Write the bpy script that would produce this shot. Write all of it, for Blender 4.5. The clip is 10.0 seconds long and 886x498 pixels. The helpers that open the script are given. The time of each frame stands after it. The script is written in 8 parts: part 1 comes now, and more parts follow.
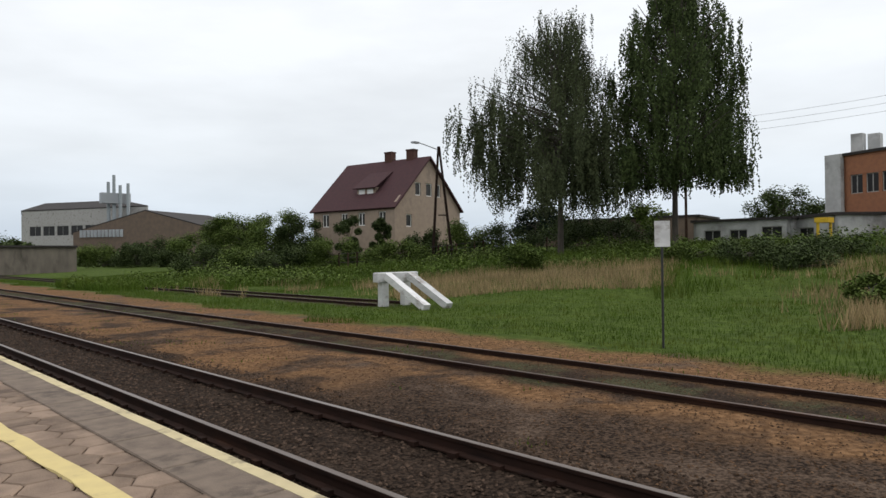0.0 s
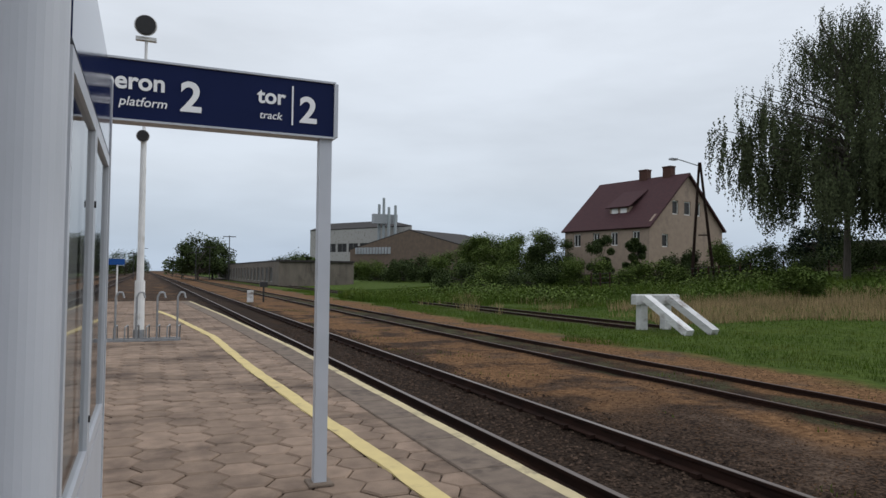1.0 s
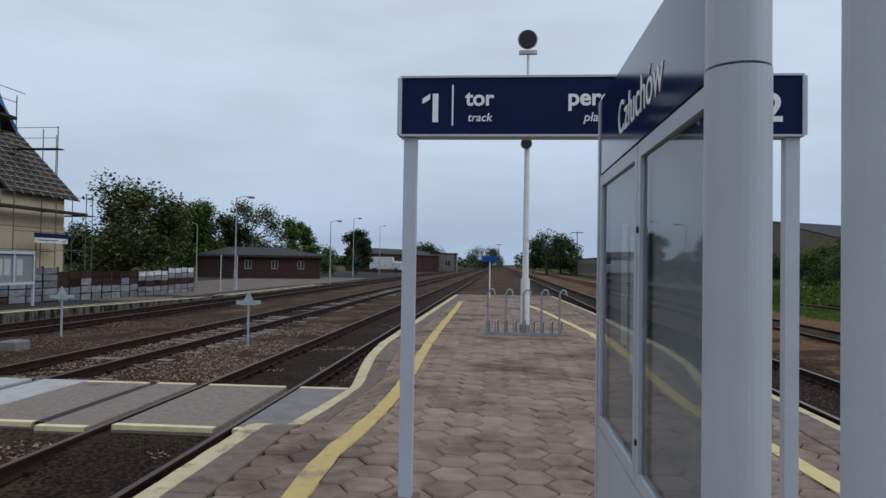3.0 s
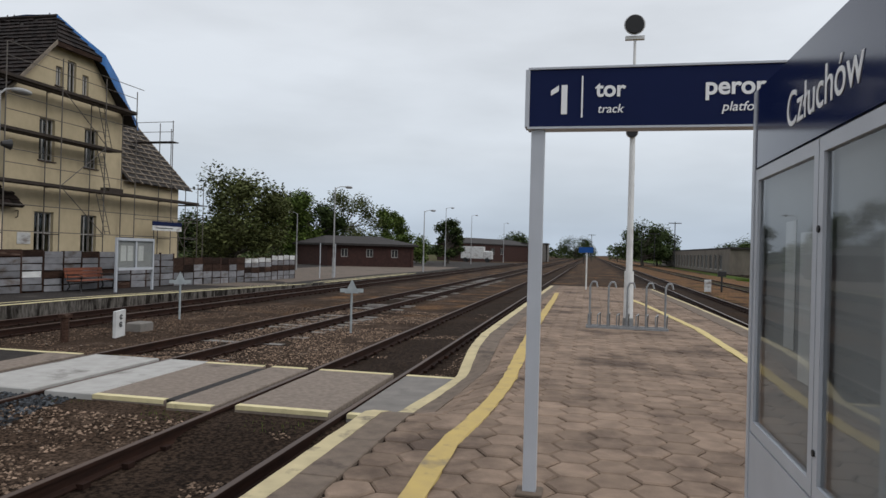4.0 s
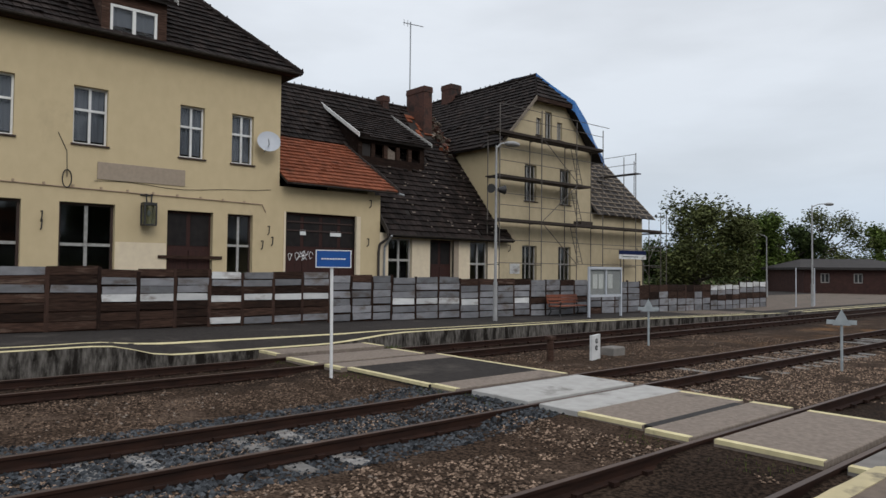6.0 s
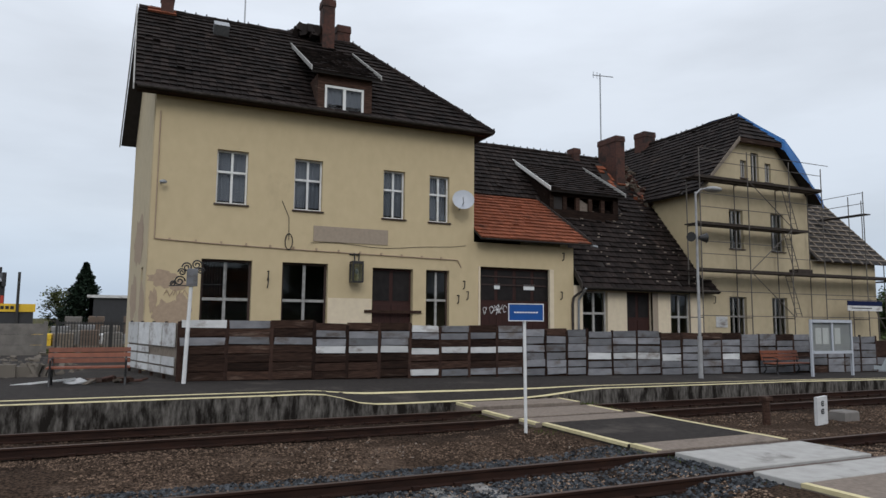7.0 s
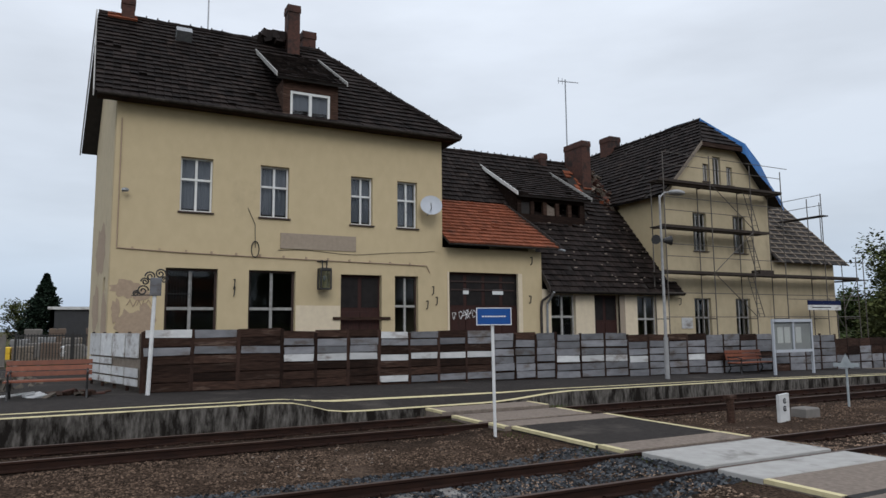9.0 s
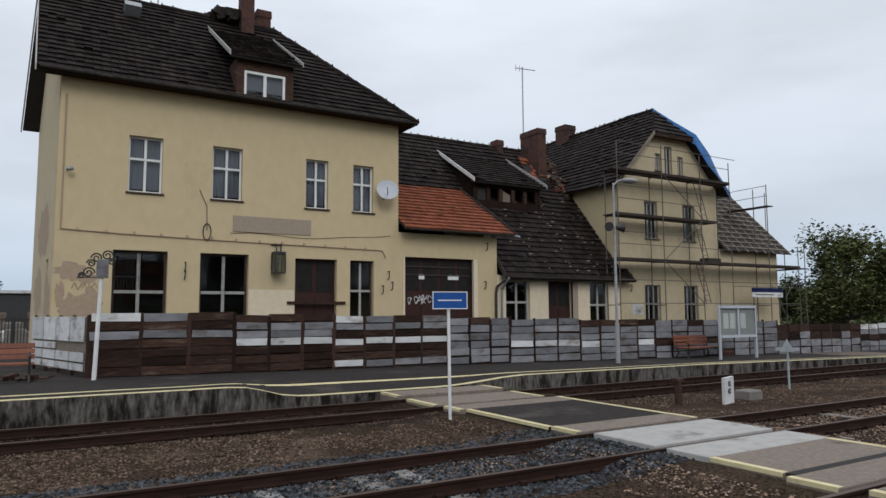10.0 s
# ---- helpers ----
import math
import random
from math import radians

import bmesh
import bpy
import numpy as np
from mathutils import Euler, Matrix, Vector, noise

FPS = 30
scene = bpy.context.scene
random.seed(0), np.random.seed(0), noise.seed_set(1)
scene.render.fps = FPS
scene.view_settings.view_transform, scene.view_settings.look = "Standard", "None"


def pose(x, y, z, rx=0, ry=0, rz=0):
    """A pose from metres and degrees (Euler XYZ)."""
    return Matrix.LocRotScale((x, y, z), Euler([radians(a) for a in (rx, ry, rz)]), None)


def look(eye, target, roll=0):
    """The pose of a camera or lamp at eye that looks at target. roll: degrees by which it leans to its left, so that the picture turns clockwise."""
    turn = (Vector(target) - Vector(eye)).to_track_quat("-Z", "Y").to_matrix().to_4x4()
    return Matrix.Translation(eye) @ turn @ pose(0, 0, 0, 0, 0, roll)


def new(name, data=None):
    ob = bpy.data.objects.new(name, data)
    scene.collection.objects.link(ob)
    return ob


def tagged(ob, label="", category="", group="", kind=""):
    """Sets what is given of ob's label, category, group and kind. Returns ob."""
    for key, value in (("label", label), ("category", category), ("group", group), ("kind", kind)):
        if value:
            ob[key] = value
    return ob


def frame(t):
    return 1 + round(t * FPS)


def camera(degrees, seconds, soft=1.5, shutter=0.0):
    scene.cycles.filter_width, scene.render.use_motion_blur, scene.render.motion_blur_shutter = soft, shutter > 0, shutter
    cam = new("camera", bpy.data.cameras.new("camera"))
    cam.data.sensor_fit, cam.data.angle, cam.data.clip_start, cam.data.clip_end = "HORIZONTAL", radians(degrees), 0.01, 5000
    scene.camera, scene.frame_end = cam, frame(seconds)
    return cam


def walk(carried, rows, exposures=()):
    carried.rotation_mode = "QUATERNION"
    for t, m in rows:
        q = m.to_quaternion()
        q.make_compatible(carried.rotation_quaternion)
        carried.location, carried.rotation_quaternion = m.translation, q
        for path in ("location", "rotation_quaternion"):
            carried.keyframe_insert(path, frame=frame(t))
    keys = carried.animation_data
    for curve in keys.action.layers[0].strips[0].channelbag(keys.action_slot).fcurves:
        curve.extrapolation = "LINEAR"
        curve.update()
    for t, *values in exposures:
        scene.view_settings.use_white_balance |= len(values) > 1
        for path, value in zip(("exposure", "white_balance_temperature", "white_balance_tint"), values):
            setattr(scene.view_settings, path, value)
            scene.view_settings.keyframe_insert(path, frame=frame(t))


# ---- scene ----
cam = camera(65.6, 10.0)
PATH = [
    (0, (0.049, 0.097, 1.509), (1.433, 1.54, 1.523), -0.7),
    (0.5, (-0.13, 0.123, 1.511), (0.952, 1.804, 1.563), 0.2),
    (1, (-0.311, 0.152, 1.526), (0.48, 1.987, 1.597), 0.6),
    (1.5, (-0.495, 0.197, 1.563), (-0.12, 2.161, 1.609), 0.9),
    (2, (-0.724, 0.293, 1.589), (-0.624, 2.289, 1.679), -1.0),
    (2.5, (-0.911, 0.367, 1.605), (-0.966, 2.365, 1.67), 0.2),
    (4, (-1.305, 0.339, 1.645), (-1.726, 2.294, 1.652), 1.5),
    (4.5, (-1.417, 0.295, 1.641), (-2.071, 2.185, 1.618), 2.6),
    (5, (-1.45, 0.286, 1.67), (-2.422, 2.033, 1.694), 0.6),
    (5.5, (-1.442, 0.277, 1.669), (-2.7, 1.832, 1.676), -1.6),
    (6, (-1.416, 0.255, 1.665), (-2.931, 1.559, 1.725), 0.6),
    (7.5, (-1.325, 0.285, 1.663), (-3.166, 1.025, 1.911), -0.1),
    (8, (-1.312, 0.29, 1.666), (-3.148, 1.042, 1.924), 0.1),
    (8.5, (-1.311, 0.307, 1.654), (-3.105, 1.156, 1.905), -0.0),
    (9, (-1.33, 0.321, 1.643), (-3.099, 1.226, 1.87), -0.5),
    (9.5, (-1.348, 0.323, 1.621), (-3.097, 1.261, 1.865), -0.6),
    (10, (-1.368, 0.304, 1.593), (-3.078, 1.325, 1.78), -0.3),
]
EXPOSURE = [(0.0, 0.25, 6520, 10), (0.5, 0.08, 6400, 10), (1.0, -0.05, 6150, 10), (1.5, -0.29, 5750, 10), (2.5, -0.38, 5350, 9), (4.0, -0.1, 6300, 10), (6.0, -0.06, 6250, 10), (8.0, -0.12, 5950, 10), (10.0, -0.08, 6100, 10)]
walk(cam, [(t, look(eye, target, roll)) for t, eye, target, roll in PATH], EXPOSURE)


# ---- light ----
SUN_ELEVATION, SUN_AZIMUTH = radians(34), radians(105)
world = bpy.data.worlds.new("sky")
scene.world = world
world.use_nodes = True
wn, wl = world.node_tree.nodes, world.node_tree.links
back = wn["Background"]
sky = wn.new("ShaderNodeTexSky")
sky.sky_type, sky.sun_disc, sky.sun_elevation, sky.sun_rotation = "NISHITA", False, SUN_ELEVATION, SUN_AZIMUTH
dim = wn.new("ShaderNodeVectorMath")
dim.operation = "SCALE"
dim.inputs["Scale"].default_value = 0.1
wl.new(sky.outputs[0], dim.inputs[0])
coord = wn.new("ShaderNodeTexCoord")
split = wn.new("ShaderNodeSeparateXYZ")
wl.new(coord.outputs["Generated"], split.inputs[0])
ramp = wn.new("ShaderNodeValToRGB")
wl.new(split.outputs["Z"], ramp.inputs[0])
ramp.color_ramp.elements[0].position, ramp.color_ramp.elements[0].color = 0.0, (0.60, 0.69, 0.80, 1)
ramp.color_ramp.elements[1].position, ramp.color_ramp.elements[1].color = 1.0, (1.0, 1.0, 1.02, 1)
for where, tone in ((0.035, (0.58, 0.66, 0.76, 1)), (0.07, (0.68, 0.75, 0.83, 1)), (0.14, (0.80, 0.845, 0.89, 1)), (0.3, (0.87, 0.90, 0.93, 1))):
    e = ramp.color_ramp.elements.new(where)
    e.color = tone
lift = wn.new("ShaderNodeMapRange")
lift.inputs["From Min"].default_value, lift.inputs["From Max"].default_value = 0.3, 1.0
lift.inputs["To Min"].default_value, lift.inputs["To Max"].default_value = 1.0, 1.5
wl.new(split.outputs["Z"], lift.inputs["Value"])
flat = wn.new("ShaderNodeMapping")
flat.inputs["Scale"].default_value = (1.6, 1.6, 6.0)
wl.new(coord.outputs["Generated"], flat.inputs[0])
cloud = wn.new("ShaderNodeTexNoise")
cloud.inputs["Scale"].default_value, cloud.inputs["Detail"].default_value = 1.6, 5
wl.new(flat.outputs[0], cloud.inputs["Vector"])
cloud_range = wn.new("ShaderNodeMapRange")
cloud_range.inputs["From Min"].default_value, cloud_range.inputs["From Max"].default_value = 0.35, 0.62
cloud_range.inputs["To Min"].default_value, cloud_range.inputs["To Max"].default_value = 0.89, 1.04
wl.new(cloud.outputs["Fac"], cloud_range.inputs["Value"])
both = wn.new("ShaderNodeMath")
both.operation = "MULTIPLY"
wl.new(lift.outputs[0], both.inputs[0])
wl.new(cloud_range.outputs[0], both.inputs[1])
overcast = wn.new("ShaderNodeVectorMath")
overcast.operation = "SCALE"
wl.new(ramp.outputs[0], overcast.inputs[0])
wl.new(both.outputs[0], overcast.inputs["Scale"])
blend = wn.new("ShaderNodeMix")
blend.data_type = "RGBA"
blend.inputs["Factor"].default_value = 0.93
wl.new(dim.outputs[0], blend.inputs["A"])
wl.new(overcast.outputs[0], blend.inputs["B"])
wl.new(blend.outputs["Result"], back.inputs["Color"])
back.inputs["Strength"].default_value = 0.95

sun = new("sun", bpy.data.lights.new("sun", "SUN"))
sun.data.energy, sun.data.angle, sun.data.color = 0.9, radians(25), (1.0, 0.95, 0.88)
sun.matrix_world = look((60 * math.sin(SUN_AZIMUTH), 60 * math.cos(SUN_AZIMUTH), 60 * math.tan(SUN_ELEVATION)), (0, 0, 0))

# ---- materials ----
def mk(name, c1, c2, scale=6.0, rough=0.8, bump=0.25, fine=60.0, metal=0.0, c3=None, stain=0.7, cover=0.55, vary=0.0, island=0.0, stretch=(1, 1, 1), dist=0.01, spec=0.35):
    """A surface: two tones mixed by fine noise, stains of a third, and relief; vary and island change single pieces."""
    m = bpy.data.materials.new(name)
    m.use_nodes = True
    n, l = m.node_tree.nodes, m.node_tree.links
    p = n["Principled BSDF"]
    geo = n.new("ShaderNodeNewGeometry")
    mp = n.new("ShaderNodeMapping")
    mp.inputs["Scale"].default_value = stretch
    l.new(geo.outputs["Position"], mp.inputs["Vector"])
    a = n.new("ShaderNodeTexNoise")
    a.inputs["Scale"].default_value, a.inputs["Detail"].default_value = scale, 6
    l.new(mp.outputs[0], a.inputs["Vector"])
    r = n.new("ShaderNodeMapRange")
    r.inputs["From Min"].default_value, r.inputs["From Max"].default_value = 0.3, 0.7
    l.new(a.outputs["Fac"], r.inputs["Value"])
    mix = n.new("ShaderNodeMix")
    mix.data_type = "RGBA"
    mix.inputs["A"].default_value, mix.inputs["B"].default_value = (*c1, 1), (*c2, 1)
    l.new(r.outputs[0], mix.inputs["Factor"])
    col = mix.outputs["Result"]
    if c3:
        s = n.new("ShaderNodeTexNoise")
        s.inputs["Scale"].default_value, s.inputs["Detail"].default_value, s.inputs["Roughness"].default_value = stain, 8, 0.65
        l.new(mp.outputs[0], s.inputs["Vector"])
        sr = n.new("ShaderNodeMapRange")
        sr.inputs["From Min"].default_value, sr.inputs["From Max"].default_value = cover, cover + 0.14
        l.new(s.outputs["Fac"], sr.inputs["Value"])
        m2 = n.new("ShaderNodeMix")
        m2.data_type = "RGBA"
        m2.inputs["B"].default_value = (*c3, 1)
        l.new(col, m2.inputs["A"])
        l.new(sr.outputs[0], m2.inputs["Factor"])
        col = m2.outputs["Result"]
    if vary or island:
        if vary:
            info = n.new("ShaderNodeObjectInfo")
            source = info.outputs["Random"]
        else:
            source = geo.outputs["Random Per Island"]
        v = n.new("ShaderNodeMapRange")
        k = vary or island
        v.inputs["To Min"].default_value, v.inputs["To Max"].default_value = 1 - k, 1 + k
        l.new(source, v.inputs["Value"])
        sc = n.new("ShaderNodeVectorMath")
        sc.operation = "SCALE"
        l.new(col, sc.inputs[0])
        l.new(v.outputs[0], sc.inputs["Scale"])
        col = sc.outputs[0]
    l.new(col, p.inputs["Base Color"])
    p.inputs["Roughness"].default_value, p.inputs["Metallic"].default_value = rough, metal
    p.inputs["Specular IOR Level"].default_value = spec
    if bump:
        f = n.new("ShaderNodeTexNoise")
        f.inputs["Scale"].default_value, f.inputs["Detail"].default_value = fine, 4
        l.new(mp.outputs[0], f.inputs["Vector"])
        bp = n.new("ShaderNodeBump")
        bp.inputs["Strength"].default_value, bp.inputs["Distance"].default_value = bump, dist
        l.new(f.outputs["Fac"], bp.inputs["Height"])
        l.new(bp.outputs[0], p.inputs["Normal"])
    return m


def pane_material(name, tint):
    m = bpy.data.materials.new(name)
    m.use_nodes = True
    n, l = m.node_tree.nodes, m.node_tree.links
    n.remove(n["Principled BSDF"])
    clear, gloss, mix, fr = n.new("ShaderNodeBsdfTransparent"), n.new("ShaderNodeBsdfGlossy"), n.new("ShaderNodeMixShader"), n.new("ShaderNodeFresnel")
    clear.inputs["Color"].default_value = (*tint, 1)
    gloss.inputs["Roughness"].default_value = 0.03
    fr.inputs["IOR"].default_value = 1.55
    l.new(fr.outputs[0], mix.inputs[0])
    l.new(clear.outputs[0], mix.inputs[1])
    l.new(gloss.outputs[0], mix.inputs[2])
    l.new(mix.outputs[0], n["Material Output"].inputs["Surface"])
    return m


PLASTER = mk("cream_plaster", (0.545, 0.440, 0.268), (0.505, 0.405, 0.246), 3, 0.9, 0.25, 45, c3=(0.43, 0.345, 0.215), stain=0.45, cover=0.60, stretch=(1, 1, 0.7))
PLASTER_OLD = mk("weathered_plaster", (0.50, 0.415, 0.272), (0.44, 0.365, 0.24), 3, 0.92, 0.35, 35, c3=(0.36, 0.30, 0.205), stain=0.8, cover=0.58, stretch=(1, 1, 0.8))
PLASTER_PALE = mk("pale_patch_plaster", (0.68, 0.58, 0.42), (0.62, 0.52, 0.38), 5, 0.9, 0.2)
RENDER_BARE = mk("bare_render", (0.40, 0.30, 0.21), (0.32, 0.24, 0.17), 9, 0.95, 0.5, 50)
GREY_RENDER = mk("grey_brown_plaque", (0.34, 0.275, 0.21), (0.29, 0.235, 0.18), 10, 0.9, 0.2)
TILE = mk("dark_roof_tile", (0.024, 0.0175, 0.0152), (0.012, 0.0092, 0.0085), 3, 0.72, 0.3, 40, c3=(0.043, 0.030, 0.024), stain=1.3, cover=0.60, island=0.5, spec=0.10)
TILE_RED = mk("orange_roof_tile", (0.215, 0.070, 0.036), (0.160, 0.052, 0.028), 5, 0.85, 0.25, 40, c3=(0.065, 0.034, 0.024), stain=0.6, cover=0.54, island=0.22, spec=0.12)
DECK = mk("dark_roof_deck", (0.03, 0.025, 0.022), (0.02, 0.017, 0.015), 5, 0.9, 0.2)
BRICK = mk("chimney_brick", (0.095, 0.045, 0.034), (0.06, 0.033, 0.027), 9, 0.9, 0.5, 30, c3=(0.03, 0.024, 0.022), stain=1.5, cover=0.52, spec=0.2)
WOOD_DARK = mk("dark_brown_wood", (0.055, 0.031, 0.022), (0.018, 0.0105, 0.008), 5, 0.85, 0.5, 40, c3=(0.115, 0.082, 0.064), stain=1.1, cover=0.58, vary=0.6, stretch=(6, 0.7, 6), spec=0.12)
POST_WOOD = mk("brown_fence_post_wood", (0.048, 0.027, 0.020), (0.024, 0.014, 0.011), 6, 0.85, 0.4, 40, vary=0.5, stretch=(5, 5, 1), spec=0.12)
# Opaque, dull and near-black, for the panes of the doors.
PANE_DARK = mk("dusty_dark_pane", (0.014, 0.012, 0.012), (0.022, 0.019, 0.018), 4, 0.55, 0.05, spec=0.12)
WOOD_GREY = mk("grey_roof_timber", (0.22, 0.18, 0.14), (0.14, 0.115, 0.09), 8, 0.85, 0.3, stretch=(1, 1, 1))
BOARD_GREY = mk("grey_board", (0.215, 0.215, 0.226), (0.145, 0.145, 0.155), 4, 0.6, 0.25, 40, c3=(0.10, 0.082, 0.072), stain=1.8, cover=0.52, vary=0.32, stretch=(1, 0.6, 1.6))
BOARD_WHITE = mk("white_board", (0.60, 0.60, 0.59), (0.48, 0.48, 0.475), 4, 0.6, 0.2, 40, c3=(0.24, 0.21, 0.19), stain=1.8, cover=0.52, vary=0.15, stretch=(1, 0.6, 1.6))
BENCH_WOOD = mk("orange_brown_bench_wood", (0.215, 0.070, 0.035), (0.145, 0.048, 0.026), 8, 0.55, 0.2, 60, vary=0.15)
IRON = mk("black_iron", (0.02, 0.02, 0.021), (0.03, 0.028, 0.027), 20, 0.5, 0.15)
FRAME_WHITE = mk("white_window_paint", (0.74, 0.74, 0.72), (0.66, 0.66, 0.63), 8, 0.55, 0.1)
FRAME_DIRTY = mk("dirty_white_window_paint", (0.34, 0.335, 0.32), (0.22, 0.215, 0.20), 9, 0.7, 0.2, c3=(0.13, 0.115, 0.10), stain=3, cover=0.58)
FRAME_GREY = mk("grey_window_paint", (0.40, 0.39, 0.37), (0.28, 0.27, 0.25), 9, 0.7, 0.2, c3=(0.16, 0.14, 0.12), stain=3, cover=0.58)
GUTTER = mk("dark_weathered_gutter", (0.070, 0.060, 0.054), (0.038, 0.033, 0.030), 6, 0.8, 0.2, c3=(0.15, 0.135, 0.12), stain=1.2, cover=0.62, spec=0.15)
FRAME_BROWN = mk("brown_window_paint", (0.05, 0.028, 0.022), (0.035, 0.022, 0.018), 9, 0.6, 0.2)
DOOR_BROWN = mk("red_brown_door", (0.048, 0.019, 0.015), (0.03, 0.014, 0.012), 6, 0.65, 0.25, c3=(0.018, 0.011, 0.009), stain=2, cover=0.56, stretch=(1, 4, 0.6), spec=0.2)
POST_GREY = mk("pale_grey_metal", (0.46, 0.48, 0.52), (0.42, 0.44, 0.475), 4, 0.42, 0.04, 90)
POST_WHITE = mk("white_post_paint", (0.70, 0.70, 0.69), (0.60, 0.60, 0.59), 5, 0.6, 0.15, c3=(0.42, 0.39, 0.35), stain=3, cover=0.6)
NAVY = mk("navy_sign_face", (0.0045, 0.010, 0.048), (0.006, 0.012, 0.056), 3, 0.6, 0.0, spec=0.12)
SIGN_BLUE = mk("bright_blue_sign_face", (0.012, 0.068, 0.25), (0.014, 0.075, 0.28), 5, 0.5, 0.0, spec=0.2)
NAVY_GLOSS = mk("glossy_navy_header", (0.0045, 0.010, 0.048), (0.006, 0.012, 0.056), 3, 0.12, 0.0, spec=0.5)
SHED_WALL = mk("dirty_brown_grey_concrete", (0.165, 0.142, 0.116), (0.105, 0.092, 0.076), 1.2, 0.93, 0.4, 30, c3=(0.045, 0.040, 0.034), stain=0.5, cover=0.55, stretch=(1, 1, 0.4))
PAVING = mk("dusty_brown_grey_paving", (0.150, 0.115, 0.088), (0.095, 0.074, 0.058), 4, 0.93, 0.4, 50, c3=(0.055, 0.052, 0.036), stain=0.6, cover=0.54)
TAR = mk("black_tar_strip", (0.028, 0.025, 0.023), (0.018, 0.016, 0.015), 9, 0.9, 0.5, 60)
LETTER = mk("white_lettering", (0.80, 0.80, 0.80), (0.74, 0.74, 0.74), 9, 0.5, 0.0)
BLACK = mk("black_paint", (0.012, 0.012, 0.013), (0.018, 0.017, 0.017), 9, 0.5, 0.05)
STEEL = mk("galvanised_steel", (0.36, 0.37, 0.38), (0.26, 0.27, 0.28), 12, 0.45, 0.15, metal=0.7)
SCAFFOLD = mk("grey_scaffold_tube", (0.13, 0.115, 0.10), (0.08, 0.07, 0.062), 10, 0.65, 0.15, metal=0.1)
PLANK = mk("grey_scaffold_plank", (0.055, 0.043, 0.036), (0.035, 0.029, 0.025), 8, 0.9, 0.2, spec=0.15)
RAIL = mk("rusty_rail", (0.034, 0.017, 0.012), (0.017, 0.010, 0.008), 12, 0.8, 0.3, c3=(0.058, 0.026, 0.015), stain=3, cover=0.6, stretch=(1, 0.2, 1), spec=0.1)
RAIL_TOP = mk("worn_rail_head", (0.20, 0.175, 0.16), (0.11, 0.085, 0.07), 5, 0.5, 0.1, metal=0.35, stretch=(1, 0.1, 1))
RAIL_RUST = mk("rusty_rail_head", (0.085, 0.052, 0.037), (0.052, 0.034, 0.026), 5, 0.55, 0.15, metal=0.2, stretch=(1, 0.1, 1))
SLEEPER = mk("concrete_sleeper", (0.25, 0.24, 0.225), (0.13, 0.122, 0.114), 7, 0.92, 0.4, c3=(0.10, 0.085, 0.075), stain=2.5, cover=0.53, vary=0.2, spec=0.2)
PAVER = mk("concrete_paver", (0.262, 0.192, 0.142), (0.176, 0.128, 0.096), 5, 0.92, 0.6, 70, c3=(0.098, 0.071, 0.055), stain=0.6, cover=0.50, vary=0.17, spec=0.15)
PAVER_REST = mk("concrete_paver_field", (0.262, 0.192, 0.142), (0.176, 0.128, 0.096), 5, 0.92, 0.6, 70, c3=(0.098, 0.071, 0.055), stain=0.6, cover=0.50, island=0.17, spec=0.15)
JOINT = mk("dark_joint_soil", (0.04, 0.031, 0.025), (0.022, 0.018, 0.015), 12, 0.95, 0.6, 60, spec=0.1)
KERB = mk("grey_platform_kerb", (0.185, 0.145, 0.113), (0.120, 0.094, 0.075), 6, 0.9, 0.4, c3=(0.065, 0.052, 0.044), stain=1.5, cover=0.55, spec=0.15)
YELLOW = mk("worn_yellow_paint", (0.50, 0.37, 0.13), (0.43, 0.32, 0.13), 5, 0.85, 0.2, c3=(0.24, 0.19, 0.12), stain=2.6, cover=0.55, spec=0.2)
YELLOW_PALE = mk("faded_pale_yellow_paint", (0.58, 0.47, 0.21), (0.50, 0.40, 0.19), 5, 0.85, 0.2, c3=(0.28, 0.22, 0.13), stain=2.6, cover=0.57, spec=0.2)
CREAM_LINE = mk("faded_cream_paint", (0.52, 0.44, 0.26), (0.42, 0.355, 0.215), 5, 0.85, 0.2, c3=(0.18, 0.155, 0.11), stain=2.6, cover=0.55, spec=0.2)
ASPHALT = mk("grey_asphalt", (0.041, 0.036, 0.033), (0.025, 0.022, 0.020), 8, 0.95, 0.5, 80, c3=(0.068, 0.059, 0.052), stain=0.7, cover=0.56, spec=0.12)
PANEL = mk("brown_grey_crossing_slab", (0.235, 0.192, 0.157), (0.155, 0.127, 0.105), 14, 0.92, 0.5, c3=(0.098, 0.080, 0.068), stain=1.4, cover=0.57, spec=0.2)
PANEL_NEW = mk("pale_concrete_slab", (0.40, 0.39, 0.37), (0.33, 0.32, 0.30), 5, 0.9, 0.25, c3=(0.17, 0.16, 0.145), stain=1.6, cover=0.55, spec=0.2)
EDGE_WALL = mk("stained_concrete_edge", (0.170, 0.156, 0.140), (0.045, 0.040, 0.035), 9, 0.95, 0.6, 25, c3=(0.016, 0.0135, 0.0115), stain=2.4, cover=0.44, stretch=(1, 1.6, 0.45), spec=0.08)
STATION_LINE = mk("pale_yellow_line_paint", (0.66, 0.58, 0.34), (0.52, 0.45, 0.26), 5, 0.85, 0.2, c3=(0.26, 0.22, 0.15), stain=2.2, cover=0.60, spec=0.2)
CONCRETE = mk("grey_concrete", (0.205, 0.188, 0.17), (0.14, 0.13, 0.118), 3, 0.93, 0.4, 30, c3=(0.08, 0.074, 0.068), stain=0.8, cover=0.55)
STONE = mk("ballast_stone", (0.245, 0.175, 0.127), (0.066, 0.045, 0.032), 9, 0.95, 0.2, 60, island=0.92, spec=0.1)
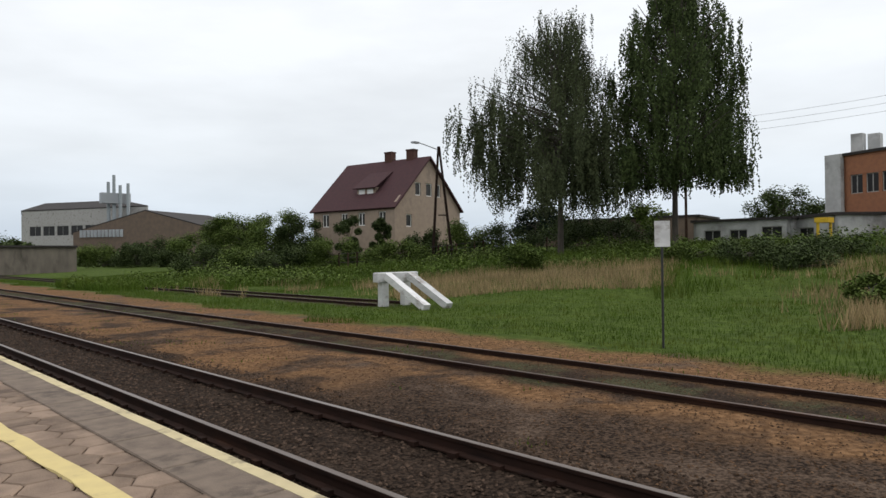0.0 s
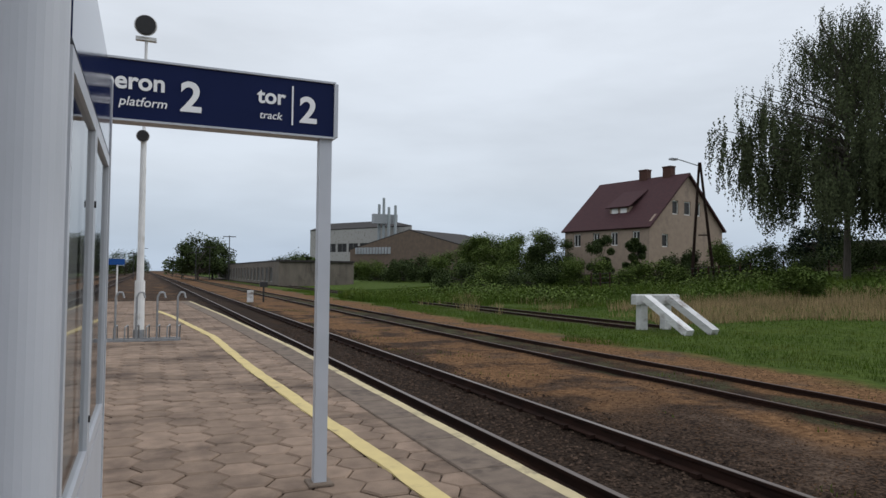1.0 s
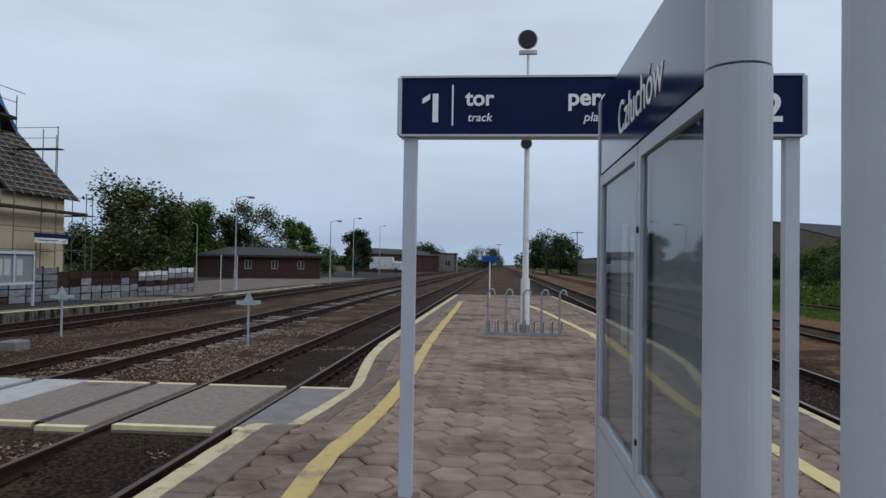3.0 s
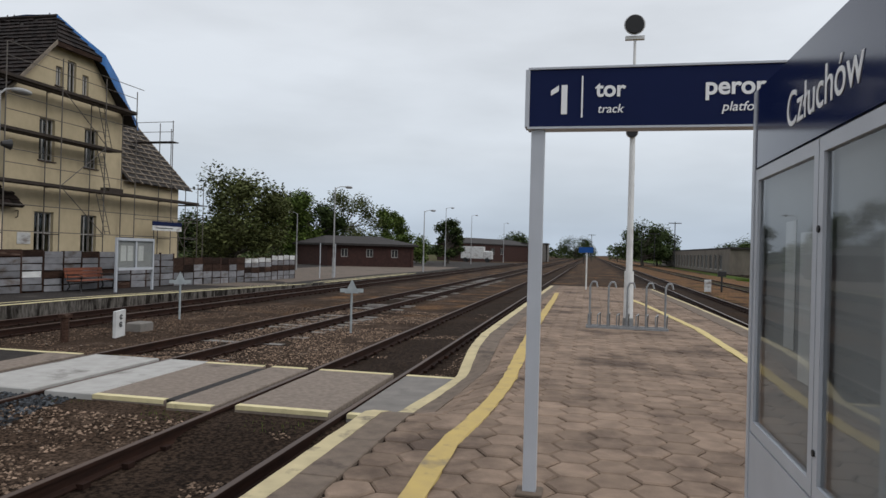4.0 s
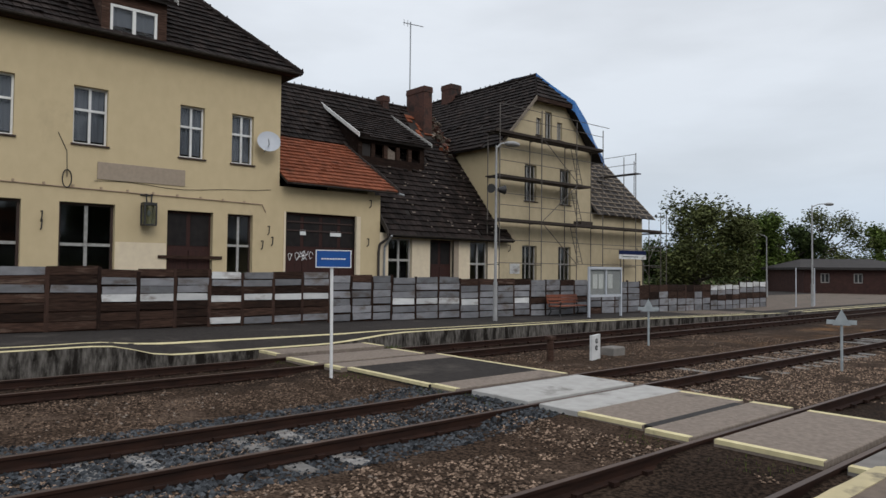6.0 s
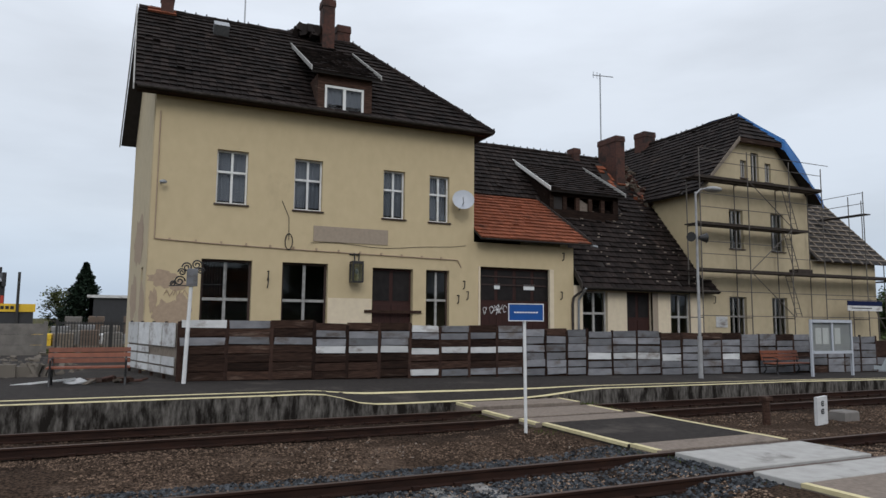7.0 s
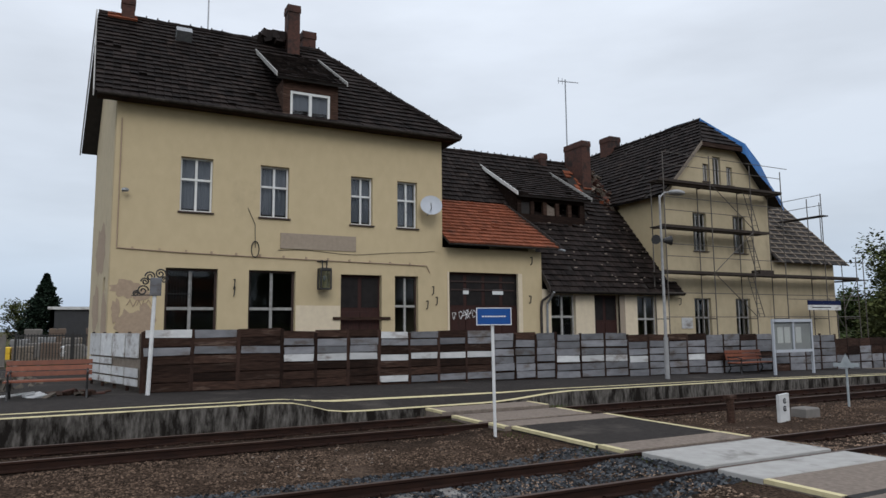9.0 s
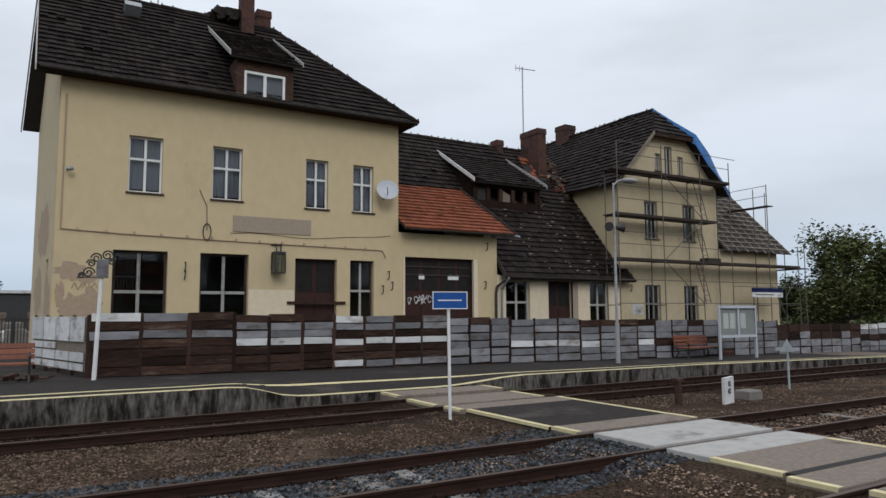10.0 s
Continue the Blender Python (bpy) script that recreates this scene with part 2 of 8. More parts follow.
STONE_MID = mk("brown_ballast_stone", (0.135, 0.093, 0.066), (0.044, 0.030, 0.021), 9, 0.95, 0.2, 60, island=0.85, spec=0.1)
STONE_DARK = mk("dark_ballast_stone", (0.074, 0.050, 0.036), (0.032, 0.022, 0.016), 9, 0.95, 0.2, 60, island=0.7, spec=0.08)
STONE_RUST = mk("rusty_ballast_stone", (0.100, 0.060, 0.036), (0.055, 0.034, 0.021), 9, 0.95, 0.2, 60, island=0.55, spec=0.05)
LAMP_GREY = mk("weathered_grey_lamp_paint", (0.34, 0.34, 0.34), (0.26, 0.26, 0.26), 5, 0.6, 0.15)
MARK_GREY = mk("grey_green_marker_paint", (0.34, 0.37, 0.38), (0.26, 0.29, 0.30), 5, 0.6, 0.1)
STONE_BLUE = mk("blue_grey_ballast_stone", (0.064, 0.069, 0.075), (0.024, 0.026, 0.029), 9, 0.95, 0.2, 60, island=0.85, spec=0.1)
TARP = mk("blue_tarpaulin", (0.025, 0.13, 0.36), (0.02, 0.10, 0.28), 3, 0.4, 0.5, 6, dist=0.05)
HOUSE_WALL = mk("beige_house_plaster", (0.31, 0.24, 0.185), (0.26, 0.20, 0.155), 2, 0.9, 0.2, c3=(0.21, 0.165, 0.13), stain=0.5, cover=0.55)
HOUSE_ROOF = mk("maroon_house_tile", (0.066, 0.030, 0.032), (0.05, 0.025, 0.028), 3, 0.85, 0.2, spec=0.2)
BRICK_FAR = mk("orange_brick_wall", (0.33, 0.145, 0.075), (0.26, 0.115, 0.065), 3, 0.9, 0.3, 25)
BRICK_RED = mk("dark_red_brick_wall", (0.058, 0.030, 0.025), (0.036, 0.021, 0.019), 3, 0.9, 0.3, 20, spec=0.15)
ROOF_GREY = mk("dark_grey_roofing", (0.045, 0.040, 0.038), (0.03, 0.027, 0.026), 2, 0.85, 0.2, spec=0.2)
WHITE_WALL = mk("dirty_white_wall", (0.50, 0.50, 0.49), (0.37, 0.37, 0.36), 1.5, 0.85, 0.2, c3=(0.22, 0.21, 0.20), stain=0.3, cover=0.52)
BROWN_WALL = mk("brown_factory_wall", (0.16, 0.115, 0.085), (0.12, 0.09, 0.07), 1, 0.9, 0.2)
SHEET_ROOF = mk("pale_sheet_roof", (0.42, 0.44, 0.46), (0.36, 0.38, 0.40), 1.5, 0.5, 0.1)
DARK_CLAD = mk("charcoal_cladding", (0.035, 0.035, 0.038), (0.028, 0.028, 0.03), 3, 0.6, 0.1)
RED_PAINT = mk("red_stripe_paint", (0.50, 0.05, 0.025), (0.42, 0.045, 0.025), 4, 0.6, 0.1)
YELLOW_BANNER = mk("yellow_banner_sheet", (0.72, 0.47, 0.03), (0.66, 0.42, 0.03), 3, 0.6, 0.1)
WRAP = mk("wrapped_pallet_film", (0.27, 0.265, 0.265), (0.15, 0.147, 0.145), 4, 0.5, 0.4, 15)
BARK = mk("grey_bark", (0.10, 0.085, 0.07), (0.055, 0.047, 0.04), 5, 0.95, 0.5, 20, stretch=(1, 1, 0.3))
LEAF = mk("green_leaves", (0.098, 0.132, 0.030), (0.058, 0.088, 0.020), 0.8, 0.8, 0, island=0.5, spec=0.1)
LEAF_DARK = mk("dark_green_leaves", (0.056, 0.076, 0.024), (0.035, 0.052, 0.018), 0.8, 0.8, 0, island=0.5, spec=0.1)
LEAF_BIRCH = mk("grey_green_birch_leaves", (0.066, 0.078, 0.036), (0.042, 0.052, 0.026), 0.5, 0.8, 0, island=0.5, spec=0.1)
LEAF_OLIVE = mk("olive_spring_leaves", (0.092, 0.102, 0.036), (0.056, 0.066, 0.025), 0.8, 0.8, 0, island=0.5, spec=0.1)
NEEDLE = mk("dark_spruce_needles", (0.018, 0.030, 0.018), (0.012, 0.021, 0.013), 1, 0.8, 0, island=0.4, spec=0.1)
GRASS = mk("green_grass_blades", (0.072, 0.112, 0.016), (0.046, 0.080, 0.012), 0.5, 0.9, 0, c3=(0.098, 0.120, 0.025), stain=0.35, cover=0.5, island=0.25, spec=0.03)
STRAW = mk("dry_straw_grass", (0.33, 0.245, 0.13), (0.21, 0.16, 0.085), 0.5, 0.9, 0, island=0.35, spec=0.05)
PANE = pane_material("window_glass", (0.80, 0.84, 0.84))
LANTERN_PANE = pane_material("lantern_glass", (0.80, 0.84, 0.80))
PANE_CASE = pane_material("display_case_glass", (0.90, 0.92, 0.92))
# Near-black tone stands in for the lack of light indoors.
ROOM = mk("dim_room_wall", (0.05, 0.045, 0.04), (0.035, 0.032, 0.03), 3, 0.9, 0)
# Bluish grey carries the sky's reflection in the panes as well as the curtain.
SKY_CURTAIN = mk("grey_net_curtain", (0.19, 0.20, 0.235), (0.14, 0.15, 0.18), 5, 0.9, 0.1, stretch=(1, 6, 0.3))
# Paler than bare board: sky reflected in the case glass is put into it.
DISPLAY = mk("grey_display_back", (0.40, 0.41, 0.41), (0.35, 0.36, 0.36), 3, 0.7, 0)
PAPER = mk("white_notice_paper", (0.72, 0.73, 0.72), (0.66, 0.67, 0.66), 9, 0.7, 0)

# ---- ground material: soil, rust and gravel in bands beside the tracks, grass beyond them ----
GROUND = bpy.data.materials.new("railway_ground")
GROUND.use_nodes = True
gn, gl = GROUND.node_tree.nodes, GROUND.node_tree.links
gp = gn["Principled BSDF"]
gp.inputs["Roughness"].default_value = 1.0
gp.inputs["Specular IOR Level"].default_value = 0.06
ggeo = gn.new("ShaderNodeNewGeometry")
gsep = gn.new("ShaderNodeSeparateXYZ")
gl.new(ggeo.outputs["Position"], gsep.inputs[0])


def g_noise(scale, detail=6, rough=0.6):
    t = gn.new("ShaderNodeTexNoise")
    t.inputs["Scale"].default_value, t.inputs["Detail"].default_value, t.inputs["Roughness"].default_value = scale, detail, rough
    gl.new(ggeo.outputs["Position"], t.inputs["Vector"])
    return t.outputs["Fac"]


def g_math(op, a, b):
    t = gn.new("ShaderNodeMath")
    t.operation = op
    for socket, v in zip(t.inputs, (a, b)):
        if isinstance(v, (int, float)):
            socket.default_value = v
        else:
            gl.new(v, socket)
    return t.outputs[0]


def g_step(v, a, b):
    t = gn.new("ShaderNodeMapRange")
    t.interpolation_type = "SMOOTHSTEP"
    t.inputs["From Min"].default_value, t.inputs["From Max"].default_value = a, b
    gl.new(v, t.inputs["Value"])
    return t.outputs[0]


def g_mix(f, a, b):
    t = gn.new("ShaderNodeMix")
    t.data_type = "RGBA"
    gl.new(f, t.inputs["Factor"])
    for socket, v in ((t.inputs["A"], a), (t.inputs["B"], b)):
        if isinstance(v, tuple):
            socket.default_value = (*v, 1)
        else:
            gl.new(v, socket)
    return t.outputs["Result"]


gx = g_math("ADD", gsep.outputs["X"], g_math("MULTIPLY", g_math("SUBTRACT", g_noise(0.35), 0.5), 3.4))
speck = g_step(g_noise(22, 3), 0.36, 0.66)
gravel = g_mix(speck, (0.011, 0.0072, 0.0050), (0.076, 0.050, 0.034))
dark_bed = g_mix(speck, (0.008, 0.0054, 0.0040), (0.034, 0.023, 0.0165))
rust = g_mix(g_step(g_noise(9, 5), 0.35, 0.7), (0.090, 0.047, 0.021), (0.205, 0.116, 0.058))
pale = g_mix(speck, (0.050, 0.033, 0.023), (0.115, 0.082, 0.060))
grit = g_mix(g_step(g_noise(0.8, 7), 0.50, 0.68), gravel, pale)
soil = g_mix(g_step(g_noise(0.5, 7), 0.50, 0.70), grit, rust)
green = g_mix(g_step(g_noise(3, 6), 0.35, 0.65), (0.036, 0.056, 0.010), (0.064, 0.094, 0.017))


def g_band(a, b, soft):
    return g_math("MULTIPLY", g_step(gx, a - soft, a + soft), g_math("SUBTRACT", 1.0, g_step(gx, b - soft, b + soft)))


rust_patches = g_mix(g_step(g_noise(0.6, 8, 0.7), 0.38, 0.54), grit, rust)
moss = g_mix(speck, (0.030, 0.031, 0.014), (0.070, 0.066, 0.036))
left_far = g_step(gsep.outputs["Y"], 14, 30)
bed = g_mix(left_far, grit, soil)
far_off = g_step(g_math("ADD", gsep.outputs["Y"], g_math("MULTIPLY", g_math("SUBTRACT", g_noise(0.3, 6), 0.5), 9.0)), 7.0, 11.0)
bed = g_mix(g_math("MULTIPLY", g_band(5.6, 7.6, 0.4), far_off), bed, rust_patches)
bed = g_mix(g_band(7.5, 8.9, 0.4), bed, rust_patches)
bed = g_mix(g_band(10.0, 13.5, 0.4), bed, g_mix(g_step(g_noise(0.6, 8, 0.7), 0.36, 0.5), pale, rust))
for lo, hi in ((2.3, 5.7), (8.7, 10.4), (-5.9, -3.9), (-10.3, -8.0), (-16.6, -13.3)):
    bed = g_mix(g_math("MULTIPLY", g_band(lo, hi, 0.45), 0.8), bed, dark_bed)
bed = g_mix(g_math("MULTIPLY", g_band(8.9, 10.2, 0.3), g_step(g_noise(1.2, 6), 0.42, 0.6)), bed, moss)
turf_y = g_math("SUBTRACT", gx, g_math("MULTIPLY", gsep.outputs["Y"], 0.02))
turf = g_mix(g_step(turf_y, 11.6, 12.8), bed, green)
siding = g_math("MULTIPLY", g_band(16.4, 19.0, 0.4), g_step(gsep.outputs["Y"], 20.5, 22.5))
turf = g_mix(g_math("MULTIPLY", siding, 0.9), turf, g_mix(g_step(g_noise(1.1, 6), 0.42, 0.6), gravel, moss))
final = g_mix(g_step(g_math("MULTIPLY", gx, -1.0), 30, 36), turf, g_mix(g_step(g_noise(0.6, 6), 0.45, 0.6), pale, green))
gl.new(final, gp.inputs["Base Color"])
gb = gn.new("ShaderNodeBump")
gb.inputs["Strength"].default_value, gb.inputs["Distance"].default_value = 0.7, 0.03
gl.new(g_noise(26, 4), gb.inputs["Height"])
gl.new(gb.outputs[0], gp.inputs["Normal"])

# ---- building blocks ----
class Shape:
    """Vertices and faces of one mesh, in world metres."""

    def __init__(self):
        self.v, self.f = [], []

    def add(self, points, faces):
        k = len(self.v)
        self.v += [tuple(p) for p in points]
        self.f += [tuple(k + i for i in f) for f in faces]
        return self

    def box(self, x0, x1, y0, y1, z0, z1, turn=None):
        p = [Vector((x, y, z)) for z in (z0, z1) for y in (y0, y1) for x in (x0, x1)]
        if turn is not None:
            c = Vector(((x0 + x1) / 2, (y0 + y1) / 2, (z0 + z1) / 2))
            r = Euler(turn).to_matrix()
            p = [c + r @ (q - c) for q in p]
        return self.add(p, [(0, 2, 3, 1), (4, 5, 7, 6), (0, 1, 5, 4), (2, 6, 7, 3), (0, 4, 6, 2), (1, 3, 7, 5)])

    def bevel_box(self, x0, x1, y0, y1, z0, z1, b):
        """A box whose upper edges are chamfered by b."""
        low = [(x0, y0, z0), (x1, y0, z0), (x1, y1, z0), (x0, y1, z0)]
        mid = [(x, y, z1 - b) for x, y, _ in low]
        top = [(x0 + b, y0 + b, z1), (x1 - b, y0 + b, z1), (x1 - b, y1 - b, z1), (x0 + b, y1 - b, z1)]
        ring = [(i, (i + 1) % 4, 4 + (i + 1) % 4, 4 + i) for i in range(4)] + [(4 + i, 4 + (i + 1) % 4, 8 + (i + 1) % 4, 8 + i) for i in range(4)]
        return self.add(low + mid + top, ring + [(8, 9, 10, 11), (3, 2, 1, 0)])

    def tube(self, a, b, r0, r1=None, n=8):
        a, b = Vector(a), Vector(b)
        r1 = r0 if r1 is None else r1
        q = (b - a).to_track_quat("Z", "Y")
        ring = [Vector((math.cos(2 * math.pi * i / n), math.sin(2 * math.pi * i / n), 0)) for i in range(n)]
        p = [a + q @ (c * r0) for c in ring] + [b + q @ (c * r1) for c in ring]
        return self.add(p, [(i, (i + 1) % n, n + (i + 1) % n, n + i) for i in range(n)] + [tuple(range(n - 1, -1, -1)), tuple(range(n, 2 * n))])

    def path(self, points, r, n=6):
        for a, b in zip(points, points[1:]):
            self.tube(a, b, r, n=n)
        return self

    def slab(self, corners, thick):
        """A flat polygon made thick against its normal."""
        c = [Vector(p) for p in corners]
        nrm = (c[1] - c[0]).cross(c[2] - c[0]).normalized() * thick
        n = len(c)
        p = c + [q - nrm for q in c]
        return self.add(p, [tuple(range(n)), tuple(range(2 * n - 1, n - 1, -1))] + [(i, n + i, n + (i + 1) % n, (i + 1) % n) for i in range(n)])

    def dome(self, centre, rx, ry, rz, n=10, m=5, z0=-1.0):
        p, f = [], []
        for j in range(m + 1):
            a = math.asin(max(-1, z0)) + (math.pi / 2 - math.asin(max(-1, z0))) * j / m
            for i in range(n):
                t = 2 * math.pi * i / n
                p.append((centre[0] + rx * math.cos(a) * math.cos(t), centre[1] + ry * math.cos(a) * math.sin(t), centre[2] + rz * math.sin(a)))
        for j in range(m):
            f += [(j * n + i, j * n + (i + 1) % n, (j + 1) * n + (i + 1) % n, (j + 1) * n + i) for i in range(n)]
        return self.add(p, f)


def thing(name, at, label, category, group="", kind=""):
    ob = new(name)
    ob.empty_display_size = 0.3
    ob.location = at
    return tagged(ob, label, category, group, kind)


def origin_of(ob):
    o = Vector((0, 0, 0))
    while ob:
        o += ob.location
        ob = ob.parent
    return o


def mesh_of(name, shape, material, shift=(0, 0, 0), smooth=False):
    me = bpy.data.meshes.new(name)
    s = Vector(shift)
    me.from_pydata([tuple(Vector(p) - s) for p in shape.v], [], shape.f)
    me.materials.append(material)
    if smooth:
        me.polygons.foreach_set("use_smooth", [True] * len(me.polygons))
    me.update()
    return me


def part(name, shape, material, parent=None, label="", smooth=False, kind=""):
    """One mesh object, under a thing or a part of one; the shape is given in world metres."""
    o = origin_of(parent) if parent else Vector((0, 0, 0))
    ob = new(name, mesh_of(name, shape, material, o, smooth))
    if parent:
        ob.parent = parent
    return tagged(ob, label, kind=kind)


def piece(name, mesh, parent, at, rz=0.0, scale=(1, 1, 1)):
    ob = new(name, mesh)
    ob.parent = parent
    ob.location = Vector(at) - origin_of(parent)
    ob.rotation_euler = (0, 0, rz)
    ob.scale = scale
    return ob


def single(name, shape, material, label, category, group="", kind="", smooth=False):
    return tagged(part(name, shape, material, smooth=smooth), label, category, group, kind)


def lettering(name, text, height, m, material, parent, bold=0.0, slant=0.0):
    """Text of that height as a flat mesh, standing at the pose m."""
    cu = bpy.data.curves.new(name, "FONT")
    cu.body, cu.size, cu.extrude, cu.offset, cu.shear = text, height, 0.001, bold * height, slant
    tmp = new("text_source", cu)
    bpy.context.view_layer.update()
    me = bpy.data.meshes.new_from_object(tmp.evaluated_get(bpy.context.evaluated_depsgraph_get()))
    bpy.data.objects.remove(tmp)
    me.transform(Matrix.Translation(-origin_of(parent)) @ m)
    me.materials.clear()
    me.materials.append(material)
    ob = new(name, me)
    ob.parent = parent
    return ob


def wall(u0, u1, z0, profile, openings, place, thick):
    """A wall along u with a top profile [(u, z), ...] and openings (u0, u1, z0, z1); place(u, depth, z) gives the point."""
    s = Shape()
    cuts = sorted({u0, u1, *[u for u, _ in profile if u0 < u < u1], *[u for o in openings for u in o[:2]]})

    def top(u):
        for (a, za), (b, zb) in zip(profile, profile[1:]):
            if a - 1e-6 <= u <= b + 1e-6:
                return za + (zb - za) * (u - a) / (b - a)
        return profile[-1][1]

    def quad(*q):
        s.add([place(*p) for p in q], [(0, 1, 2, 3)])

    for a, b in zip(cuts, cuts[1:]):
        c = (a + b) / 2
        spans, low = [], (z0, z0)
        for o in sorted((o for o in openings if o[0] < c < o[1]), key=lambda o: o[2]):
            spans.append((low, (o[2], o[2])))
            low = (o[3], o[3])
        spans.append((low, (top(a), top(b))))
        for (la, lb), (ha, hb) in spans:
            for d in (0, thick):
                quad((a, d, la), (b, d, lb), (b, d, hb), (a, d, ha))
            quad((a, 0, ha), (b, 0, hb), (b, thick, hb), (a, thick, ha))
            quad((a, 0, la), (b, 0, lb), (b, thick, lb), (a, thick, la))
    for o in openings:
        for u in o[:2]:
            quad((u, 0, o[2]), (u, thick, o[2]), (u, thick, o[3]), (u, 0, o[3]))
    for u in (u0, u1):
        quad((u, 0, z0), (u, thick, z0), (u, thick, top(u)), (u, 0, top(u)))
    return s


def tiled(parent, eave_a, eave_b, top_b, top_a, material, pitch=0.31, width=0.25, seed=1, gaps=0.0, deck=DECK, name="roof_tiles"):
    """A roof face: a deck and courses of overlapping tiles from the eave to the top."""
    ea, eb, tb, ta = (Vector(p) for p in (eave_a, eave_b, top_b, top_a))
    nrm = (eb - ea).cross(ta - ea if (ta - ea).length > 0.1 else tb - ea).normalized()
    if nrm.z < 0:
        nrm = -nrm
    roof = part("roof_deck", Shape().slab([ea, eb, tb, ta] if (tb - ta).length > 0.05 else [ea, eb, tb], 0.07), deck, parent)
    rng = random.Random(seed)
    s = Shape()
    up = ((ta + tb) - (ea + eb)) / 2
    rows = max(2, int(up.length / pitch))
    for j in range(rows):
        v0, v1 = j / rows, min(1.0, (j + 1.12) / rows)
        a0, b0, a1, b1 = ea.lerp(ta, v0), eb.lerp(tb, v0), ea.lerp(ta, v1), eb.lerp(tb, v1)
        run = (b0 - a0).length
        n = max(1, int(run / width))
        for i in range(n):
            if gaps and rng.random() < gaps:
                continue
            u0, u1 = i / n + 0.0008, (i + 1) / n - 0.0008
            h = 0.078 + rng.uniform(-0.010, 0.012) + (rng.uniform(0.01, 0.06) if rng.random() < 0.025 else 0.0)
            slip = (a1 - a0).normalized() * rng.uniform(-0.014, 0.014)
            p0, p1, p2, p3 = a0.lerp(b0, u0) + slip, a0.lerp(b0, u1) + slip, a1.lerp(b1, u1) + slip, a1.lerp(b1, u0) + slip
            m0, m1 = (p0 + p1) / 2, (p2 + p3) / 2
            s.add([p0 + nrm * 0.012, p1 + nrm * 0.012, p2 + nrm * 0.008, p3 + nrm * 0.008, p0 + nrm * h, p1 + nrm * h, p2 + nrm * 0.016, p3 + nrm * 0.016, m0 + nrm * (h + 0.006), m1 + nrm * 0.022],
                  [(4, 8, 9, 7), (8, 5, 6, 9), (0, 1, 5, 8, 4), (0, 4, 7, 3), (1, 2, 6, 5)])
    part(name, s, material, roof, kind="stuff")
    return roof


def window(parent, y0, y1, z0, z1, x, frame_mat, cross=0.0, uprights=(0.5,), sill=True, depth=0.16, curtain=False, bar=0.06, inner=None):
    """A casement in an opening of a wall that faces +x at x: frame, panes, bars and sill."""
    xf = x - depth
    s = Shape()
    s.box(xf - 0.06, xf, y0, y0 + bar, z0, z1).box(xf - 0.06, xf, y1 - bar, y1, z0, z1)
    s.box(xf - 0.06, xf, y0 + bar, y1 - bar, z0, z0 + bar).box(xf - 0.06, xf, y0 + bar, y1 - bar, z1 - bar, z1)
    w = part("window", s, frame_mat, parent)
    zc = z0 + (z1 - z0) * cross if cross else None
    for u in uprights:
        yc = y0 + (y1 - y0) * u
        part("mullion", Shape().box(xf - 0.05, xf + 0.012, yc - bar * 0.62, yc + bar * 0.62, z0 + bar, z1 - bar), inner or frame_mat, w)
    if zc:
        part("transom", Shape().box(xf - 0.045, xf + 0.02, y0 + bar, y1 - bar, zc - bar * 0.6, zc + bar * 0.6), inner or frame_mat, w)
    edges = [y0 + bar, *[y0 + (y1 - y0) * u for u in uprights], y1 - bar]
    rows = [(z0 + bar, zc - bar * 0.6), (zc + bar * 0.6, z1 - bar)] if zc else [(z0 + bar, z1 - bar)]
    for a, b in zip(edges, edges[1:]):
        for c, d in rows:
            g = part("pane", Shape().add([(xf - 0.03, a, c), (xf - 0.03, b, c), (xf - 0.03, b, d), (xf - 0.03, a, d)], [(0, 1, 2, 3)]), PANE, w)
            g.visible_shadow = False
    if sill:
        part("sill", Shape().box(xf, x + 0.07, y0 - 0.06, y1 + 0.06, z0 - 0.05, z0 - 0.004), FRAME_BROWN, w)
    # The cloth also stands in for sky mirrored in the glass.
    if curtain:
        k = Shape()
        n = 14
        zz = z0 + (z1 - z0) * 0.08
        pts = [(xf - 0.16 + 0.02 * math.sin(i * 2.4), y0 + 0.06 + (y1 - y0 - 0.12) * i / n) for i in range(n + 1)]
        for (xa, ya), (xb, yb) in zip(pts, pts[1:]):
            k.add([(xa, ya, zz), (xb, yb, zz), (xb, yb, z1 - 0.06), (xa, ya, z1 - 0.06)], [(0, 1, 2, 3)])
        part("curtain", k, SKY_CURTAIN, w)
    return w


# ---- ground ----
def smooth(a, b, v):
    t = min(1.0, max(0.0, (v - a) / (b - a)))
    return t * t * (3 - 2 * t)


def ground_z(x, y):
    z = -0.53
    z += 0.03 * noise.noise((x * 0.6, y * 0.6, 0.0)) + 0.012 * noise.noise((x * 2.3, y * 2.3, 5.0))
    rise = smooth(19, 62, x) * (1 - 0.75 * smooth(70, 150, y)) + 0.4 * smooth(60, 160, x)
    level = smooth(17, 21, y) * smooth(13, 15.5, x) * (1 - smooth(19.8, 23, x))
    z += 2.6 * rise * (1 - level) + 0.35 * (1 - level) * smooth(13, 18, x) * noise.noise((x * 0.12, y * 0.12, 2.0)) - 0.02 * level
    near = smooth(6.6, 7.7, y) * (1 - smooth(11.1, 12.4, y))
    if near and -16.4 < x < -3.7:
        z += 0.11 * near
    if x < -16.5:
        z += 0.28 * smooth(16.5, 17.5, -x) * (1 - smooth(16, 26, y))
    return z


def spread(points):
    out = []
    for a, b, step in points:
        n = max(1, round((b - a) / step))
        out += [a + (b - a) * i / n for i in range(n)]
    return out + [points[-1][1]]


